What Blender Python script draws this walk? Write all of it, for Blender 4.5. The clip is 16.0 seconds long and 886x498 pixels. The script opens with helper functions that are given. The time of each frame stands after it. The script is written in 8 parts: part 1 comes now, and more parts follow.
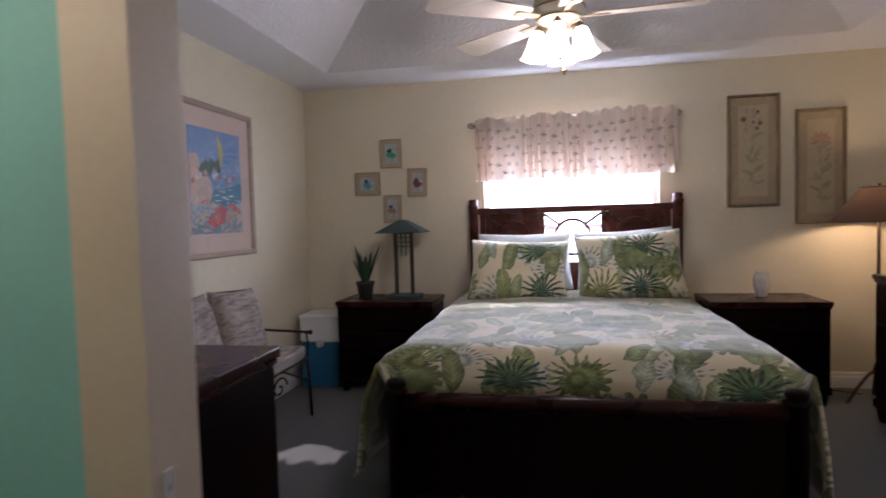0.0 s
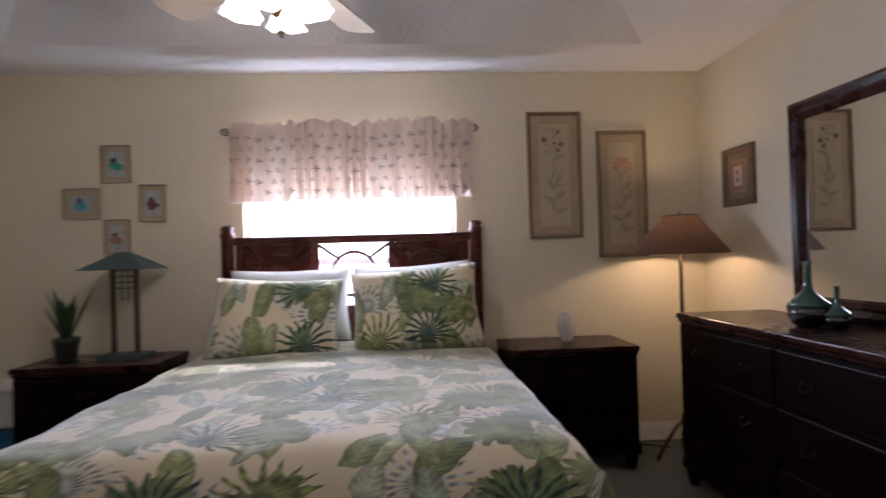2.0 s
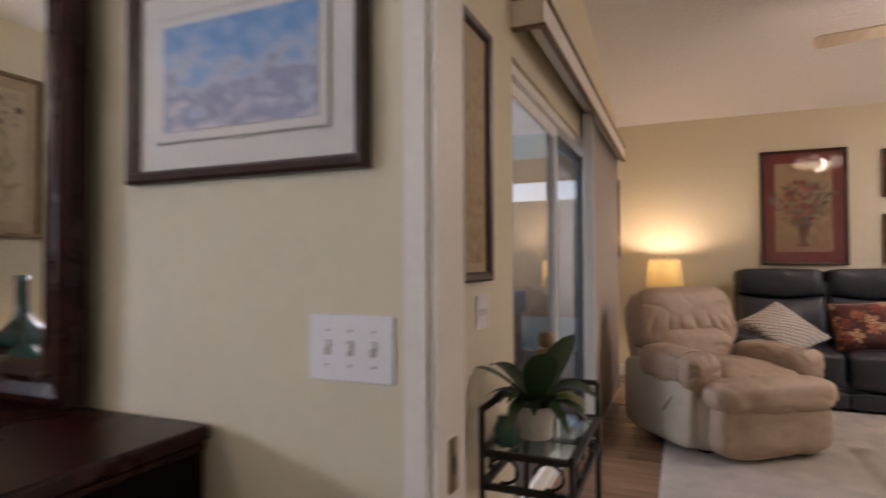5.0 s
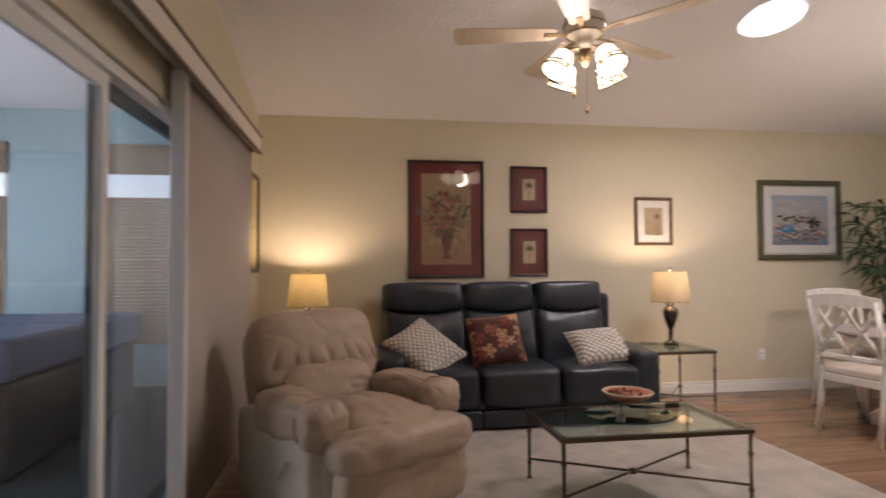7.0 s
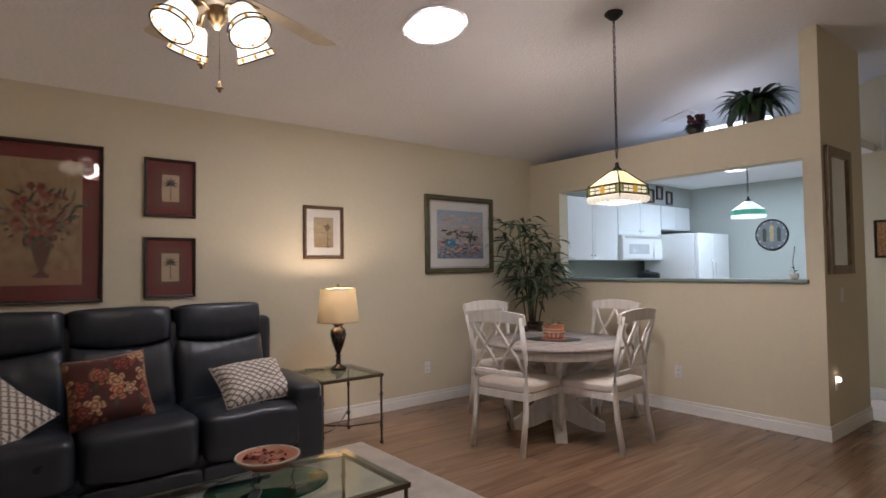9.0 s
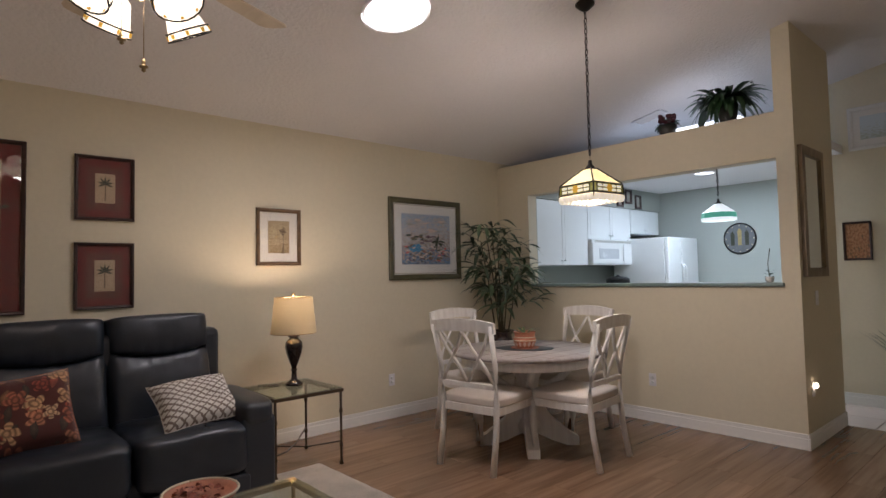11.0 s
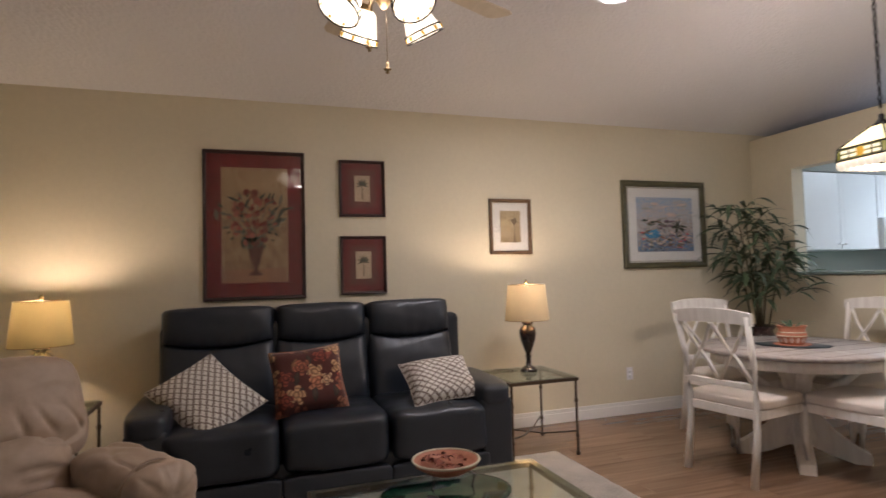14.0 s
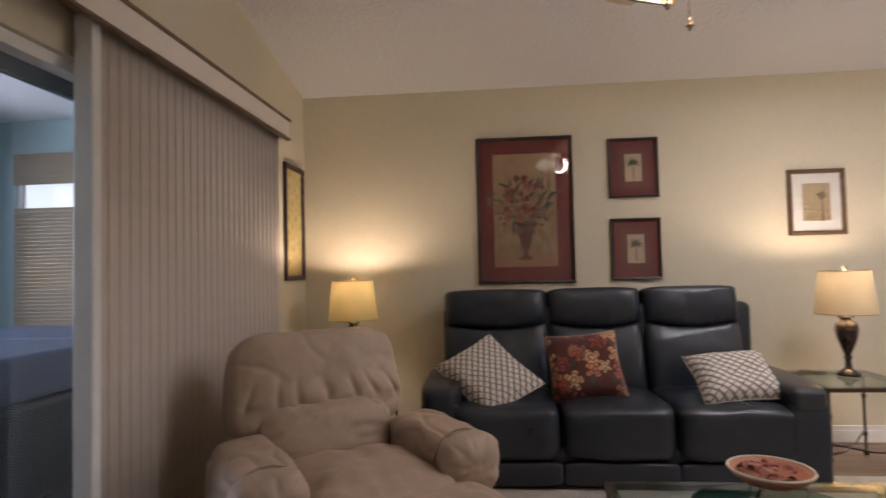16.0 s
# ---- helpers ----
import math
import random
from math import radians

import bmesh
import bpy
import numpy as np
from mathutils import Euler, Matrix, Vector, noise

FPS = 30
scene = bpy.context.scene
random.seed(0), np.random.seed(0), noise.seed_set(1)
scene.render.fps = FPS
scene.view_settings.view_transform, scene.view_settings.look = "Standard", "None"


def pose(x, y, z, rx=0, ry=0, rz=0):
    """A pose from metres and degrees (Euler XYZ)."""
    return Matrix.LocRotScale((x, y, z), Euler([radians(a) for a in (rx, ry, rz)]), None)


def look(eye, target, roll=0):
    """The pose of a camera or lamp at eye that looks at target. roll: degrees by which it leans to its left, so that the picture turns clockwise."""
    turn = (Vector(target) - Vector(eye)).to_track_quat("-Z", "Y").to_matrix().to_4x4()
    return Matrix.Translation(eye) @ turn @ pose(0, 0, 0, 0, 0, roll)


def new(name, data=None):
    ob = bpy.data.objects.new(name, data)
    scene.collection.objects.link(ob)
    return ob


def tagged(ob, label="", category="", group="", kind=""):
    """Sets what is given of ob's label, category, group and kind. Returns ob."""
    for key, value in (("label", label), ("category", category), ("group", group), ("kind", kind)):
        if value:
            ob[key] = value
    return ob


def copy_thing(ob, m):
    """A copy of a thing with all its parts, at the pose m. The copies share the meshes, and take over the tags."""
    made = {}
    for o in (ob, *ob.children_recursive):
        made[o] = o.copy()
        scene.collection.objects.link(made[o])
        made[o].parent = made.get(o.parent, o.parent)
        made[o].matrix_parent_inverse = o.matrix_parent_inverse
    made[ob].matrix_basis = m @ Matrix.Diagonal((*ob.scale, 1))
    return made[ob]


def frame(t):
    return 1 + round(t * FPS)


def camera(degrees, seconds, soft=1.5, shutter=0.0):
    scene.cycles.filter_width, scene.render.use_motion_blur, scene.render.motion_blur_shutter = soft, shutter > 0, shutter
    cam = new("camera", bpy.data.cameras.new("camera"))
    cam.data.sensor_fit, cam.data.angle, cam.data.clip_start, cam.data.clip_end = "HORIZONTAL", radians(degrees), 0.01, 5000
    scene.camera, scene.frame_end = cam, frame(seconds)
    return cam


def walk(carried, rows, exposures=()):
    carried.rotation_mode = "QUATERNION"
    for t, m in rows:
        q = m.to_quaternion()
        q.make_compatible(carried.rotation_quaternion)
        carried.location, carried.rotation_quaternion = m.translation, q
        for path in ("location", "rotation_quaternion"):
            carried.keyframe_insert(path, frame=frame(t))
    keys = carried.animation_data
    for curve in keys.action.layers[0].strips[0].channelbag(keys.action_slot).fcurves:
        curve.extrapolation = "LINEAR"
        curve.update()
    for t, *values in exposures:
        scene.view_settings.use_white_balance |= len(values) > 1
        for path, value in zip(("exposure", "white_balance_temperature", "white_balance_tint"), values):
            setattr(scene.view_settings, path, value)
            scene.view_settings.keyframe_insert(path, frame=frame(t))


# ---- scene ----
from mathutils import kdtree

cam = camera(76.0, 16.0, shutter=0.5)
PATH = [
    (0, (1.956, 1.466, 1.295), (1.572, 3.427, 1.196), -1.6),
    (0.5, (2.053, 1.68, 1.286), (1.797, 3.663, 1.234), -1.6),
    (0.6, (2.078, 1.769, 1.277), (1.832, 3.753, 1.232), -1.3),
    (1, (2.182, 1.88, 1.24), (1.977, 3.869, 1.234), -1.5),
    (1.5, (2.298, 2.15, 1.253), (2.209, 4.148, 1.264), -1.6),
    (2, (2.415, 2.39, 1.234), (2.55, 4.385, 1.261), -1.6),
    (2.5, (2.563, 2.576, 1.258), (2.953, 4.537, 1.291), -1.8),
    (3, (2.644, 2.731, 1.256), (3.365, 4.596, 1.286), -1.4),
    (3.5, (2.8, 2.862, 1.245), (3.889, 4.54, 1.27), -1.5),
    (4, (2.996, 2.919, 1.233), (4.433, 4.309, 1.259), -1.2),
    (4.5, (3.27, 2.927, 1.198), (4.934, 4.034, 1.271), -0.2),
    (5, (3.545, 2.929, 1.206), (5.386, 3.709, 1.252), -0.2),
    (5.1, (3.611, 2.926, 1.213), (5.478, 3.642, 1.255), -0.1),
    (5.2, (3.677, 2.918, 1.217), (5.566, 3.576, 1.263), -0.1),
    (7.5, (4.839, 2.557, 1.298), (6.748, 1.962, 1.356), -0.4),
    (8, (5.019, 2.413, 1.33), (6.803, 1.509, 1.389), -0.6),
    (8.5, (5.119, 2.264, 1.342), (6.781, 1.153, 1.413), -0.7),
    (9, (5.219, 2.128, 1.374), (6.781, 0.882, 1.442), -0.7),
    (11.3, (5.425, 1.897, 1.352), (6.914, 0.564, 1.446), -1.2),
    (11.5, (5.406, 1.874, 1.348), (6.927, 0.58, 1.442), -1.4),
    (12, (5.401, 1.857, 1.34), (7.006, 0.669, 1.438), -1.4),
    (12.5, (5.426, 1.881, 1.307), (7.104, 0.799, 1.418), -1.6),
    (13, (5.425, 1.888, 1.272), (7.179, 0.933, 1.391), -1.8),
    (13.5, (5.46, 1.911, 1.288), (7.283, 1.096, 1.398), -1.6),
    (14, (5.468, 1.904, 1.3), (7.359, 1.26, 1.396), -1.6),
    (14.5, (5.522, 1.958, 1.25), (7.463, 1.489, 1.358), -1.7),
    (15, (5.547, 1.999, 1.238), (7.528, 1.743, 1.343), -1.6),
    (15.5, (5.585, 2.05, 1.256), (7.582, 2.006, 1.349), -1.4),
    (16, (5.584, 2.106, 1.277), (7.575, 2.285, 1.353), -1.3),
]
EXPOSURES = [
    (0.0, 0.09, 6100, 27), (1.5, 0.04, 6150, 27), (2.5, -0.03, 6350, 29), (3.2, 0.14, 6650, 29), (4.0, 0.44, 6800, 28), (4.5, 0.44, 6700, 26), (5.2, 0.34, 6550, 25), (7.5, -0.12, 6280, 22),
    (8.4, -0.42, 6080, 21), (9.0, -0.48, 6020, 20), (11.5, -0.65, 6200, 20), (12.5, -0.58, 6250, 20), (14.0, -0.25, 6150, 20), (16.0, -0.08, 6050, 20),
]
walk(cam, [(t, look(eye, target, roll)) for t, eye, target, roll in PATH], EXPOSURES)

# ---------------------------------------------------------------- light
world = bpy.data.worlds.new("World")
scene.world = world
world.use_nodes = True
_wn = world.node_tree.nodes
_sky = _wn.new("ShaderNodeTexSky")
_sky.sky_type, _sky.sun_disc = "NISHITA", False
SUN_DIR = Vector((0.634, 1.0, 0.99)).normalized()
_sky.sun_elevation, _sky.sun_rotation = math.asin(SUN_DIR.z), math.atan2(SUN_DIR.x, SUN_DIR.y)
world.node_tree.links.new(_sky.outputs["Color"], _wn["Background"].inputs["Color"])
_wn["Background"].inputs["Strength"].default_value = 0.12

sun = new("sun", bpy.data.lights.new("sun", "SUN"))
sun.data.energy, sun.data.angle, sun.data.color = 5.0, radians(0.53), (1.0, 0.94, 0.85)
sun.matrix_world = look((6, 12, 12), Vector((6, 12, 12)) - SUN_DIR)


def lamp(name, where, watts, colour, size=0.04):
    ob = new(name, bpy.data.lights.new(name, "POINT"))
    ob.data.energy, ob.data.color, ob.data.shadow_soft_size = watts, colour, size
    ob.location = where
    return ob


def area(name, m, watts, colour, w, h):
    ob = new(name, bpy.data.lights.new(name, "AREA"))
    ob.data.energy, ob.data.color, ob.data.shape, ob.data.size, ob.data.size_y = watts, colour, "RECTANGLE", w, h
    ob.matrix_world = m
    return ob


WARM = (1.0, 0.79, 0.55)
SOFTWARM = (1.0, 0.86, 0.72)
DAY = (0.80, 0.90, 1.0)
# daylight at the bedroom window, the added north sunroom window and the tubular skylight
area("window_daylight", look((2.08, 6.10, 1.42), (2.08, 3.0, 1.20)), 66, (0.72, 0.85, 1.0), 1.25, 0.60)
area("sunroom_daylight", look((8.2, 7.35, 1.6), (8.0, 3.6, 1.2)), 52, DAY, 4.0, 1.8)
# lamps
lamp("bedroom_fan_bulb", (2.0, 4.35, 2.10), 22.5, (1.0, 0.92, 0.84), 0.08)
lamp("floor_lamp_bulb", (4.05, 5.66, 1.32), 11, (1.0, 0.73, 0.42), 0.04)
lamp("living_fan_bulb", (7.79, 1.35, 2.42), 9.5, SOFTWARM, 0.09)
lamp("table_lamp_bulb", (9.50, 3.10, 1.17), 20, WARM, 0.035)
lamp("table_lamp_bulb", (9.40, -0.10, 1.17), 20, WARM, 0.035)
lamp("pendant_bulb", (7.50, -1.235, 1.88), 40, SOFTWARM, 0.05)
lamp("kitchen_pendant_bulb", (7.95, -4.30, 1.84), 6, (0.85, 0.93, 1.0), 0.05)
area("kitchen_ceiling_light", look((8.29, -4.78, 2.48), (8.29, -4.78, 0)), 52, (0.76, 0.92, 1.0), 0.3, 0.3)
area("skylight_tube", look((8.155, -0.17, 2.985), (8.155 - 0.2, -0.17, 1.985)), 42, (1.0, 0.97, 0.92), 0.40, 0.40)
# added fill behind the ledge strip light, spreading its glow over the vault
area("ledge_uplight", look((8.0, -4.3, 2.62), (7.9, -4.2, 4.0)), 2.6, (0.66, 0.84, 1.0), 2.0, 0.3)
# no fixture here: unseen warm lamp added to brighten casing and teal wall
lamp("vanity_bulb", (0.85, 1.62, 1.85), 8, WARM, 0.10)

# ---------------------------------------------------------------- materials
def link(nt, a, b):
    nt.links.new(a, b)


def mat(name, col, rough=0.6, metal=0.0, var=0.12, scale=6.0, fine=60.0, bump=0.0, bump_scale=200.0, coat=0.0, spec=0.5, sheen=0.0, per_object=0.0):
    """Principled surface with broad and fine colour variation and relief."""
    m = bpy.data.materials.new(name)
    m.use_nodes = True
    nt = m.node_tree
    b = nt.nodes["Principled BSDF"]
    b.inputs["Roughness"].default_value, b.inputs["Metallic"].default_value = rough, metal
    b.inputs["Coat Weight"].default_value = coat
    b.inputs["Coat Roughness"].default_value = 0.05
    b.inputs["Specular IOR Level"].default_value = spec
    b.inputs["Sheen Weight"].default_value = sheen
    tc = nt.nodes.new("ShaderNodeTexCoord")
    n1, n2 = nt.nodes.new("ShaderNodeTexNoise"), nt.nodes.new("ShaderNodeTexNoise")
    n1.inputs["Scale"].default_value, n2.inputs["Scale"].default_value = scale, fine
    n1.inputs["Detail"].default_value, n2.inputs["Detail"].default_value = 4, 3
    link(nt, tc.outputs["Object"], n1.inputs["Vector"])
    link(nt, tc.outputs["Object"], n2.inputs["Vector"])
    add = nt.nodes.new("ShaderNodeMath")
    add.operation = "ADD"
    link(nt, n1.outputs["Fac"], add.inputs[0])
    link(nt, n2.outputs["Fac"], add.inputs[1])
    rng = nt.nodes.new("ShaderNodeMapRange")
    rng.inputs["From Min"].default_value, rng.inputs["From Max"].default_value = 0.6, 1.4
    rng.inputs["To Min"].default_value, rng.inputs["To Max"].default_value = 1 - var, 1 + var
    link(nt, add.outputs[0], rng.inputs["Value"])
    hsv = nt.nodes.new("ShaderNodeHueSaturation")
    hsv.inputs["Color"].default_value = (*col, 1)
    if per_object:
        info = nt.nodes.new("ShaderNodeObjectInfo")
        r2 = nt.nodes.new("ShaderNodeMapRange")
        r2.inputs["To Min"].default_value, r2.inputs["To Max"].default_value = 1 - per_object, 1 + per_object
        mul = nt.nodes.new("ShaderNodeMath")
        mul.operation = "MULTIPLY"
        link(nt, info.outputs["Random"], r2.inputs["Value"])
        link(nt, r2.outputs[0], mul.inputs[0])
        link(nt, rng.outputs[0], mul.inputs[1])
        link(nt, mul.outputs[0], hsv.inputs["Value"])
    else:
        link(nt, rng.outputs[0], hsv.inputs["Value"])
    link(nt, hsv.outputs["Color"], b.inputs["Base Color"])
    rr = nt.nodes.new("ShaderNodeMapRange")
    rr.inputs["From Min"].default_value, rr.inputs["From Max"].default_value = 0.3, 0.7
    rr.inputs["To Min"].default_value, rr.inputs["To Max"].default_value = rough * 0.88, min(1, rough * 1.12)
    link(nt, n1.outputs["Fac"], rr.inputs["Value"])
    link(nt, rr.outputs[0], b.inputs["Roughness"])
    if bump:
        n3, bp = nt.nodes.new("ShaderNodeTexNoise"), nt.nodes.new("ShaderNodeBump")
        n3.inputs["Scale"].default_value, n3.inputs["Detail"].default_value = bump_scale, 3
        bp.inputs["Strength"].default_value, bp.inputs["Distance"].default_value = bump, 0.004
        link(nt, tc.outputs["Object"], n3.inputs["Vector"])
        link(nt, n3.outputs["Fac"], bp.inputs["Height"])
        link(nt, bp.outputs["Normal"], b.inputs["Normal"])
    return m


def grain(name, dark, light, rough=0.35, axis="X", scale=3.0, stretch=14.0, coat=0.0, per_object=0.0, spec=0.5):
    """Wood: long streaks of grain along one axis."""
    m = mat(name, light, rough, coat=coat, spec=spec)
    nt = m.node_tree
    b = nt.nodes["Principled BSDF"]
    tc, mp, nz, ramp = (nt.nodes.new(k) for k in ("ShaderNodeTexCoord", "ShaderNodeMapping", "ShaderNodeTexNoise", "ShaderNodeValToRGB"))
    s = {"X": (1, stretch, stretch), "Y": (stretch, 1, stretch), "Z": (stretch, stretch, 1)}[axis]
    mp.inputs["Scale"].default_value = s
    nz.inputs["Scale"].default_value, nz.inputs["Detail"].default_value, nz.inputs["Distortion"].default_value = scale, 7, 0.6
    nz.noise_dimensions = "4D"
    ramp.color_ramp.elements[0].color, ramp.color_ramp.elements[1].color = (*dark, 1), (*light, 1)
    ramp.color_ramp.elements[0].position, ramp.color_ramp.elements[1].position = 0.32, 0.68
    link(nt, tc.outputs["Object"], mp.inputs["Vector"])
    link(nt, mp.outputs[0], nz.inputs["Vector"])
    link(nt, nz.outputs["Fac"], ramp.inputs["Fac"])
    out = ramp.outputs["Color"]
    if per_object:
        info, hsv, r2, mul = (nt.nodes.new(k) for k in ("ShaderNodeObjectInfo", "ShaderNodeHueSaturation", "ShaderNodeMapRange", "ShaderNodeMath"))
        mul.operation, mul.inputs[1].default_value = "MULTIPLY", 40
        link(nt, info.outputs["Random"], mul.inputs[0])
        link(nt, mul.outputs[0], nz.inputs["W"])
        r2.inputs["To Min"].default_value, r2.inputs["To Max"].default_value = 1 - per_object, 1 + per_object
        link(nt, info.outputs["Random"], r2.inputs["Value"])
        link(nt, r2.outputs[0], hsv.inputs["Value"])
        link(nt, out, hsv.inputs["Color"])
        out = hsv.outputs["Color"]
    link(nt, out, b.inputs["Base Color"])
    bp = nt.nodes.new("ShaderNodeBump")
    bp.inputs["Strength"].default_value, bp.inputs["Distance"].default_value = 0.03, 0.002
    link(nt, nz.outputs["Fac"], bp.inputs["Height"])
    link(nt, bp.outputs["Normal"], b.inputs["Normal"])
    return m


def glow(name, col, strength):
    m = bpy.data.materials.new(name)
    m.use_nodes = True
    b = m.node_tree.nodes["Principled BSDF"]
    b.inputs["Base Color"].default_value = (*[0.3 * c for c in col], 1)
    b.inputs["Emission Color"].default_value, b.inputs["Emission Strength"].default_value = (*col, 1), strength
    b.inputs["Roughness"].default_value = 0.3
    return m


def clear(name, tint=(1, 1, 1), rough=0.01):
    """Thin clear glass: see-through, with a gloss that grows towards grazing view."""
    m = bpy.data.materials.new(name)
    m.use_nodes = True
    nt = m.node_tree
    nt.nodes.remove(nt.nodes["Principled BSDF"])
    t, g, f, pw, ma, mx = (nt.nodes.new(k) for k in ("ShaderNodeBsdfTransparent", "ShaderNodeBsdfGlossy", "ShaderNodeLayerWeight", "ShaderNodeMath", "ShaderNodeMath", "ShaderNodeMixShader"))
    t.inputs["Color"].default_value = (*tint, 1)
    g.inputs["Roughness"].default_value = rough
    pw.operation, pw.inputs[1].default_value = "POWER", 5
    ma.operation, ma.inputs[1].default_value, ma.inputs[2].default_value = "MULTIPLY_ADD", 0.94, 0.045
    f.inputs["Blend"].default_value = 0.5
    link(nt, f.outputs["Facing"], pw.inputs[0])
    link(nt, pw.outputs[0], ma.inputs[0])
    link(nt, ma.outputs[0], mx.inputs[0])
    link(nt, t.outputs[0], mx.inputs[1])
    link(nt, g.outputs[0], mx.inputs[2])
    link(nt, mx.outputs[0], nt.nodes["Material Output"].inputs["Surface"])
    return m


def thin_cloth(name, col, through_part=0.5, rough=0.9, weave=400.0):
    """Cloth that lets part of the light through."""
    m = mat(name, col, rough, var=0.08, scale=9, fine=weave, bump=0.25, bump_scale=weave)
    nt = m.node_tree
    b, out = nt.nodes["Principled BSDF"], nt.nodes["Material Output"]
    tr, mx = nt.nodes.new("ShaderNodeBsdfTranslucent"), nt.nodes.new("ShaderNodeMixShader")
    src = b.inputs["Base Color"].links[0].from_socket
    link(nt, src, tr.inputs["Color"])
    mx.inputs[0].default_value = through_part
    link(nt, b.outputs[0], mx.inputs[1])
    link(nt, tr.outputs[0], mx.inputs[2])
    link(nt, mx.outputs[0], out.inputs["Surface"])
    return m


def cell_motifs(nt, vec, scale, kind, a=0.42, b=0.2, seed=0.0):
    """Scattered printed motifs: mask and random colour of a Voronoi layer. kind 'leaf', 'spray' or 'dash'."""
    N = nt.nodes.new

    def math_node(op, x, y=None, z=None):
        n = N("ShaderNodeMath")
        n.operation = op
        for i, v in enumerate((x, y, z)):
            if v is None:
                continue
            if isinstance(v, (int, float)):
                n.inputs[i].default_value = v
            else:
                link(nt, v, n.inputs[i])
        return n.outputs[0]

    def soft(v, outer, inner):
        n = N("ShaderNodeMapRange")
        n.interpolation_type = "SMOOTHSTEP"
        n.inputs["From Min"].default_value, n.inputs["From Max"].default_value = inner, outer
        n.inputs["To Min"].default_value, n.inputs["To Max"].default_value = 1, 0
        link(nt, v, n.inputs["Value"])
        return n.outputs[0]

    mp = N("ShaderNodeMapping")
    mp.inputs["Scale"].default_value = (scale, scale, 0)
    mp.inputs["Location"].default_value = (seed, seed * 1.7, 0)
    link(nt, vec, mp.inputs["Vector"])
    vo = N("ShaderNodeTexVoronoi")
    vo.voronoi_dimensions = "2D"
    vo.inputs["Scale"].default_value, vo.inputs["Randomness"].default_value = 1.0, 0.55
    link(nt, mp.outputs[0], vo.inputs["Vector"])
    sub = N("ShaderNodeVectorMath")
    sub.operation = "SUBTRACT"
    link(nt, mp.outputs[0], sub.inputs[0])
    link(nt, vo.outputs["Position"], sub.inputs[1])
    sep = N("ShaderNodeSeparateColor")
    link(nt, vo.outputs["Color"], sep.inputs[0])
    rot = N("ShaderNodeVectorRotate")
    rot.rotation_type = "Z_AXIS"
    link(nt, sub.outputs[0], rot.inputs["Vector"])
    link(nt, math_node("MULTIPLY_ADD", sep.outputs[0], {"leaf": 1.15, "round": 1.4, "spray": 1.5, "flower": 6.28}[kind], {"leaf": 1.0, "round": -0.7, "spray": -0.75, "flower": 0.0}[kind]), rot.inputs["Angle"])
    xyz = N("ShaderNodeSeparateXYZ")
    link(nt, rot.outputs[0], xyz.inputs[0])
    x, y = xyz.outputs[0], xyz.outputs[1]
    if kind in ("leaf", "round"):
        e = math_node("ADD", math_node("POWER", math_node("ABSOLUTE", math_node("DIVIDE", x, a)), 1.7), math_node("POWER", math_node("ABSOLUTE", math_node("DIVIDE", y, b)), 1.7))
        th = math_node("ARCTAN2", y, x)
        lobes = math_node("POWER", math_node("ABSOLUTE", math_node("SINE", math_node("MULTIPLY", th, 6.0))), 5.0)
        nick = math_node("MULTIPLY", math_node("MULTIPLY", lobes, e), 0.75 if kind == "round" else 0.0)
        mask = soft(math_node("ADD", e, nick), 1.06, 0.94)
        vein = math_node("SINE", math_node("MULTIPLY", th, 24.0)) if kind == "round" else math_node("SINE", math_node("ADD", math_node("MULTIPLY", math_node("ABSOLUTE", y), 60.0), math_node("MULTIPLY", x, 55.0)))
        rib = math_node("MULTIPLY", math_node("LESS_THAN", math_node("ABSOLUTE", y), 0.012), 0.7)
        pale = math_node("MULTIPLY_ADD", e, -1.1, 0.55)
        detail = math_node("ADD", math_node("ADD", math_node("MULTIPLY", vein, 0.38), pale), rib)
    else:
        r = math_node("SQRT", math_node("ADD", math_node("MULTIPLY", x, x), math_node("MULTIPLY", y, y)))
        th = math_node("ARCTAN2", y, x)
        lobe = math_node("POWER", math_node("ABSOLUTE", math_node("SINE", math_node("MULTIPLY", th, 2.5 if kind == "flower" else 9.5))), 0.6 if kind == "flower" else 2.0)
        half = math_node("GREATER_THAN", y, -9.0 if kind == "flower" else -0.13)
        mask = math_node("MULTIPLY", soft(math_node("SUBTRACT", r, math_node("ADD", 0.05, math_node("MULTIPLY", lobe, a))), 0.02, -0.02), half)
        detail = math_node("SINE", math_node("MULTIPLY", r, 40.0))
    return mask, detail, sep


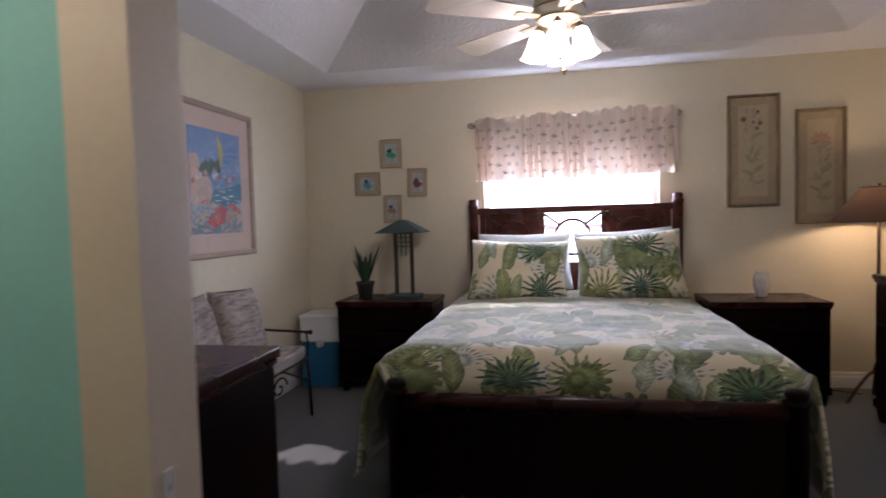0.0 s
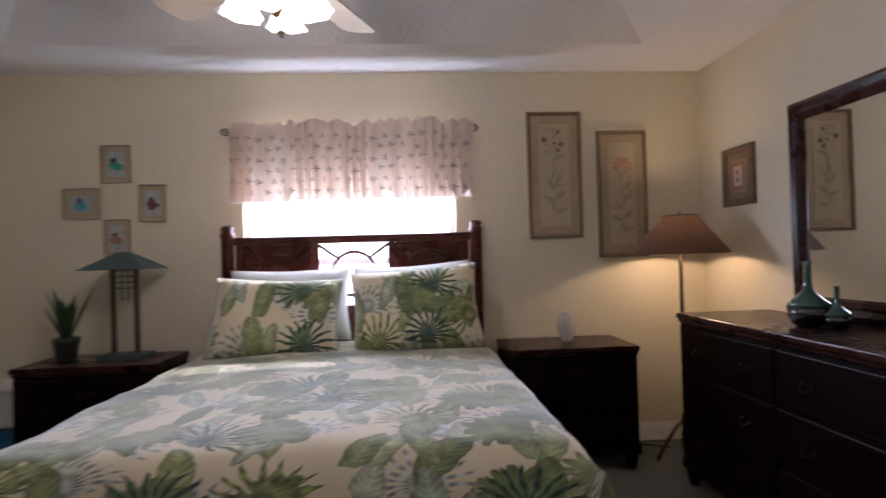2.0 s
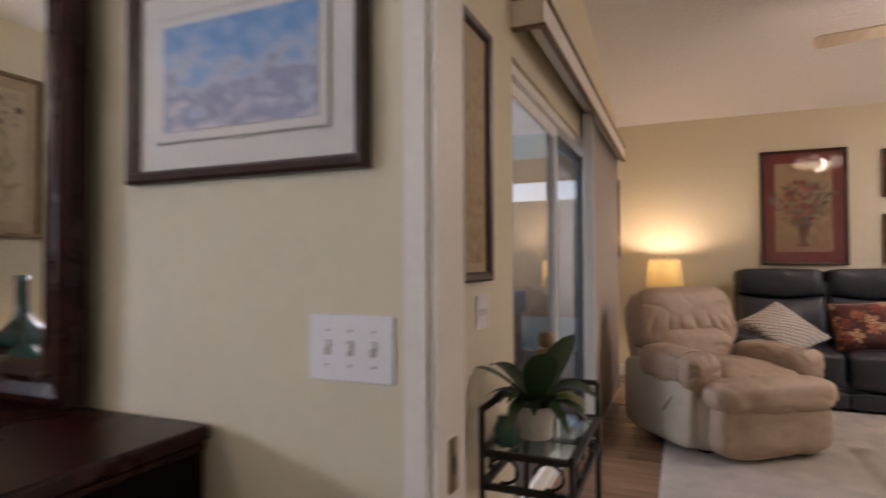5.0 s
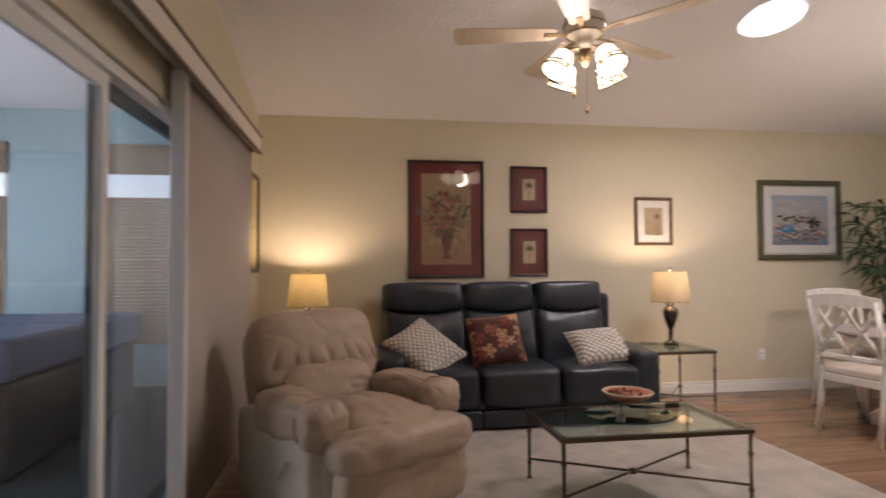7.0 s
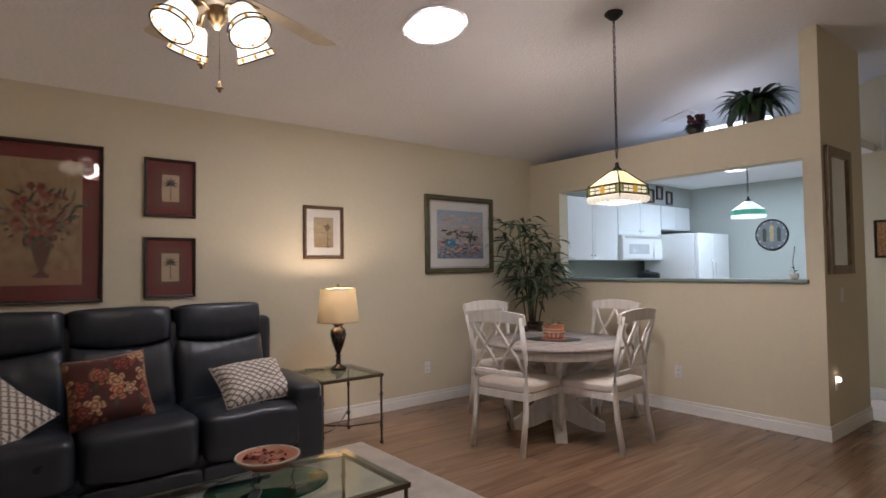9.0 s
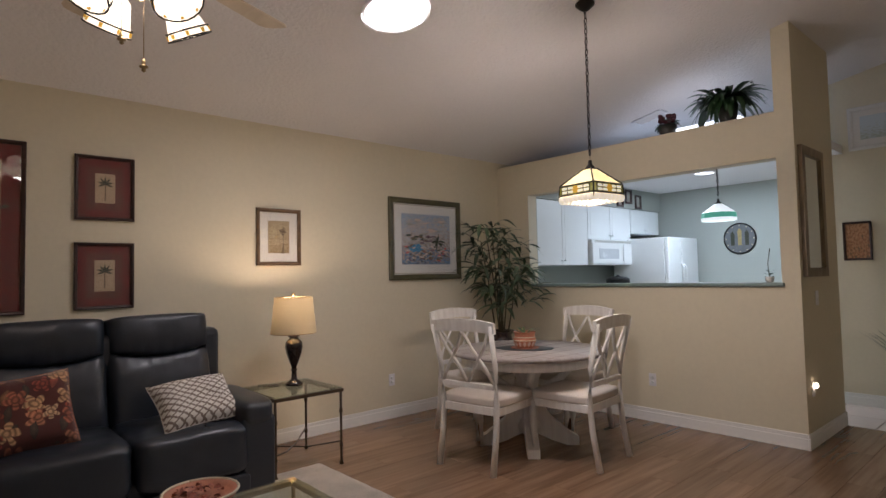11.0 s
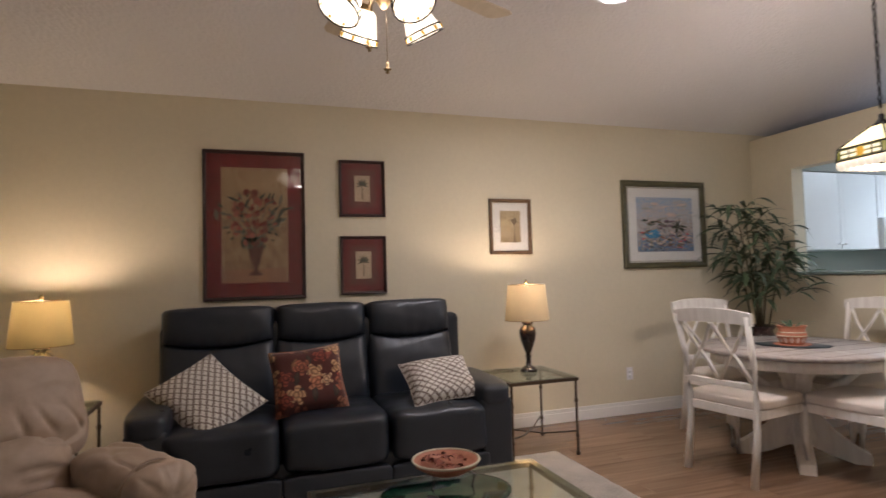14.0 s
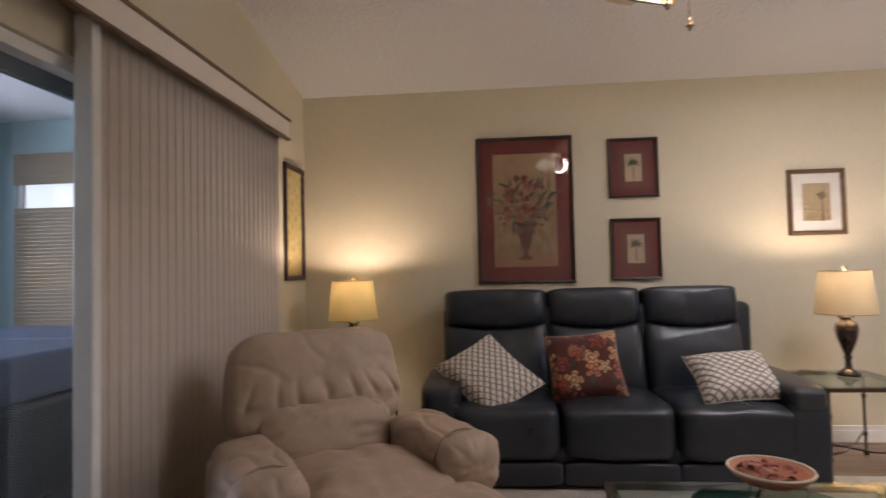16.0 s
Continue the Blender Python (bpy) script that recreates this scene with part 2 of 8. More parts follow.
def print_cloth(name, ground, layers, rough=0.85):
    """Printed cloth: a ground colour and layers of (kind, scale, a, b, seed, chance, (colours))."""
    m = mat(name, ground, rough, var=0.06, scale=8, fine=300, bump=0.3, bump_scale=350, sheen=0.2)
    nt = m.node_tree
    bsdf = nt.nodes["Principled BSDF"]
    tc = nt.nodes.new("ShaderNodeTexCoord")
    cloth = tc.outputs["UV"]
    wob, wadd, wsc = nt.nodes.new("ShaderNodeTexNoise"), nt.nodes.new("ShaderNodeVectorMath"), nt.nodes.new("ShaderNodeVectorMath")
    wob.inputs["Scale"].default_value = 9
    wsc.operation = "SCALE"
    wsc.inputs["Scale"].default_value = 0.05
    link(nt, cloth, wob.inputs["Vector"])
    link(nt, wob.outputs["Color"], wsc.inputs[0])
    link(nt, cloth, wadd.inputs[0])
    link(nt, wsc.outputs[0], wadd.inputs[1])
    cur = bsdf.inputs["Base Color"].links[0].from_socket
    for kind, scale, a, b, seed, chance, cols in layers:
        mask, detail, sep = cell_motifs(nt, wadd.outputs[0], scale, kind, a, b, seed)
        ramp = nt.nodes.new("ShaderNodeValToRGB")
        ramp.color_ramp.interpolation = "CONSTANT"
        els = ramp.color_ramp.elements
        els[0].color = (*cols[0], 1)
        els[1].position, els[1].color = 1.0 / len(cols), (*cols[1 % len(cols)], 1)
        for i in range(2, len(cols)):
            e = els.new(i / len(cols))
            e.color = (*cols[i], 1)
        link(nt, sep.outputs[1], ramp.inputs["Fac"])
        hsv, rg = nt.nodes.new("ShaderNodeHueSaturation"), nt.nodes.new("ShaderNodeMapRange")
        rg.inputs["From Min"].default_value, rg.inputs["From Max"].default_value = -1, 1
        rg.inputs["To Min"].default_value, rg.inputs["To Max"].default_value = 0.52, 1.42
        link(nt, detail, rg.inputs["Value"])
        wash, wr, wm = nt.nodes.new("ShaderNodeTexNoise"), nt.nodes.new("ShaderNodeMapRange"), nt.nodes.new("ShaderNodeMath")
        wash.inputs["Scale"].default_value, wash.inputs["Detail"].default_value = 16, 5
        link(nt, cloth, wash.inputs["Vector"])
        wr.inputs["From Min"].default_value, wr.inputs["From Max"].default_value = 0.3, 0.7
        wr.inputs["To Min"].default_value, wr.inputs["To Max"].default_value = 0.65, 1.45
        link(nt, wash.outputs["Fac"], wr.inputs["Value"])
        wm.operation = "MULTIPLY"
        link(nt, rg.outputs[0], wm.inputs[0])
        link(nt, wr.outputs[0], wm.inputs[1])
        link(nt, wm.outputs[0], hsv.inputs["Value"])
        link(nt, ramp.outputs[0], hsv.inputs["Color"])
        ch, mu, mx = nt.nodes.new("ShaderNodeMath"), nt.nodes.new("ShaderNodeMath"), nt.nodes.new("ShaderNodeMix")
        ch.operation, ch.inputs[1].default_value = "LESS_THAN", chance
        mu.operation = "MULTIPLY"
        mx.data_type = "RGBA"
        link(nt, sep.outputs[2], ch.inputs[0])
        link(nt, ch.outputs[0], mu.inputs[0])
        link(nt, mask, mu.inputs[1])
        link(nt, mu.outputs[0], mx.inputs["Factor"])
        link(nt, cur, mx.inputs["A"])
        link(nt, hsv.outputs[0], mx.inputs["B"])
        cur = mx.outputs["Result"]
    link(nt, cur, bsdf.inputs["Base Color"])
    return m


def painted(name, stops, scale=3.0, squash=(1, 1, 1), rough=0.5, seed=0.0, lean=0.0):
    """A picture's brushwork: noise over a vertical wash of colours."""
    m = mat(name, stops[0][1], rough)
    nt = m.node_tree
    b = nt.nodes["Principled BSDF"]
    tc, mp, nz, xyz, ad, mu, ramp = (nt.nodes.new(k) for k in ("ShaderNodeTexCoord", "ShaderNodeMapping", "ShaderNodeTexNoise", "ShaderNodeSeparateXYZ", "ShaderNodeMath", "ShaderNodeMath", "ShaderNodeValToRGB"))
    mp.inputs["Scale"].default_value = squash
    mp.inputs["Location"].default_value = (seed, seed, seed)
    nz.inputs["Scale"].default_value, nz.inputs["Detail"].default_value = scale, 6
    link(nt, tc.outputs["Generated"], mp.inputs["Vector"])
    link(nt, mp.outputs[0], nz.inputs["Vector"])
    link(nt, tc.outputs["Generated"], xyz.inputs[0])
    mu.operation, mu.inputs[1].default_value = "MULTIPLY", lean
    link(nt, xyz.outputs[2], mu.inputs[0])
    ad.operation = "ADD"
    link(nt, mu.outputs[0], ad.inputs[0])
    link(nt, nz.outputs["Fac"], ad.inputs[1])
    els = ramp.color_ramp.elements
    els[0].position, els[0].color = stops[0][0], (*stops[0][1], 1)
    els[1].position, els[1].color = stops[-1][0], (*stops[-1][1], 1)
    for p, c in stops[1:-1]:
        e = els.new(p)
        e.color = (*c, 1)
    link(nt, ad.outputs[0], ramp.inputs["Fac"])
    link(nt, ramp.outputs[0], b.inputs["Base Color"])
    return m


M = {}
M["wall"] = mat("cream_wall_paint", (0.68, 0.615, 0.465), 0.75, var=0.035, scale=1.5, fine=30, bump=0.12, bump_scale=130)
M["ceiling"] = mat("ceiling_paint", (0.74, 0.72, 0.72), 0.9, var=0.03, scale=2, fine=40, bump=0.7, bump_scale=38)
for _n in M["ceiling"].node_tree.nodes:
    if _n.type == "BUMP":
        _n.inputs["Distance"].default_value = 0.012
M["soffit"] = mat("smooth_ceiling_paint", (0.84, 0.83, 0.84), 0.8, var=0.02, scale=2, bump=0.05)
M["trim"] = mat("white_trim_paint", (0.84, 0.83, 0.80), 0.4, var=0.04, scale=5)
M["beige_trim"] = mat("beige_trim_paint", (0.79, 0.74, 0.68), 0.45, var=0.05, scale=5)
# beige trim with warm lamplight put into its colour
M["warm_lit_trim"] = mat("warm_lit_trim_paint", (0.70, 0.58, 0.47), 0.45, var=0.05, scale=5)
M["teal_wall"] = mat("pale_teal_paint", (0.28, 0.60, 0.58), 0.7, var=0.05, scale=2, bump=0.1)
M["sun_wall"] = mat("pale_blue_green_paint", (0.36, 0.50, 0.53), 0.7, var=0.04, scale=2, bump=0.1)
M["kitchen_wall"] = mat("white_kitchen_paint", (0.40, 0.43, 0.40), 0.7, var=0.03, scale=2)
M["carpet"] = mat("grey_carpet", (0.060, 0.066, 0.063), 1.0, var=0.18, scale=5, fine=220, bump=0.9, bump_scale=420, sheen=0.3)
M["rug"] = mat("cream_shag_rug", (0.40, 0.35, 0.30), 1.0, var=0.38, scale=6, fine=120, bump=1.0, bump_scale=260, sheen=0.3)
M["plank"] = grain("oak_plank", (0.165, 0.093, 0.054), (0.275, 0.168, 0.104), 0.24, "Y", 1.3, 16, per_object=0.15, spec=0.6)
M["grout"] = mat("dark_joint", (0.07, 0.05, 0.035), 0.9)
M["tile"] = mat("pinkish_tile", (0.50, 0.40, 0.34), 0.4, var=0.1, scale=6, per_object=0.08)
# one cherry stain: tops, then a copy darkened as shade, one lightened as lit
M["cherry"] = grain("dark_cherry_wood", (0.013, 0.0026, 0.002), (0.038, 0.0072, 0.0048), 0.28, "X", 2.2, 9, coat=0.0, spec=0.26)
M["cherry_shaded"] = grain("dark_cherry_wood_shaded", (0.0035, 0.0011, 0.0009), (0.009, 0.0022, 0.0018), 0.40, "Z", 2.2, 9, spec=0.08)
M["cherry_lit"] = grain("cherry_wood_lit", (0.034, 0.0075, 0.005), (0.095, 0.020, 0.012), 0.28, "X", 2.2, 9, spec=0.35)
M["brass"] = mat("aged_brass", (0.30, 0.22, 0.12), 0.35, 1.0, var=0.15, scale=20)
M["pull"] = mat("dark_bronze_pull", (0.012, 0.006, 0.004), 0.6, 0.0, var=0.2, scale=20, spec=0.12)
M["iron"] = mat("black_iron", (0.025, 0.022, 0.02), 0.5, 0.6, var=0.2, scale=20)
M["bronze"] = mat("bronze_metal", (0.10, 0.073, 0.05), 0.4, 0.85, var=0.2, scale=25)
M["steel"] = mat("brushed_steel", (0.5, 0.5, 0.5), 0.3, 1.0, var=0.08)
M["mirror"] = mat("mirror_glass", (0.88, 0.90, 0.89), 0.012, 1.0, var=0.0)
M["mirror"].node_tree.nodes["Principled BSDF"].inputs["Roughness"].default_value = 0.01
M["pane"] = clear("window_pane")
M["glass_top"] = clear("table_glass", (0.86, 0.93, 0.90))
M["quilt"] = print_cloth("tropical_leaf_quilt", (0.61, 0.54, 0.385), [
    ("spray", 3.4, 0.46, 0.2, 1.9, 0.85, ((0.30, 0.34, 0.37), (0.34, 0.37, 0.36), (0.27, 0.31, 0.30))),
    ("leaf", 4.0, 0.47, 0.16, 7.3, 0.9, ((0.30, 0.33, 0.20), (0.25, 0.28, 0.15), (0.34, 0.37, 0.28))),
    ("leaf", 3.4, 0.47, 0.185, 0.0, 0.9, ((0.17, 0.20, 0.09), (0.23, 0.26, 0.12), (0.14, 0.17, 0.08))),
    ("leaf", 3.7, 0.45, 0.15, 12.6, 0.7, ((0.20, 0.24, 0.13), (0.27, 0.31, 0.24), (0.13, 0.16, 0.07))),
    ("round", 3.3, 0.37, 0.40, 5.4, 0.66, ((0.14, 0.17, 0.075), (0.19, 0.21, 0.10))),
    ("spray", 3.0, 0.44, 0.2, 3.1, 0.75, ((0.028, 0.075, 0.048), (0.15, 0.18, 0.055), (0.035, 0.07, 0.06), (0.17, 0.19, 0.07))),
])
M["quilt"].node_tree.nodes["Principled BSDF"].inputs["Sheen Weight"].default_value = 1.0
M["quilt"].node_tree.nodes["Principled BSDF"].inputs["Sheen Roughness"].default_value = 0.35
M["sheet"] = mat("white_pillowcase", (0.72, 0.75, 0.76), 0.85, var=0.05, bump=0.3, bump_scale=15)
M["valance"] = thin_cloth("cream_valance_cloth", (0.62, 0.50, 0.41), 0.10)
M["motif"] = mat("grey_print", (0.16, 0.13, 0.12), 0.8)
M["tan_frame"] = grain("champagne_frame", (0.30, 0.22, 0.15), (0.42, 0.32, 0.22), 0.4, "X", 4, 6)
M["gold_frame"] = grain("antique_gold_frame", (0.16, 0.11, 0.055), (0.30, 0.22, 0.12), 0.4, "Z", 5, 6)
M["dark_frame"] = grain("dark_brown_frame", (0.020, 0.009, 0.007), (0.05, 0.02, 0.015), 0.35, "X", 5, 6)
M["olive_frame"] = grain("olive_green_frame", (0.055, 0.05, 0.02), (0.11, 0.095, 0.04), 0.4, "X", 5, 6)
M["brown_frame"] = grain("brown_frame", (0.09, 0.05, 0.025), (0.17, 0.10, 0.05), 0.4, "X", 5, 6)
M["ivory"] = mat("ivory_mat_board", (0.56, 0.50, 0.37), 0.8, var=0.05, scale=8)
M["pink_mat"] = mat("blush_mat_board", (0.62, 0.48, 0.41), 0.8, var=0.03)
M["white_mat"] = mat("white_mat_board", (0.70, 0.68, 0.64), 0.8, var=0.03)
M["red_mat"] = mat("mottled_red_mat", (0.14, 0.004, 0.007), 0.6, var=0.35, scale=9, fine=40)
M["palm_mat"] = mat("mottled_brown_red_mat", (0.13, 0.035, 0.025), 0.6, var=0.5, scale=14, fine=60)
M["tan_mat"] = mat("tan_mat_board", (0.40, 0.31, 0.20), 0.7, var=0.2, scale=6)
M["grey_mat"] = mat("grey_mat_board", (0.36, 0.35, 0.31), 0.8)
M["blue_plastic"] = mat("blue_plastic", (0.012, 0.13, 0.26), 0.4, var=0.05)
M["white_plastic"] = mat("white_plastic", (0.78, 0.78, 0.77), 0.4, var=0.05)
M["plate"] = mat("white_switch_plate", (0.80, 0.78, 0.80), 0.3, var=0.02)
M["bench_cloth"] = painted("marbled_taupe_cloth", [(0.30, (0.17, 0.13, 0.11)), (0.45, (0.28, 0.23, 0.20)), (0.60, (0.36, 0.31, 0.275))], 4, (1.5, 1.5, 5), 0.85)
M["leather"] = mat("charcoal_leather", (0.019, 0.024, 0.033), 0.31, var=0.12, scale=4, fine=60, bump=0.10, bump_scale=90, spec=0.55)
M["suede"] = mat("beige_microsuede", (0.42, 0.315, 0.235), 0.48, var=0.10, scale=3, fine=30, bump=0.25, bump_scale=22, spec=0.3)
M["suede_pale"] = mat("pale_beige_suede", (0.50, 0.45, 0.36), 0.55, var=0.10, scale=3, fine=30, bump=0.25, bump_scale=22, spec=0.3)
M["white_wood"] = grain("whitewashed_wood", (0.70, 0.66, 0.61), (0.82, 0.79, 0.74), 0.45, "Z", 3, 10)
M["grey_wood"] = grain("weathered_grey_wood", (0.26, 0.22, 0.20), (0.42, 0.38, 0.35), 0.45, "X", 3, 12)
M["seat_cloth"] = mat("cream_seat_cloth", (0.62, 0.56, 0.50), 0.9, var=0.06, fine=300, bump=0.3, bump_scale=400)
M["shade_cloth"] = thin_cloth("cream_lampshade", (0.56, 0.45, 0.28), 0.06)
M["yellow_shade"] = thin_cloth("yellow_cream_lampshade", (0.56, 0.43, 0.18), 0.065)
M["brown_shade"] = thin_cloth("brown_lampshade", (0.080, 0.047, 0.030), 0.15, weave=250)
M["teal_metal"] = mat("verdigris_metal", (0.065, 0.105, 0.10), 0.5, 0.4, var=0.2, scale=12)
M["urn"] = mat("dark_red_urn_glaze", (0.025, 0.010, 0.010), 0.15, var=0.3, scale=8, coat=0.6)
M["terracotta"] = mat("terracotta", (0.42, 0.16, 0.09), 0.6, var=0.2, scale=14)
M["pot"] = mat("dark_pot_glaze", (0.035, 0.035, 0.03), 0.35, var=0.2)
M["leaf"] = mat("deep_green_leaf", (0.022, 0.060, 0.022), 0.45, var=0.35, scale=12, per_object=0.25)
M["palm"] = mat("palm_leaf", (0.046, 0.076, 0.036), 0.5, var=0.35, scale=10, per_object=0.3)
M["stem"] = mat("brown_stem", (0.07, 0.06, 0.03), 0.7, var=0.2)
M["lily"] = mat("yellow_green_flower", (0.42, 0.44, 0.10), 0.6, var=0.2)
M["red_flower"] = mat("dark_red_flower", (0.09, 0.02, 0.03), 0.7, var=0.3)
M["cabinet"] = mat("white_cabinet_paint", (0.82, 0.85, 0.86), 0.35, var=0.02)
M["appliance"] = mat("white_enamel", (0.78, 0.80, 0.80), 0.22, var=0.02, bump=0.05)
M["counter"] = mat("grey_green_counter", (0.20, 0.26, 0.24), 0.35, var=0.15, scale=40)
M["black_plastic"] = mat("black_plastic", (0.02, 0.02, 0.022), 0.4)
M["bamboo"] = grain("woven_bamboo", (0.19, 0.14, 0.09), (0.33, 0.26, 0.18), 0.7, "Y", 6, 20)
M["blind"] = thin_cloth("taupe_blind_vane", (0.64, 0.56, 0.49), 0.08, weave=120)
M["grey_frame"] = mat("slate_grey_door_frame", (0.13, 0.16, 0.18), 0.45, 0.3, var=0.05)
M["spa"] = mat("slate_blue_cover", (0.075, 0.105, 0.19), 0.5, var=0.1)
M["spa_dark"] = mat("dark_spa_panel", (0.03, 0.04, 0.045), 0.5, var=0.1)
M["fan_body"] = mat("cream_enamel", (0.66, 0.60, 0.48), 0.35, var=0.05)
M["fan_blade"] = grain("cream_fan_blade", (0.56, 0.46, 0.34), (0.66, 0.56, 0.43), 0.35, "X", 3, 8)
M["bulb_white"] = glow("lit_frosted_glass", (1.0, 0.93, 0.82), 6.0)
M["bulb_warm"] = glow("lit_tiffany_glass", (1.0, 0.87, 0.66), 2.2)
M["tiffany"] = glow("lit_cream_leaded_glass", (0.95, 0.84, 0.48), 0.72)
M["skirt_glass"] = glow("lit_cream_skirt_glass", (1.0, 0.88, 0.64), 1.0)
M["band_glass"] = glow("lit_dark_band_glass", (0.26, 0.25, 0.03), 0.30)
M["band_pale"] = glow("lit_pale_band_glass", (1.0, 0.93, 0.70), 0.95)
M["amber_glass"] = glow("lit_amber_glass", (0.90, 0.52, 0.06), 0.6)
M["leading"] = mat("dark_leading", (0.02, 0.02, 0.015), 0.5, 0.5)
M["kitchen_glow"] = glow("lit_white_glass", (0.92, 1.0, 0.97), 0.95)
M["tube_glow"] = glow("lit_skylight_diffuser", (1.0, 0.97, 0.93), 7.0)
M["strip_glow"] = glow("lit_strip_diffuser", (0.88, 0.95, 1.0), 5.0)
M["night_glow"] = glow("night_light_glow", (1.0, 0.80, 0.55), 12.0)
M["outside"] = glow("bright_daylight", (0.93, 0.96, 1.0), 3.0)
M["green_glaze"] = mat("teal_ceramic_glaze", (0.018, 0.082, 0.070), 0.10, var=0.35, scale=9, coat=0.8)
M["dark_glaze"] = mat("black_ceramic_glaze", (0.010, 0.012, 0.014), 0.08, var=0.3, scale=9, coat=0.8)
M["white_glaze"] = mat("white_ceramic_glaze", (0.66, 0.62, 0.58), 0.2, var=0.12, scale=12, coat=0.4)
M["green_glass"] = clear("green_glass_plate", (0.10, 0.34, 0.26))
M["potpourri"] = mat("dried_petals", (0.26, 0.08, 0.05), 0.8, var=0.5, scale=30, per_object=0.3)
M["lamp_urn"] = mat("dark_brown_lamp_glaze", (0.02, 0.010, 0.008), 0.12, var=0.2, coat=0.6)


def trellis_cloth(name):
    """Taupe cloth with a white wavy lattice."""
    m = mat(name, (0.66, 0.62, 0.56), 0.9, var=0.05, fine=300, bump=0.3, bump_scale=300)
    nt = m.node_tree
    b = nt.nodes["Principled BSDF"]
    tc, xyz = nt.nodes.new("ShaderNodeTexCoord"), nt.nodes.new("ShaderNodeSeparateXYZ")
    link(nt, tc.outputs["Object"], xyz.inputs[0])

    def mn(op, x, y=None):
        n = nt.nodes.new("ShaderNodeMath")
        n.operation = op
        for i, v in enumerate((x, y)):
            if isinstance(v, (int, float)):
                n.inputs[i].default_value = v
            elif v is not None:
                link(nt, v, n.inputs[i])
        return n.outputs[0]
    u, v = mn("MULTIPLY", xyz.outputs[0], 2 * math.pi / 0.058), mn("MULTIPLY", xyz.outputs[2], 2 * math.pi / 0.046)
    one = mn("SINE", mn("ADD", mn("ADD", u, v), mn("MULTIPLY", mn("SINE", mn("MULTIPLY", v, 2.0)), 0.5)))
    two = mn("SINE", mn("ADD", mn("SUBTRACT", u, v), mn("MULTIPLY", mn("SINE", mn("MULTIPLY", v, 2.0)), 0.5)))
    mask = mn("MAXIMUM", mn("GREATER_THAN", one, 0.66), mn("GREATER_THAN", two, 0.66))
    mx = nt.nodes.new("ShaderNodeMix")
    mx.data_type = "RGBA"
    link(nt, mask, mx.inputs["Factor"])
    link(nt, b.inputs["Base Color"].links[0].from_socket, mx.inputs["A"])
    mx.inputs["B"].default_value = (0.20, 0.155, 0.13, 1)
    link(nt, mx.outputs["Result"], b.inputs["Base Color"])
    return m


M["trellis"] = trellis_cloth("trellis_pillow_cloth")
M["floral"] = print_cloth("red_floral_cloth", (0.075, 0.015, 0.010), [
    ("leaf", 9.0, 0.40, 0.16, 2.0, 0.8, ((0.16, 0.07, 0.03), (0.05, 0.03, 0.02), (0.22, 0.05, 0.03))),
    ("flower", 7.0, 0.38, 0.2, 5.0, 1.0, ((0.36, 0.20, 0.10), (0.24, 0.07, 0.035), (0.30, 0.11, 0.055))),
    ("flower", 8.0, 0.34, 0.2, 9.0, 0.6, ((0.33, 0.20, 0.11), (0.19, 0.035, 0.02))),
])


# ---------------------------------------------------------------- mesh helpers
def finish(bm, smooth=False):
    bmesh.ops.recalc_face_normals(bm, faces=bm.faces)
    for f in bm.faces:
        f.smooth = smooth
    return bm


def part(name, bm, material, parent=None, label="", smooth=None, shadow=True):
    """Links a bmesh as one mesh object, under a thing or a part."""
    me = bpy.data.meshes.new(name)
    if smooth is not None:
        for f in bm.faces:
            f.smooth = smooth
    bm.to_mesh(me)
    bm.free()
    me.materials.append(material)
    ob = new(name, me)
    if parent is not None:
        ob.parent = parent
    if label:
        ob["label"] = label
    if not shadow:
        ob.visible_shadow = False
    return ob


def share(name, ob, m, parent):
    """Another object on the same mesh."""
    o = new(name, ob.data)
    o.parent = parent
    o.matrix_basis = m
    return o


def thing(name, label, category, m=None, group="", kind=""):
    e = new(name)
    e.empty_display_size = 0.1
    if m is not None:
        e.matrix_basis = m
    return tagged(e, label, category, group, kind)


def add_box(bm, x0, x1, y0, y1, z0, z1):
    v = [bm.verts.new(p) for p in ((x0, y0, z0), (x1, y0, z0), (x1, y1, z0), (x0, y1, z0), (x0, y0, z1), (x1, y0, z1), (x1, y1, z1), (x0, y1, z1))]
    return [bm.faces.new([v[i] for i in q]) for q in ((3, 2, 1, 0), (4, 5, 6, 7), (0, 1, 5, 4), (1, 2, 6, 5), (2, 3, 7, 6), (3, 0, 4, 7))]


def box(x0, x1, y0, y1, z0, z1, bevel=0.0, seg=2):
    bm = bmesh.new()
    add_box(bm, min(x0, x1), max(x0, x1), min(y0, y1), max(y0, y1), min(z0, z1), max(z0, z1))
    if bevel:
        bmesh.ops.bevel(bm, geom=list(bm.edges), offset=bevel, segments=seg, affect="EDGES", profile=0.5)
    return bm


def boxes(rows):
    bm = bmesh.new()
    for r in rows:
        add_box(bm, *r)
    return bm


def join(*bms):
    out = bmesh.new()
    for b in bms:
        me = bpy.data.meshes.new("tmp")
        b.to_mesh(me)
        b.free()
        out.from_mesh(me)
        bpy.data.meshes.remove(me)
    return out


def moved(bm, m):
    bmesh.ops.transform(bm, matrix=m, verts=bm.verts)
    return bm


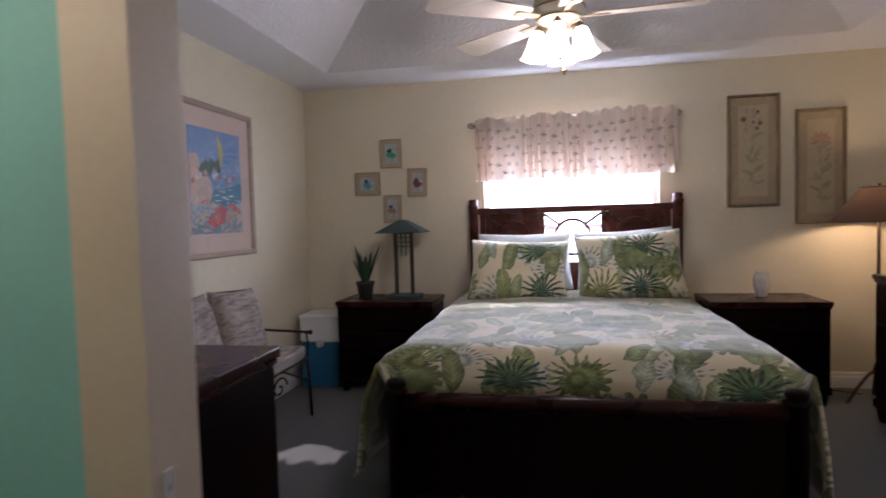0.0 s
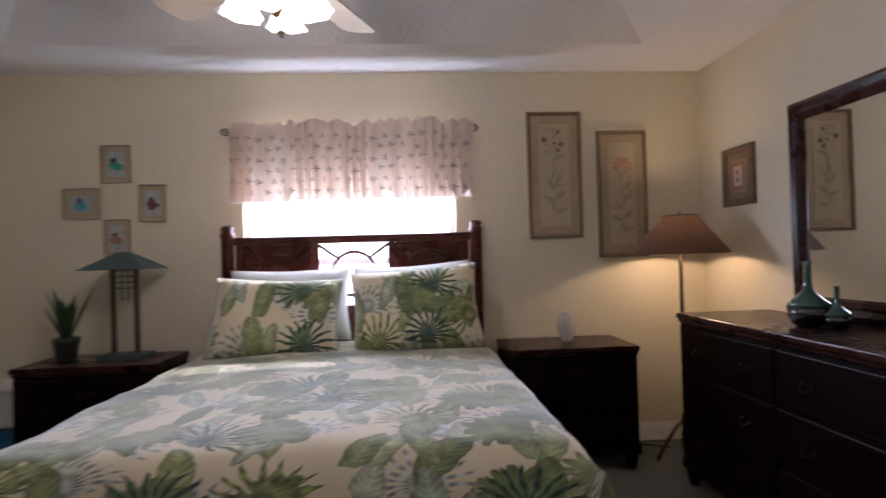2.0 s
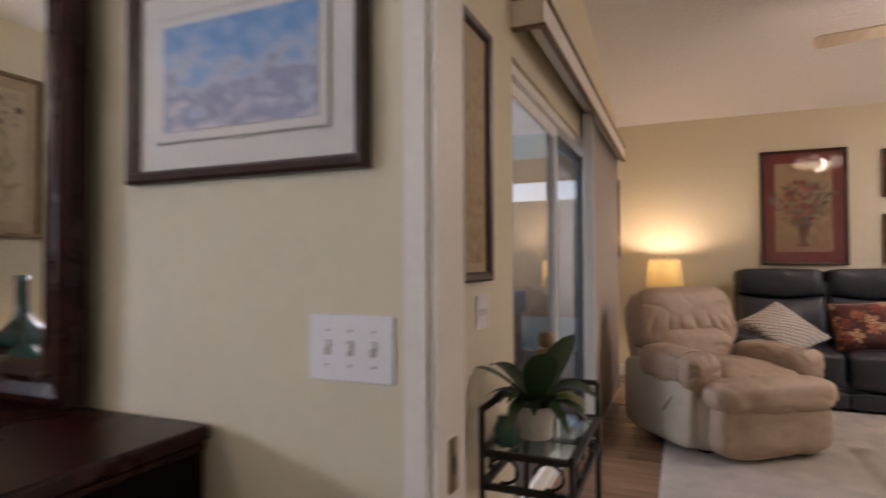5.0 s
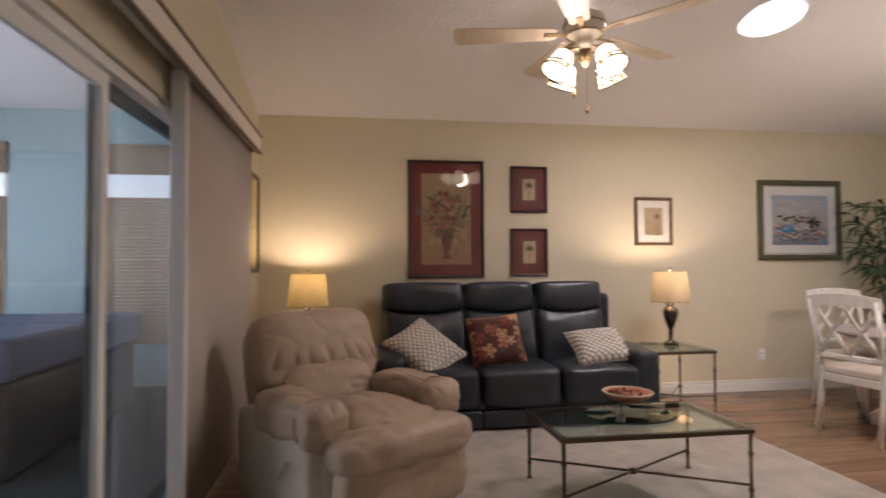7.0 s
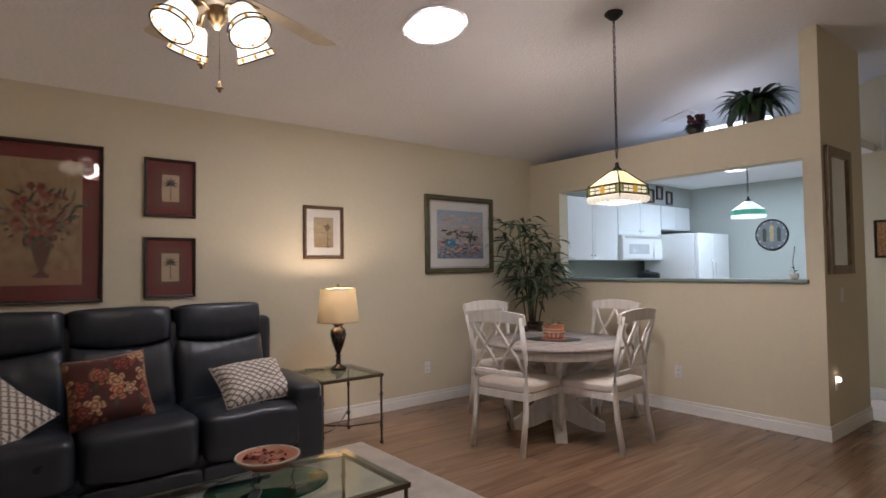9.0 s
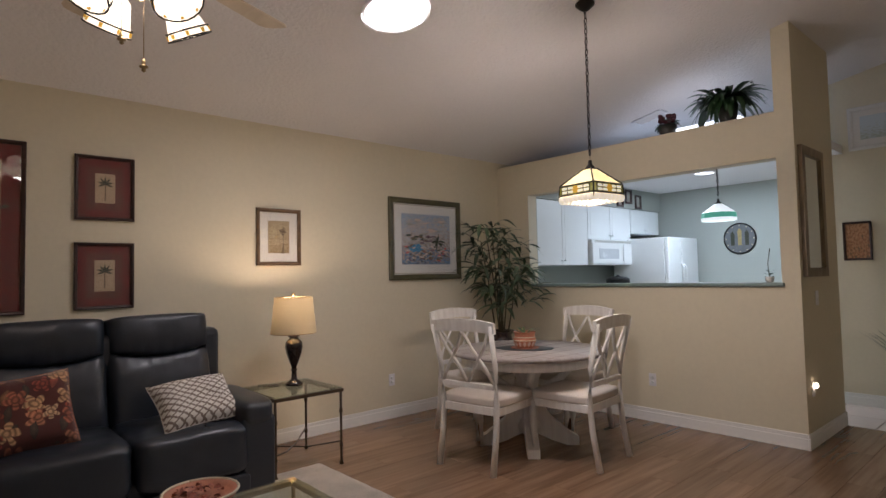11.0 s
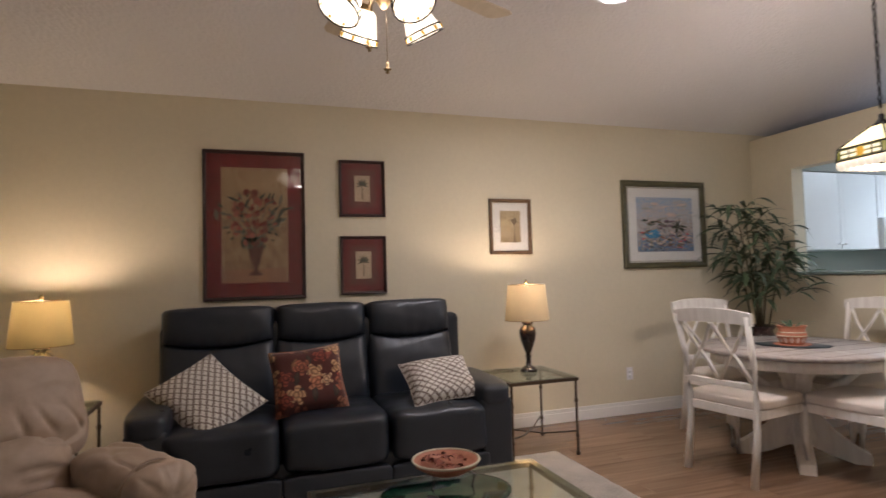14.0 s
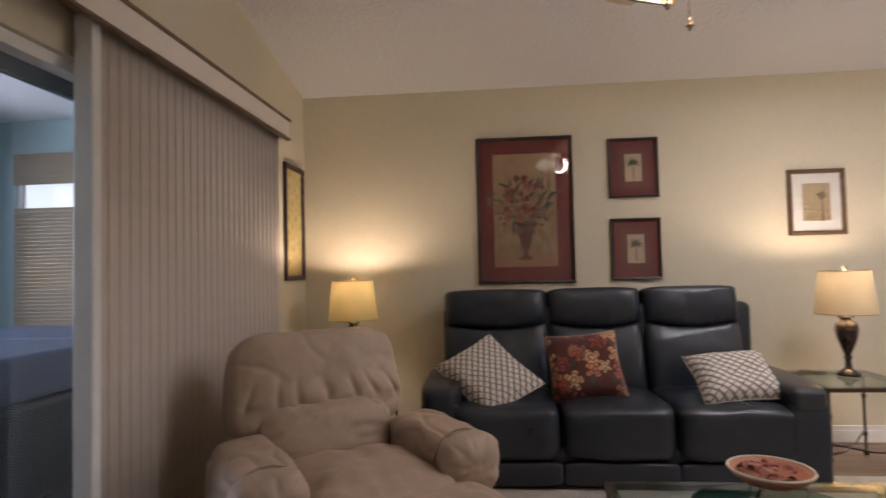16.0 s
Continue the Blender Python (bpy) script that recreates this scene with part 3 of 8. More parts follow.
def lathe(profile, seg=24, x=0.0, y=0.0, wave=0.0, lobes=0):
    """Turned form from (radius, height) pairs; wave ruffles the rim of each ring by its height."""
    bm = bmesh.new()
    rings = []
    n = len(profile)
    for k, (r, z) in enumerate(profile):
        ring = []
        for i in range(seg):
            a = 2 * math.pi * i / seg
            rr = r * (1 + (wave * math.cos(lobes * a) * (k / (n - 1)) ** 2 if lobes else 0))
            ring.append(bm.verts.new((x + rr * math.cos(a), y + rr * math.sin(a), z)))
        rings.append(ring)
    for a, b in zip(rings, rings[1:]):
        for i in range(seg):
            bm.faces.new((a[i], a[(i + 1) % seg], b[(i + 1) % seg], b[i]))
    for ring in (rings[0], rings[-1]):
        if (ring[0].co - Vector((x, y, ring[0].co.z))).length > 1e-4 and profile[0 if ring is rings[0] else -1][0] > 1e-4:
            bm.faces.new(ring)
    return finish(bm, True)


def tube(points, r, seg=8, r2=None):
    """A round bar along points, tapering from r to r2."""
    bm = bmesh.new()
    pts = [Vector(p) for p in points]
    r2 = r if r2 is None else r2
    rings = []
    for i, p in enumerate(pts):
        d = (pts[min(i + 1, len(pts) - 1)] - pts[max(i - 1, 0)]).normalized()
        side = d.cross(Vector((0, 0, 1)))
        if side.length < 0.05:
            side = d.cross(Vector((0, 1, 0)))
        side.normalize()
        up = side.cross(d)
        rr = r + (r2 - r) * i / max(1, len(pts) - 1)
        rings.append([bm.verts.new(p + rr * (math.cos(2 * math.pi * k / seg) * side + math.sin(2 * math.pi * k / seg) * up)) for k in range(seg)])
    for a, b in zip(rings, rings[1:]):
        for k in range(seg):
            bm.faces.new((a[k], a[(k + 1) % seg], b[(k + 1) % seg], b[k]))
    bm.faces.new(rings[0])
    bm.faces.new(rings[-1])
    return finish(bm, True)


def arc(cx, cy, r, a0, a1, n=12, plane="XZ", off=0.0):
    out = []
    for i in range(n + 1):
        a = radians(a0 + (a1 - a0) * i / n)
        u, v = cx + r * math.cos(a), cy + r * math.sin(a)
        out.append({"XZ": (u, off, v), "YZ": (off, u, v), "XY": (u, v, off)}[plane])
    return out


def puff(w, d, h, p=4.0, seg=10, bulge=(0, 0, 0), centre=(0, 0, 0), wrinkle=0.0, freq=6.0, seed=0):
    """A soft cushion: a cube rounded to a superellipsoid, with optional swelling of its faces and creases."""
    bm = bmesh.new()
    verts = {}

    def vert(i, j, k):
        key = (i, j, k)
        if key not in verts:
            q = Vector((2 * i / seg - 1, 2 * j / seg - 1, 2 * k / seg - 1))
            n = (abs(q.x) ** p + abs(q.y) ** p + abs(q.z) ** p) ** (1 / p)
            u = q / n
            c = Vector((u.x * w / 2 * (1 + bulge[0] * (1 - q.y * q.y) * (1 - q.z * q.z)), u.y * d / 2 * (1 + bulge[1] * (1 - q.x * q.x) * (1 - q.z * q.z)), u.z * h / 2 * (1 + bulge[2] * (1 - q.x * q.x) * (1 - q.y * q.y))))
            if wrinkle:
                c += u * wrinkle * (noise.noise(c * freq + Vector((seed * 3.1, 0, 0))) + 0.5 * noise.noise(c * freq * 2.3 + Vector((0, seed, 0))))
            verts[key] = bm.verts.new(c + Vector(centre))
        return verts[key]
    for a in range(seg):
        for b in range(seg):
            for s in (0, seg):
                bm.faces.new((vert(a, b, s), vert(a + 1, b, s), vert(a + 1, b + 1, s), vert(a, b + 1, s)))
                bm.faces.new((vert(a, s, b), vert(a + 1, s, b), vert(a + 1, s, b + 1), vert(a, s, b + 1)))
                bm.faces.new((vert(s, a, b), vert(s, a + 1, b), vert(s, a + 1, b + 1), vert(s, a, b + 1)))
    return finish(bm, True)


def pillow(w, h, t, seg=14, dent=0.0, seed=0):
    """A stuffed pillow in the x-z plane with pinched edges and ear-like corners; its middle at the origin."""
    bm = bmesh.new()
    grid = [[], []]
    for s in (0, 1):
        for i in range(seg + 1):
            row = []
            for j in range(seg + 1):
                u, v = 2 * i / seg - 1, 2 * j / seg - 1
                edge = (1 - u ** 4) * (1 - v ** 4)
                pin = 1 - 0.07 * (1 - abs(v) ** 1.5) * abs(u) ** 3
                pin2 = 1 - 0.07 * (1 - abs(u) ** 1.5) * abs(v) ** 3
                th = t / 2 * max(0.0, edge) ** 0.55 + 0.004
                wr = 0.014 * edge * noise.noise(Vector((u * 2.5 + seed, v * 2.5, s * 5))) + 0.006 * edge * noise.noise(Vector((u * 7 + seed, v * 5, s * 5)))
                row.append(bm.verts.new((u * w / 2 * pin, (-1 if s == 0 else 1) * th + wr - dent * edge, v * h / 2 * pin2)))
            grid[s].append(row)
    for s in (0, 1):
        for i in range(seg):
            for j in range(seg):
                g = grid[s]
                bm.faces.new((g[i][j], g[i + 1][j], g[i + 1][j + 1], g[i][j + 1]))
    rim = [(i, 0) for i in range(seg)] + [(seg, j) for j in range(seg)] + [(i, seg) for i in range(seg, 0, -1)] + [(0, j) for j in range(seg, 0, -1)]
    for a, b in zip(rim, rim[1:] + rim[:1]):
        bm.faces.new((grid[0][a[0]][a[1]], grid[0][b[0]][b[1]], grid[1][b[0]][b[1]], grid[1][a[0]][a[1]]))
    lay = bm.loops.layers.uv.new("cloth")
    for f in bm.faces:
        for lp in f.loops:
            lp[lay].uv = (lp.vert.co.x + 0.83 * seed, lp.vert.co.z + 0.37 * seed)
    return finish(bm, True)


def piping(w, h, r=0.004, seg=14):
    """The corded edge of a pillow of that size."""
    out = []
    for i in range(4 * seg):
        k, f = divmod(i, seg)
        a = 2 * f / seg - 1
        u, v = ((a, -1), (1, a), (-a, 1), (-1, -a))[k]
        out.append((u * w / 2 * (1 - 0.07 * (1 - abs(v) ** 1.5) * abs(u) ** 3), 0, v * h / 2 * (1 - 0.07 * (1 - abs(u) ** 1.5) * abs(v) ** 3)))
    return tube(out + out[:1], r, 6)


def flat(points, y=0.0, thick=0.0015):
    """A thin flat shape in the x-z plane from its outline."""
    bm = bmesh.new()
    a = [bm.verts.new((u, y, v)) for u, v in points]
    b = [bm.verts.new((u, y - thick, v)) for u, v in points]
    bm.faces.new(b)
    for i in range(len(a)):
        bm.faces.new((a[i], a[(i + 1) % len(a)], b[(i + 1) % len(b)], b[i]))
    return finish(bm)


def blob(cx, cz, r, n=12, rough=0.25, seed=0, sx=1.0, sz=1.0):
    rnd = random.Random(seed)
    return [(cx + sx * r * (1 + rough * (rnd.random() - 0.5) * 2) * math.cos(2 * math.pi * i / n), cz + sz * r * (1 + rough * (rnd.random() - 0.5) * 2) * math.sin(2 * math.pi * i / n)) for i in range(n)]


def leaf_shape(x, z, length, width, ang):
    a = radians(ang)
    prof = ((0, 0), (0.25, 0.8), (0.5, 1), (0.8, 0.55), (1, 0), (0.8, -0.55), (0.5, -1), (0.25, -0.8))
    return [(x + length * u * math.cos(a) - width / 2 * v * math.sin(a), z + length * u * math.sin(a) + width / 2 * v * math.cos(a)) for u, v in prof]


def blade(length, width, bend, lift, seg=6, fold=0.15):
    """One plant leaf along +x from the origin: rises by lift, then droops by bend; folded along its rib."""
    bm = bmesh.new()
    rows = []
    for i in range(seg + 1):
        t = i / seg
        x = length * t * (1 - 0.25 * bend * t)
        z = length * (lift * t - bend * t * t)
        w = width / 2 * (math.sin(math.pi * min(1, t * 0.92 + 0.06)) ** 0.8)
        rows.append([bm.verts.new((x, -w, z + fold * w)), bm.verts.new((x, 0, z)), bm.verts.new((x, w, z + fold * w))])
    for a, b in zip(rows, rows[1:]):
        bm.faces.new((a[0], a[1], b[1], b[0]))
        bm.faces.new((a[1], a[2], b[2], b[1]))
    return finish(bm, True)


def picture(name, label, w, h, frame_w, frame_mat, layers, m, depth=0.028, pane=True, category="framed picture", group=""):
    """A framed picture, its back on the plane y=0, facing -y, centred on the origin. layers: (part, inset, material), outer first."""
    t = thing(name, label, category, m, group)
    hw, hh = w / 2, h / 2
    f = bmesh.new()
    prof = ((0.0, -0.002), (0.0, -depth * 0.8), (frame_w * 0.25, -depth), (frame_w * 0.75, -depth * 0.85), (frame_w, -depth * 0.55), (frame_w, -0.002))
    loops = []
    for ins, y in prof:
        loops.append([f.verts.new((sx * (hw - ins), y, sz * (hh - ins))) for sx, sz in ((-1, -1), (1, -1), (1, 1), (-1, 1))])
    for a, b in zip(loops, loops[1:] + loops[:1]):
        for i in range(4):
            f.faces.new((a[i], a[(i + 1) % 4], b[(i + 1) % 4], b[i]))
    part("frame", finish(f), frame_mat, t)
    y = -0.005
    for pn, ins, mt in layers:
        part(pn, box(-hw + frame_w + ins, hw - frame_w - ins, y - 0.002, y + 0.002 if ins else -0.001, -hh + frame_w + ins, hh - frame_w - ins), mt, t)
        y -= 0.003
    if pane:
        part("pane", box(-hw + frame_w, hw - frame_w, y - 0.005, y - 0.0035, -hh + frame_w, hh - frame_w), M["pane"], t, shadow=False)
    t["front"] = y
    return t


FACE_S, FACE_W, FACE_E, FACE_N = 0, -90, 90, 180

# ---------------------------------------------------------------- the rooms
XL, XR, YB, YS = -0.11, 4.39, 6.02, 2.33          # bedroom
WX, XS, YN, YP = 4.51, 9.89, 3.572, -2.946         # living room
XC, YK, YH, ZK = 6.82, -6.05, -4.87, 2.50          # wall end, kitchen back, hall wall, kitchen ceiling
CEIL = 2.42


def vault(x):
    return 2.655 + 0.2 * (XS - x)


def structure(name, bm, material, label="", cat=""):
    ob = part(name, bm, material)
    return tagged(ob, label, cat, kind="structure")


TOP = 4.0
# bedroom walls
structure("wall_bedroom_north", boxes([
    (XL - 0.15, 1.415, YB, YB + 0.15, 0, 2.9), (2.747, WX, YB, YB + 0.15, 0, 2.9),
    (1.415, 2.747, YB, YB + 0.15, 0, 0.85), (1.415, 2.747, YB, YB + 0.15, 2.10, 2.9)]), M["wall"], "cream painted bedroom wall with a window", "wall")
structure("wall_bedroom_west", boxes([(XL - 0.12, XL, 0.2, YB, 0, 2.9)]), M["wall"], "cream painted bedroom wall", "wall")
structure("wall_bedroom_east", boxes([
    (XR, WX, 3.312, YB, 0, TOP), (XR, WX, -0.1, 2.36, 0, TOP), (XR, WX, 2.36, 3.312, 2.05, TOP)]), M["wall"], "cream painted wall with a doorway", "wall")
structure("wall_bedroom_south", boxes([
    (XL, 1.34, YS - 0.11, YS, 0, 2.9), (3.05, XR, YS - 0.11, YS, 0, 2.9), (1.34, 3.05, YS - 0.11, YS, 2.15, 2.9)]), M["wall"], "cream painted bedroom wall with an opening", "wall")
# room that the walk starts from
structure("wall_start_teal", boxes([(XL, 1.236, YS - 0.114, YS - 0.111, 0, 2.42)]), M["teal_wall"], "pale teal painted wall", "wall")
structure("wall_start_west", boxes([(0.55, 0.60, 0.3, YS - 0.115, 0, 2.42)]), M["teal_wall"], "pale teal painted wall", "wall")
structure("wall_start_south", boxes([(XL, XR, 0.15, 0.25, 0, 2.9)]), M["wall"], "cream painted wall", "wall")
structure("wall_start_east", boxes([(3.5, 3.55, 0.25, YS - 0.11, 0, 2.42)]), M["wall"], "cream painted wall", "wall")
structure("ceiling_start", box(XL, XR, 0.15, YS - 0.11, 2.42, 2.5), M["soffit"], "smooth white ceiling", "ceiling")
# the white plate colour stands in for a glint on metal
plate = thing("strike_plate", "small strike plate on the jamb, its metal glint painted white", "strike plate", pose(1.3475, 2.245, 0.885))
part("plate_body", box(0.0, 0.004, -0.012, 0.012, -0.03, 0.03, 0.001, 1), M["plate"], plate)
part("latch_hole", box(0.003, 0.0045, -0.003, 0.003, -0.006, 0.006), M["steel"], plate)
structure("trim_opening", boxes([(1.237, 1.3545, YS - 0.128, YS - 0.112, 0, 2.2), (1.3405, 1.3475, YS - 0.1115, YS, 0, 2.15)]), M["warm_lit_trim"], "beige casing of the opening, coloured as if warmly lit", "trim")

# bedroom tray ceiling: flat border, sloping sides, raised middle
bm = bmesh.new()
TX0, TX1, TY0, TY1, RISE, RUN = 0.31, 3.81, 2.90, 5.53, 0.36, 0.55
o = [bm.verts.new(p) for p in ((TX0, TY0, CEIL), (TX1, TY0, CEIL), (TX1, TY1, CEIL), (TX0, TY1, CEIL))]
i_ = [bm.verts.new(p) for p in ((TX0 + RUN, TY0 + RUN, CEIL + RISE), (TX1 - RUN, TY0 + RUN, CEIL + RISE), (TX1 - RUN, TY1 - RUN, CEIL + RISE), (TX0 + RUN, TY1 - RUN, CEIL + RISE))]
for a in range(4):
    bm.faces.new((o[a], o[(a + 1) % 4], i_[(a + 1) % 4], i_[a]))
bm.faces.new(i_)
structure("ceiling_bedroom_tray", finish(bm), M["ceiling"], "textured white tray ceiling with sloping sides", "ceiling")
structure("ceiling_bedroom_border", boxes([
    (XL, XR, TY1, YB, CEIL, CEIL + 0.03), (XL, XR, YS, TY0, CEIL, CEIL + 0.03), (XL, TX0, TY0, TY1, CEIL, CEIL + 0.03), (TX1, XR, TY0, TY1, CEIL, CEIL + 0.03)]), M["soffit"], "smooth white flat ceiling border", "ceiling")
structure("roof_bedroom", box(XL - 0.15, XR, 0.1, YB + 0.15, 2.9, 2.95), M["soffit"], "plain ceiling deck", "ceiling")
structure("floor_bedroom", box(XL - 0.1, XR + 0.06, 0.1, YB, -0.05, 0), M["carpet"], "grey cut-pile carpet floor", "floor")


def baseboard(name, x0, x1, y0, y1, material=None):
    ix, iy = (0.0035, 0) if x1 - x0 < y1 - y0 else (0, 0.0035)
    structure(name, join(box(x0, x1, y0, y1, 0.0, 0.084, 0.002, 1), box(x0 + ix, x1 - ix, y0 + iy, y1 - iy, 0.0845, 0.097), box(x0 + ix / 2, x1 - ix / 2, y0 + iy / 2, y1 - iy / 2, 0.0975, 0.118, 0.003, 2)), material or M["trim"], "white painted baseboard", "baseboard")


baseboard("baseboard_bedroom_1", XL + 0.016, XR - 0.002, YB - 0.014, YB - 0.001)
baseboard("baseboard_bedroom_2", XL + 0.001, XL + 0.014, YS + 0.01, YB - 0.002)
baseboard("baseboard_bedroom_3", XR - 0.014, XR - 0.001, 3.37, YB - 0.016)
# doorway to the living room
structure("trim_doorway", boxes([
    (XR - 0.018, XR - 0.001, 2.265, 2.358, 0, 2.13), (XR - 0.018, XR - 0.001, 2.358, 3.297, 2.052, 2.13),
    (XR - 0.012, XR - 0.001, 3.3115, 3.352, 0, 2.09), (XR - 0.004, WX + 0.004, 3.297, 3.311, 0, 2.05), (XR, WX, 2.361, 2.375, 0, 2.05), (XR, WX, 2.375, 3.297, 2.036, 2.049),
    (WX + 0.001, WX + 0.018, 2.275, 2.358, 0, 2.13), (WX + 0.001, WX + 0.018, 2.358, 3.297, 2.052, 2.13)]), M["beige_trim"], "cream painted door casing and jamb", "trim")
strike = thing("strike_plate", "small brass strike plate on the door jamb", "strike plate", pose(4.45, 3.2945, 0.86))
part("plate_body", box(-0.014, 0.014, -0.003, 0.004, -0.045, 0.045, 0.001, 1), M["brass"], strike)
part("latch_hole", box(-0.006, 0.006, -0.004, -0.001, -0.015, 0.015), M["iron"], strike)

# bedroom window
win = tagged(new("window_1"), "white window over the bed, blown bright by daylight", "window", kind="structure")
part("window_frame", boxes([(1.417, 1.457, YB + 0.05, YB + 0.1, 0.85, 2.1), (2.705, 2.745, YB + 0.05, YB + 0.1, 0.85, 2.1), (1.457, 2.705, YB + 0.05, YB + 0.1, 0.85, 0.9), (1.457, 2.705, YB + 0.05, YB + 0.1, 2.05, 2.1), (1.457, 2.705, YB + 0.055, YB + 0.095, 1.20, 1.24)]), M["trim"], win)
part("window_sill", box(1.40, 2.76, YB - 0.02, YB + 0.05, 0.83, 0.851, 0.004, 1), M["trim"], win)
part("pane", box(1.457, 2.705, YB + 0.07, YB + 0.075, 0.9, 1.20), M["pane"], win, shadow=False)
part("pane", box(1.457, 2.705, YB + 0.078, YB + 0.083, 1.24, 2.05), M["pane"], win, shadow=False)
structure("backdrop", box(-6, 10, 9.0, 9.02, -0.2, 3.1), M["outside"], "hazy bright daylight beyond the bedroom window", "backdrop")

# living room walls
structure("wall_living_east", box(XS, XS + 0.15, YK - 0.1, YN + 0.14, 0, 2.7), M["wall"], "cream painted living room wall", "wall")


def sloped_wall(y0, y1, x0, x1, z0):
    """A wall whose top follows the vaulted ceiling."""
    b = bmesh.new()
    lo = [b.verts.new((x, y, z0)) for x, y in ((x0, y0), (x1, y0), (x1, y1), (x0, y1))]
    hi = [b.verts.new((x, y, vault(x) + 0.02)) for x, y in ((x0, y0), (x1, y0), (x1, y1), (x0, y1))]
    b.faces.new(lo)
    b.faces.new(hi)
    for k in range(4):
        b.faces.new((lo[k], lo[(k + 1) % 4], hi[(k + 1) % 4], hi[k]))
    return finish(b)


structure("wall_living_north", join(
    box(WX, 5.80, YN, YN + 0.14, 0, 2.06), box(9.05, XS, YN, YN + 0.14, 0, 2.06), sloped_wall(YN, YN + 0.14, WX, XS, 2.06)), M["wall"], "cream painted wall with a sliding door opening", "wall")
structure("wall_pass_through", join(
    box(XC, 6.95, YP - 0.14, YP, 0, 2.59), box(9.44, XS, YP - 0.14, YP, 0, 2.59), box(6.95, 9.44, YP - 0.14, YP, 0, 1.215),
    box(6.95, 9.44, YP - 0.14, YP, 2.225, 2.59), sloped_wall(YP - 0.14, YP, XC, 6.95, 2.59)), M["wall"], "cream painted half wall with a wide kitchen pass-through", "wall")
structure("wall_return", join(sloped_wall(-3.95, YP - 0.14, XC, XC + 0.13, 0)), M["wall"], "cream painted wall end facing the hall", "wall")
structure("wall_hall", join(sloped_wall(YH - 0.12, YH, WX, 7.09, 0)), M["wall"], "cream painted hall wall", "wall")
structure("trim_hall", box(7.09, 7.17, YH - 0.13, YH + 0.012, 0, 2.6, 0.003, 1), M["trim"], "white painted corner casing in the hall", "trim")
structure("wall_west", box(XR, WX, YH - 0.12, -0.1, 0, TOP), M["wall"], "cream painted living room wall", "wall")
structure("wall_kitchen_back", box(6.6, XS, YK - 0.12, YK, 0, 3.4), M["kitchen_wall"], "white painted kitchen wall", "wall")
structure("wall_kitchen_west", box(6.95, 7.05, YK, YH - 0.13, 0, 2.5), M["kitchen_wall"], "white painted kitchen wall", "wall")
structure("wall_kitchen_lining", boxes([(9.44, XS, YP - 0.146, YP - 0.142, 0, ZK), (XC + 0.131, XC + 0.135, -3.94, YP - 0.15, 0, ZK), (XS - 0.004, XS - 0.001, YK, YP - 0.15, 0, ZK)]), M["kitchen_wall"], "white painted kitchen side of the walls", "wall")
structure("ceiling_kitchen", box(XC + 0.13, XS, YK, YP - 0.14, ZK, ZK + 0.08), M["soffit"], "flat white kitchen ceiling", "ceiling")
structure("kitchen_soffit", box(9.50, XS - 0.005, YK + 0.001, YP - 0.15, 2.225, ZK - 0.001), M["kitchen_wall"], "white boxed soffit above the cabinets", "soffit")
b = bmesh.new()
q = [b.verts.new((x, y, vault(x) + dz)) for dz in (0, 0.06) for x, y in ((WX - 0.1, YK - 0.1), (XS + 0.14, YK - 0.1), (XS + 0.14, YN + 0.13), (WX - 0.1, YN + 0.13))]
b.faces.new(q[:4])
b.faces.new(q[4:])
for k in range(4):
    b.faces.new((q[k], q[(k + 1) % 4], q[(k + 1) % 4 + 4], q[k + 4]))
structure("ceiling_living", finish(b), M["ceiling"], "textured white vaulted ceiling", "ceiling")
structure("pass_sill", box(6.93, 9.46, YP - 0.19, YP + 0.03, 1.218, 1.25, 0.008, 2), M["counter"], "grey-green pass-through counter ledge", "sill")
structure("floor_slab", box(WX - 0.06, XS + 0.1, YK - 0.1, YN + 0.13, -0.06, -0.008), M["grout"], "dark joints under the floor planks", "floor")
baseboard("baseboard_living_1", XS - 0.015, XS - 0.001, YP + 0.016, YN - 0.016)
baseboard("baseboard_living_2", XC, XS - 0.016, YP + 0.001, YP + 0.015)
baseboard("baseboard_living_3", XC - 0.015, XC - 0.001, -3.95, YP + 0.015)
baseboard("baseboard_living_4", WX + 0.001, 7.09, YH + 0.001, YH + 0.015)
baseboard("baseboard_living_5", WX + 0.02, 5.78, YN - 0.015, YN - 0.001)
baseboard("baseboard_living_6", 9.1, XS - 0.016, YN - 0.015, YN - 0.001)

# sunroom behind the sliding door
SX0, SX1, SY1, SZ = 4.6, 11.2, 7.5, 2.98
structure("floor_sunroom", box(WX, SX1, YN + 0.13, SY1, -0.05, -0.01), M["spa_dark"], "dark sunroom floor", "floor")
structure("ceiling_sunroom", box(WX, SX1 + 0.1, YN + 0.14, SY1 + 0.1, SZ, SZ + 0.06), M["soffit"], "white sunroom ceiling", "ceiling")
EW = [(4.05, 5.55), (6.35, 7.20)]
rows = [(SX1, SX1 + 0.12, YN + 0.14, SY1, 0, 0.5), (SX1, SX1 + 0.12, YN + 0.14, SY1, 2.6, SZ), (SX1, SX1 + 0.12, YN + 0.14, 4.05, 0.5, 2.6), (SX1, SX1 + 0.12, 5.55, 6.35, 0.5, 2.6), (SX1, SX1 + 0.12, 7.20, SY1, 0.5, 2.6)]
structure("wall_sunroom_east", boxes(rows), M["sun_wall"], "pale blue-green sunroom wall with shaded windows", "wall")
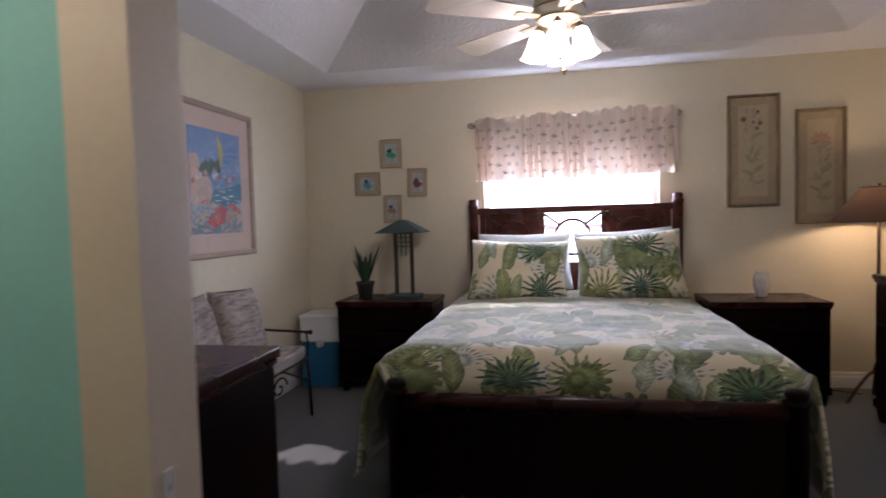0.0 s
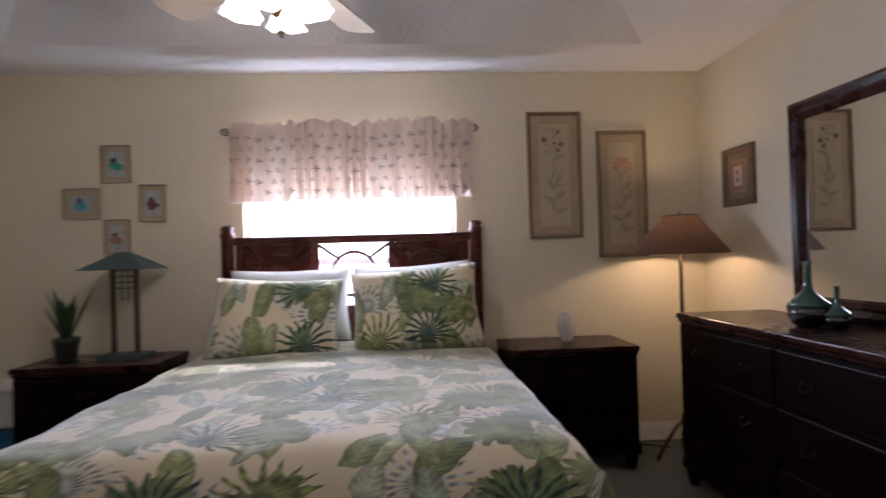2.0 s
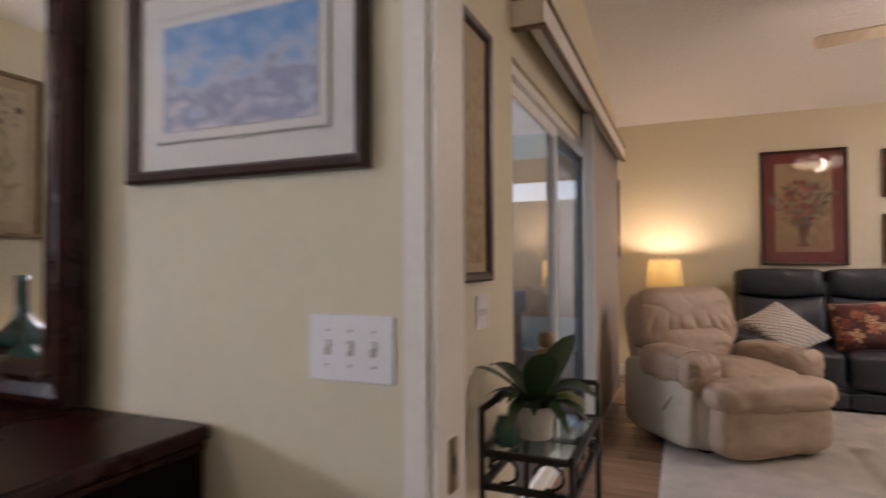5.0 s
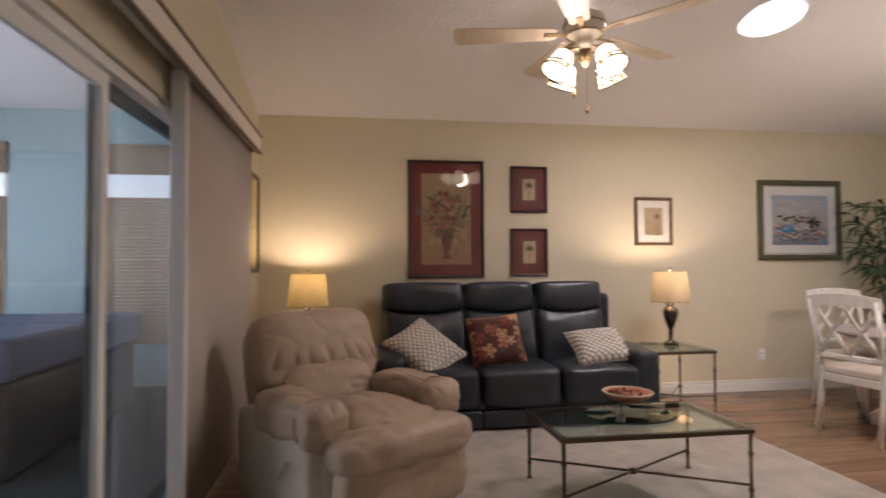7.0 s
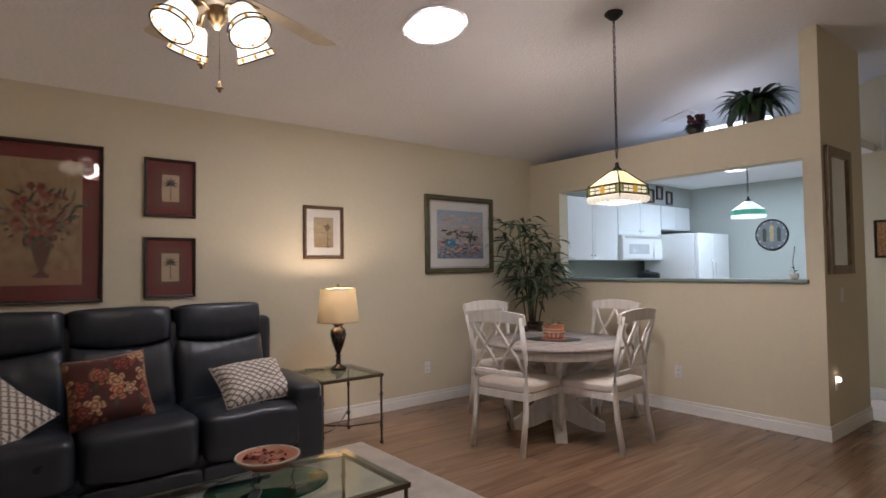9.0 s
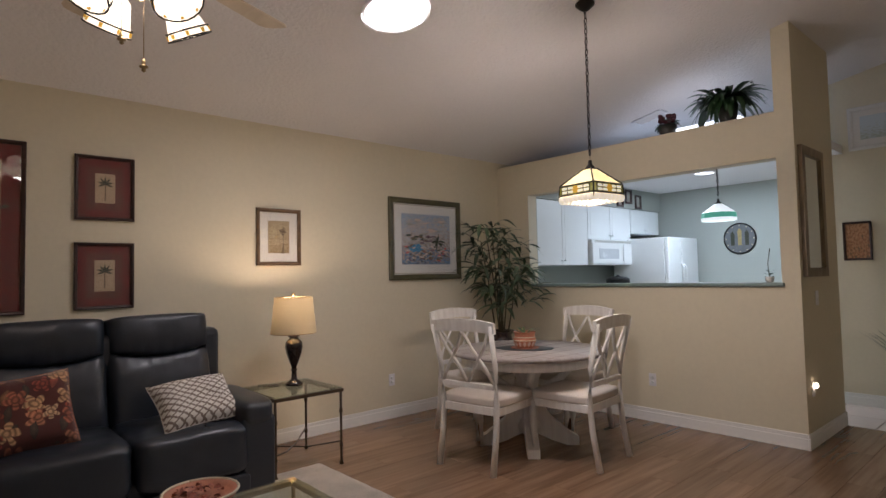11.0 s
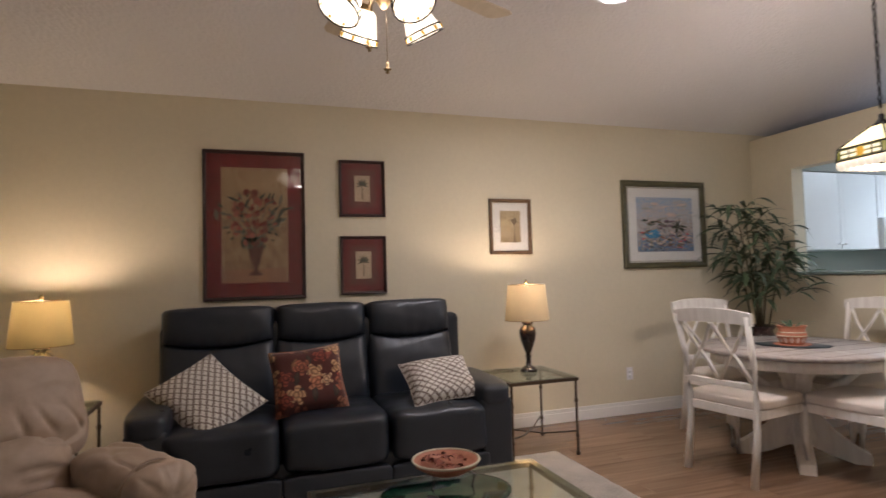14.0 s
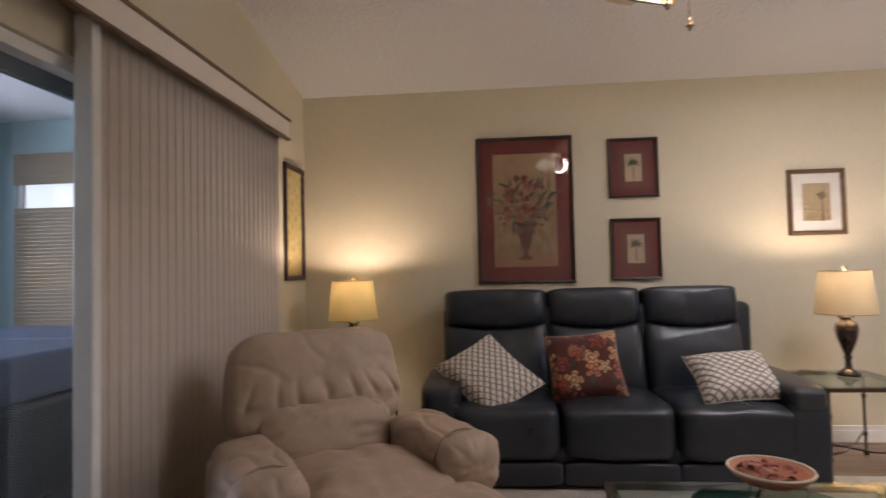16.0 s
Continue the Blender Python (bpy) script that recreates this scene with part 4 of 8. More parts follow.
# north side is out of view; its opening is added to bring daylight in
structure("wall_sunroom_north", boxes([(WX, SX1 + 0.12, SY1, SY1 + 0.12, 0, 0.6), (WX, SX1 + 0.12, SY1, SY1 + 0.12, 2.5, SZ), (WX, 6.0, SY1, SY1 + 0.12, 0.6, 2.5), (10.4, SX1 + 0.12, SY1, SY1 + 0.12, 0.6, 2.5)]), M["sun_wall"], "unseen pale blue-green sunroom wall, opened wide to admit daylight", "wall")
structure("wall_sunroom_west", box(WX, WX + 0.1, YB, SY1, 0, SZ), M["sun_wall"], "pale blue-green sunroom wall", "wall")
structure("wall_sunroom_lining", boxes([(WX + 0.002, WX + 0.006, YN + 0.15, YB, 0, SZ), (XS + 0.15, SX1, YN + 0.02, YN + 0.14, 0, SZ)]), M["sun_wall"], "pale blue-green sunroom wall", "wall")
structure("ground", box(-60, 80, 8.0, 120, -0.3, -0.25), M["leaf"], "green lawn outside the windows", "ground")

# ---------------------------------------------------------------- bedroom things
def bed():
    t = thing("bed", "dark cherry wood queen bed with panelled headboard and low footboard", "bed")
    for x in (1.335, 2.865):
        p = part("headboard_post", lathe([(0.034, 0), (0.036, 0.05), (0.034, 0.1), (0.038, 1.38), (0.044, 1.395), (0.044, 1.41), (0.032, 1.42), (0.040, 1.44), (0.034, 1.455), (0.0, 1.46)], 20, x, 5.945), M["cherry_lit"], t)
    part("headboard_rail", join(box(1.37, 2.83, 5.925, 5.965, 1.335, 1.385, 0.008), box(1.37, 2.83, 5.93, 5.96, 0.30, 0.95)), M["cherry_lit"], t, "moulded top rail")
    for x in (1.385, 1.843, 2.312, 2.77):
        part("headboard_stile", box(x, x + 0.045, 5.928, 5.962, 0.95, 1.335, 0.004, 1), M["cherry_lit"], t)
    for k, (x0, x1) in enumerate(((1.43, 1.843), (1.888, 2.312), (2.357, 2.77))):
        c, r = (x0 + x1) / 2, 0.135
        if k != 1:
            part("headboard_panel", box(x0, x1, 5.948, 5.956, 0.95, 1.335), M["cherry_lit"], t)
        part("headboard_ring", tube(arc(c, 1.145, r, 0, 360, 28, "XZ", 5.938), 0.011, 8), M["cherry_lit"], t, "round fretwork ring")
        for sx in (-1, 1):
            part("headboard_spoke", tube([(c + sx * r * 0.72, 5.938, 1.145 + r * 0.72), (c + sx * (x1 - x0) / 2, 5.938, 1.325)], 0.010, 8), M["cherry_lit"], t)
    for x in (1.295, 2.825):
        # footboard: same wood as the headboard, its shade put into the colour
        part("footboard_post", lathe([(0.040, 0), (0.042, 0.57), (0.048, 0.58), (0.048, 0.592), (0.034, 0.60), (0.043, 0.615), (0.036, 0.635), (0.0, 0.64)], 20, x, 3.735), M["cherry_shaded"], t)
    part("footboard_panel", box(1.33, 2.79, 3.722, 3.748, 0.13, 0.53, 0.003, 1), M["cherry_shaded"], t)
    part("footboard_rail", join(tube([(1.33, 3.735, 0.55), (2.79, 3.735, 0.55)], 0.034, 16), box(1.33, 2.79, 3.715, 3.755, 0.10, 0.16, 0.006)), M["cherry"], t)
    for x in (1.305, 2.795):
        part("side_rail", box(x, x + 0.03, 3.77, 5.92, 0.18, 0.34, 0.004, 1), M["cherry"], t)
    part("mattress", box(1.34, 2.80, 3.90, 5.90, 0.30, 0.60, 0.05, 3), M["sheet"], t)
    return t


bed()


def quilt():
    """The quilt: a draped sheet over the mattress, sagging over the sides."""
    b = bmesh.new()
    nx, ny = 44, 46
    grid = []
    for j in range(ny + 1):
        v = j / ny
        row = []
        for i in range(nx + 1):
            s = (i / nx - 0.5) * 2.62
            half, y = 0.775, 3.772 + v * 2.09
            drop = max(0.0, abs(s) - half + 0.06)
            bend = min(drop / 0.16, 1.0)
            x = math.copysign(min(abs(s), half - 0.06) + 0.125 * math.sin(bend * math.pi / 2) + 0.10 * max(0, drop - 0.12), s)
            z = 0.725 - (0.05 * bend * bend + max(0.0, drop - 0.10) * 0.95) + 0.018 * math.cos(abs(s) * 1.7)
            z += 0.014 * noise.noise(Vector((s * 3.2, y * 3.2, 0))) + 0.006 * noise.noise(Vector((s * 9, y * 9, 4)))
            if drop > 0.1:
                x += math.copysign(0.02 * math.sin(y * 9 + 2 * noise.noise(Vector((y * 2, s, 1)))) * min(1, drop * 2.5), s)
            if s < 0:
                x -= 0.085 * min(1.0, drop / 0.25) * (1 - 0.5 * v)
            if v < 0.09 and abs(s) < half + 0.02:
                z -= 0.20 * ((0.09 - v) / 0.09) ** 2
            row.append(b.verts.new((x + 2.07, y, max(z, 0.16))))
        grid.append(row)
    for j in range(ny):
        for i in range(nx):
            b.faces.new((grid[j][i], grid[j][i + 1], grid[j + 1][i + 1], grid[j + 1][i]))
    sides = [[tuple(row[k].co) for row in grid] for k in (0, -1)]
    flat_place = [(row[i].co.copy(), ((i / nx - 0.5) * 2.62, 2.09 * j / ny - 0.20 * max(0.0, 1 - j / ny / 0.09) ** 2)) for j, row in enumerate(grid) for i in range(nx + 1)]
    b = finish(b, True)
    bmesh.ops.solidify(b, geom=list(b.faces), thickness=0.018)
    tree = kdtree.KDTree(len(flat_place))
    for k, (p, q) in enumerate(flat_place):
        tree.insert(p, k)
    tree.balance()
    lay = b.loops.layers.uv.new("cloth")
    for f in b.faces:
        for lp in f.loops:
            lp[lay].uv = flat_place[tree.find(lp.vert.co)[1]][1]
    ob = part("quilt", b, M["quilt"], None, smooth=True)
    for edge in sides:
        part("hem", tube(edge, 0.011, 8), M["quilt"], ob, "corded hem")
    tagged(ob, "cream quilt printed with green tropical leaves on the bed", "quilt")


quilt()


def sham(x, y, z, tilt, turn, w, h, t, seed, material, name, label, roll=0.0):
    ob = part(name, pillow(w, h, t, seed=seed), material, None, smooth=True)
    ob.matrix_basis = pose(x, y, z, tilt, 0, turn) @ Matrix.Rotation(radians(roll), 4, "Y")
    if name == "pillow_sham":
        part("piping", piping(w, h), material, ob)
    tagged(ob, label, "pillow", "pillows on the bed")
    return ob


sham(1.74, 5.78, 0.975, -18, 3, 0.70, 0.44, 0.19, 1, M["sheet"], "pillow", "white sleeping pillow leaning on the headboard")
sham(2.46, 5.78, 0.985, -18, -2, 0.70, 0.44, 0.19, 2, M["sheet"], "pillow", "white sleeping pillow leaning on the headboard", -3.0)
sham(1.70, 5.57, 0.925, -28, 2, 0.70, 0.47, 0.17, 3, M["quilt"], "pillow_sham", "cream pillow sham printed with green tropical leaves", 2.5)
sham(2.47, 5.57, 0.945, -24, -3, 0.72, 0.50, 0.18, 4, M["quilt"], "pillow_sham", "cream pillow sham printed with green tropical leaves", -4.0)


def drawers_unit(name, label, w, d, h, cols, rows, m, cat, group="", pulls=1):
    """A chest of drawers: back at y=0, front at y=-d, centred on x."""
    t = thing(name, label, cat, m, group)
    # carcass and drawer fronts take the cherry copy with shade in its colour
    part("body", boxes([(-w / 2 + 0.01, w / 2 - 0.01, -d + 0.025, -0.01, 0.10, h - 0.035)]), M["cherry_shaded"], t)
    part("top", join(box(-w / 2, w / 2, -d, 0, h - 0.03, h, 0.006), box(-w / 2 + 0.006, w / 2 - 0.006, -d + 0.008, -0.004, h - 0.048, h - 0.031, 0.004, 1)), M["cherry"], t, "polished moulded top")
    part("base", boxes([(-w / 2 + 0.004, w / 2 - 0.004, -d + 0.012, -0.012, 0.085, 0.135)]), M["cherry_shaded"], t)
    for sx in (-1, 1):
        for y in (-d + 0.05, -0.06):
            x = sx * (w / 2 - 0.05)
            part("foot", moved(lathe([(0.022, 0), (0.030, 0.02), (0.040, 0.085), (0.036, 0.09)], 10), Matrix.Translation((x, y, 0))), M["cherry_shaded"], t)
    zs = 0.15
    hh = (h - 0.06 - zs) / rows
    ww = (w - 0.05) / cols
    for r in range(rows):
        for c in range(cols):
            x0, z0 = -w / 2 + 0.025 + c * ww, zs + r * hh
            dr = part("drawer", box(x0 + 0.006, x0 + ww - 0.006, -d + 0.006, -d + 0.03, z0 + 0.006, z0 + hh - 0.006, 0.006, 2), M["cherry_shaded"], t)
            part("drawer_bead", boxes([(x0 + 0.02, x0 + ww - 0.02, -d + 0.003, -d + 0.0065, z0 + 0.018, z0 + 0.023), (x0 + 0.02, x0 + ww - 0.02, -d + 0.003, -d + 0.0065, z0 + hh - 0.023, z0 + hh - 0.018)]), M["cherry_shaded"], dr)
            xs = [x0 + ww / 2] if pulls == 1 else [x0 + ww * 0.25, x0 + ww * 0.75]
            for x in xs:
                bail = join(moved(lathe([(0.012, 0), (0.012, 0.004), (0.0, 0.006)], 10), pose(x - 0.03, -d + 0.006, z0 + hh / 2, 90)), moved(lathe([(0.012, 0), (0.012, 0.004), (0.0, 0.006)], 10), pose(x + 0.03, -d + 0.006, z0 + hh / 2, 90)),
                            tube([(x - 0.03, -d, z0 + hh / 2), (x - 0.028, -d - 0.012, z0 + hh / 2 - 0.014), (x, -d - 0.016, z0 + hh / 2 - 0.022), (x + 0.028, -d - 0.012, z0 + hh / 2 - 0.014), (x + 0.03, -d, z0 + hh / 2)], 0.0035, 6))
                part("handle", bail, M["pull"], dr, "dark bronze bail pull", True)
    return t


drawers_unit("nightstand", "dark cherry nightstand with three drawers beside the bed", 0.745, 0.47, 0.70, 1, 3, pose(3.355, 5.99, 0), "nightstand", "nightstands by the bed")
drawers_unit("nightstand", "dark cherry nightstand holding a lamp and a potted plant", 0.77, 0.45, 0.70, 1, 3, pose(0.69, 5.99, 0), "nightstand", "nightstands by the bed")
drawers_unit("dresser", "long dark cherry dresser with six drawers under the mirror", 1.58, 0.52, 0.90, 2, 3, pose(4.372, 4.55, 0, 0, 0, -90), "dresser", pulls=2)
drawers_unit("chest_of_drawers", "dark cherry chest of drawers by the opening", 1.18, 0.53, 0.97, 2, 4, pose(0.635, 2.345, 0, 0, 0, 180), "dresser")

# mirror on the dresser
t = thing("dresser_mirror", "large mirror in a moulded cherry frame on the dresser", "mirror", pose(4.335, 4.575, 0.905 + 0.515, 0.0, 0, -90))
fr = bmesh.new()
loops = []
for ins, y in ((0, 0.02), (0, -0.016), (0.02, -0.03), (0.045, -0.022), (0.06, -0.03), (0.08, -0.02), (0.09, -0.004), (0.09, 0.02)):
    loops.append([fr.verts.new((sx * (0.485 - ins), y, sz * (0.51 - ins))) for sx, sz in ((-1, -1), (1, -1), (1, 1), (-1, 1))])
for a, b in zip(loops, loops[1:] + loops[:1]):
    for k in range(4):
        fr.faces.new((a[k], a[(k + 1) % 4], b[(k + 1) % 4], b[k]))
part("frame", finish(fr), M["cherry"], t, "moulded cherry frame")
part("backing", box(-0.42, 0.42, 0.006, 0.018, -0.44, 0.44), M["iron"], t)
part("mirror_glass", box(-0.396, 0.396, -0.002, 0.004, -0.421, 0.421), M["mirror"], t)


def bottle_vase(name, label, x, y, z, s):
    t = thing(name, label, "vase", pose(x, y, z), "vases on the dresser")
    part("base", lathe([(0.0440 * s, 0), (0.0680 * s, 0.012 * s), (0.0832 * s, 0.045 * s), (0.0864 * s, 0.085 * s)], 28), M["dark_glaze"], t, "black glazed lower half")
    part("neck", lathe([(0.0868 * s, 0.085 * s), (0.0768 * s, 0.105 * s), (0.0480 * s, 0.13 * s), (0.0240 * s, 0.155 * s), (0.0168 * s, 0.19 * s), (0.0152 * s, 0.26 * s), (0.0208 * s, 0.285 * s), (0.0160 * s, 0.284 * s), (0.0112 * s, 0.25 * s)], 28), M["green_glaze"], t, "teal glazed shoulder and neck")


bottle_vase("bottle_vase", "tall teal and black glazed bottle vase on the dresser", 4.10, 4.665, 0.90, 0.96)
bottle_vase("bottle_vase", "small teal and black glazed bottle vase on the dresser", 4.15, 4.57, 0.90, 0.60)

vase = part("vase", lathe([(0.035, 0), (0.038, 0.01), (0.052, 0.07), (0.056, 0.12), (0.048, 0.155), (0.036, 0.17), (0.042, 0.18), (0.036, 0.178), (0.030, 0.165)], 28), M["white_glaze"], None, smooth=True)
vase.location = (3.385, 5.79, 0.70)
tagged(vase, "small white ceramic vase on the nightstand", "vase")

# hip-shaded lamp
t = thing("table_lamp", "craftsman lamp with verdigris metal hip shade and lattice post", "lamp", pose(0.79, 5.80, 0.70))
part("base", box(-0.13, 0.13, -0.09, 0.09, 0, 0.025, 0.006), M["teal_metal"], t)
for sx in (-1, 1):
    part("post", box(sx * 0.065 - 0.013, sx * 0.065 + 0.013, -0.013, 0.013, 0.025, 0.545, 0.002, 1), M["bronze"], t)
for k in range(4):
    part("lattice_bar", box(-0.058 + k * 0.036 - 0.0025 + 0.003, -0.058 + k * 0.036 + 0.0085, -0.006, 0.006, 0.36 - (0.03 if k in (1, 2) else 0), 0.53), M["teal_metal"], t)
for k in range(4):
    part("lattice_bar", box(-0.06, 0.06, -0.005, 0.005, 0.40 + k * 0.034, 0.406 + k * 0.034), M["teal_metal"], t)
sh = bmesh.new()
lo = [sh.verts.new((sx * 0.188, sy * 0.15, 0.515)) for sx, sy in ((-1, -1), (1, -1), (1, 1), (-1, 1))]
hi = [sh.verts.new((sx * 0.03, sy * 0.025, 0.61)) for sx, sy in ((-1, -1), (1, -1), (1, 1), (-1, 1))]
for k in range(4):
    sh.faces.new((lo[k], lo[(k + 1) % 4], hi[(k + 1) % 4], hi[k]))
sh.faces.new(hi)
finish(sh)
bmesh.ops.solidify(sh, geom=list(sh.faces), thickness=0.004)
part("shade", sh, M["teal_metal"], t, "verdigris metal hip shade")

# snake plant
t = thing("snake_plant", "snake plant with upright pointed leaves in a dark pot", "plant", pose(0.47, 5.78, 0.70))
part("pot", lathe([(0.05, 0), (0.055, 0.01), (0.068, 0.10), (0.074, 0.105), (0.074, 0.13), (0.064, 0.13), (0.06, 0.11)], 20), M["pot"], t, smooth=True)
part("soil", lathe([(0.062, 0.112), (0.0, 0.115)], 16), M["stem"], t)
rnd = random.Random(4)
for k in range(11):
    a, L = k * 2.4, 0.20 + 0.15 * rnd.random()
    b = moved(blade(L, 0.036, 0.06, 0.0, 6, 0.25), Matrix.Rotation(radians(-90 + rnd.uniform(8, 24)), 4, "Y"))
    part("leaf", moved(b, Matrix.Translation((0.02 * math.cos(a), 0.02 * math.sin(a), 0.11)) @ Matrix.Rotation(a, 4, "Z")), M["leaf"], t)

# floor lamp
t = thing("floor_lamp", "bronze floor lamp with a brown cone shade, switched on", "floor lamp", pose(4.05, 5.66, 0))
part("pole", tube([(0, 0, 0.20), (0, 0, 1.43)], 0.011, 10), M["bronze"], t)
for a in (190, 310, 70):
    c, s = math.cos(radians(a)), math.sin(radians(a))
    part("leg", tube([(0, 0, 0.24), (0.07 * c, 0.07 * s, 0.19), (0.14 * c, 0.14 * s, 0.10), (0.20 * c, 0.20 * s, 0.01)], 0.011, 8), M["bronze"], t)
part("collar", lathe([(0.02, 0.19), (0.03, 0.22), (0.02, 0.26), (0.012, 0.28)], 14), M["bronze"], t)
sh = lathe([(0.276, 1.215), (0.10, 1.437)], 40)
bmesh.ops.delete(sh, geom=[f for f in sh.faces if len(f.verts) > 4], context="FACES")
part("shade", sh, M["brown_shade"], t, "brown cloth cone shade", True)
part("shade_rim", join(tube(arc(0, 0, 0.101, 0, 360, 30, "XY", 1.437), 0.004, 6), tube(arc(0, 0, 0.277, 0, 360, 40, "XY", 1.215), 0.003, 6)), M["bronze"], t)
part("finial", lathe([(0.004, 1.43), (0.004, 1.445), (0.012, 1.455), (0.0, 1.465)], 10), M["bronze"], t)
part("spider", join(tube([(-0.1, 0, 1.437), (0.1, 0, 1.437)], 0.003, 6), tube([(0, -0.1, 1.437), (0, 0.1, 1.437)], 0.003, 6)), M["bronze"], t)
cab = part("cord", tube([(4.02, 5.80, 0.02), (3.94, 5.90, 0.008), (3.85, 5.94, 0.008), (3.80, 5.985, 0.05)], 0.004, 6), M["iron"], None)
tagged(cab, "dark lamp cord on the carpet", "cord")

# valance and rod
t = thing("curtain_rod", "dark metal curtain rod with cage finials over the window", "curtain rod")
part("rod", tube([(1.345, 5.945, 2.035), (2.86, 5.945, 2.045)], 0.008, 8), M["iron"], t)
for x, z in ((1.335, 2.035), (2.87, 2.045)):
    rows = []
    for k in range(6):
        a = math.pi * k / 3
        rows.append(tube([(x + 0.028 * math.cos(u), 5.945 + 0.022 * math.sin(u) * math.cos(a), z + 0.022 * math.sin(u) * math.sin(a)) for u in [math.pi * i / 8 for i in range(9)]], 0.0025, 5))
    part("finial", join(*rows), M["iron"], t)
    part("bracket", box(x + (0.05 if x < 2 else -0.06), x + (0.06 if x < 2 else -0.05), 5.94, YB, z - 0.01, z + 0.01), M["iron"], t)


def valance():
    t = thing("valance", "gathered cream valance with a small grey palm print, backlit", "valance")
    b = bmesh.new()
    n, rows = 320, 16

    def place(i, j):
        u, v = i / n, j / rows
        x = 1.372 + u * 1.487 + 0.004 * math.sin(u * 190)
        ph = u * 120 + 9.0 * noise.noise(Vector((u * 6, 0, 0)))
        deep = 0.5 + 0.5 * noise.noise(Vector((u * 11, 1, 3)))
        gather = math.exp(-((v - 0.10) / 0.05) ** 2)
        amp = (0.012 + 0.030 * min(1.0, v * 1.2)) * (0.55 + deep) * (1 - 0.55 * gather) + (0.012 if v < 0.06 else 0)
        y = 5.898 + amp * math.sin(ph + 0.5 * math.sin(v * 4)) + 0.012 * noise.noise(Vector((u * 30, v * 3, 2))) * (1 - gather)
        top = 2.082 + 0.012 * u + 0.040 * noise.noise(Vector((u * 38 + 0.3, 0.4, 7.2))) + 0.009 * math.sin(ph)
        bot = 1.592 + 0.014 * u + 0.006 * math.sin(ph) + 0.014 * noise.noise(Vector((u * 9, 3, 1)))
        return Vector((x, y - 0.010 * gather, top + (bot - top) * v))
    g = [[b.verts.new(place(i, j)) for j in range(rows + 1)] for i in range(n + 1)]
    for i in range(n):
        for j in range(rows):
            b.faces.new((g[i][j], g[i + 1][j], g[i + 1][j + 1], g[i][j + 1]))
    part("cloth", finish(b, True), M["valance"], t)
    rnd = random.Random(2)
    marks = bmesh.new()
    for r in range(6):
        for c in range(19):
            u, v = (c + 0.5 * (r % 2) + 0.3) / 19.5, 0.20 + r * 0.135
            if u > 0.99:
                continue
            p = place(u * n, v * rows) + Vector((0, -0.006, 0))
            s = 0.017 + 0.004 * rnd.random()
            ang = rnd.choice((0.2, -0.5, 1.2))
            for k in range(5):
                a = ang + k * 1.256
                q0, q1, q2 = p, p + Vector((s * math.cos(a - 0.25), 0, s * math.sin(a - 0.25))), p + Vector((s * math.cos(a + 0.25), 0, s * math.sin(a + 0.25)))
                marks.faces.new([marks.verts.new(q) for q in (q0, q1, q2)])
            d = Vector((math.cos(ang * 0.6), 0, math.sin(ang * 0.6) * 0.3)) * 0.036
            w = Vector((0, 0, 0.0024))
            marks.faces.new([marks.verts.new(q) for q in (p - w, p + d - w, p + d + w, p + w)])
    pr = part("palm_print", marks, M["motif"], t, "small grey palm motifs")
    pr["kind"] = "stuff"


valance()

# pictures
WHITE_FLOWER = mat("pale_flower_print", (0.40, 0.31, 0.24), 0.8, var=0.25, scale=30)
PINK = mat("pink_flower_print", (0.42, 0.25, 0.18), 0.8, var=0.25, scale=30)
GREENP = mat("green_leaf_print", (0.34, 0.31, 0.18), 0.8, var=0.25, scale=30)
BROWNP = mat("brown_print", (0.17, 0.12, 0.075), 0.8, var=0.2)


PAPER = mat("aged_print_paper", (0.47, 0.40, 0.265), 0.8, var=0.10, scale=9)


def botanical(label, x0, x1, z0, z1, pink, seed):
    w, h = x1 - x0, z1 - z0
    t = picture("botanical_picture", label, w, h, 0.022, M["gold_frame"], [("mat_board", 0, M["tan_mat"]), ("print", 0.055, PAPER)], pose((x0 + x1) / 2, YB - 0.001, (z0 + z1) / 2), pane=False, group="botanical pictures")
    y, rnd = t["front"] + 0.0005, random.Random(seed)
    stems = [tube([(0.0, y, -h * 0.33), (0.01, y, -h * 0.1), (-0.005, y, h * 0.1), (0.015, y, h * 0.24)], 0.0022, 5)]
    part("stem", join(*stems), GREENP, t)
    for k, (lx, lz, L, W, A) in enumerate(((0, -h * 0.2, 0.10, 0.035, 40), (0, -h * 0.22, 0.09, 0.03, 150), (0, -h * 0.08, 0.11, 0.03, 60), (0.0, -h * 0.30, 0.08, 0.03, 20), (0, -h * 0.12, 0.08, 0.026, 130))):
        part("leaf", flat(leaf_shape(lx, lz, L, W, A), y - 0.0005 * (k + 1)), GREENP, t)
    for k in range(9):
        part("leaf", flat(leaf_shape(rnd.uniform(-0.03, 0.03), h * rnd.uniform(-0.30, 0.15), rnd.uniform(0.05, 0.10), 0.024, rnd.uniform(10, 170)), y - 0.0005 * (k + 6)), GREENP if k % 3 else WHITE_FLOWER, t)
    if pink:
        for k in range(7):
            part("flower", flat(leaf_shape(0, h * 0.22, 0.075, 0.034, -20 + k * 36), y - 0.0004 * (k + 1)), PINK, t)
    else:
        for k in range(15):
            part("flower", flat(blob(rnd.uniform(-0.07, 0.07), h * rnd.uniform(0.10, 0.36), rnd.uniform(0.010, 0.02), 8, 0.3, k), y - 0.0004 * (k % 4 + 1)), WHITE_FLOWER if k % 3 else BROWNP, t)


botanical("tall gold-framed botanical print of a pale flower spray", 3.224, 3.577, 1.337, 2.153, False, 1)
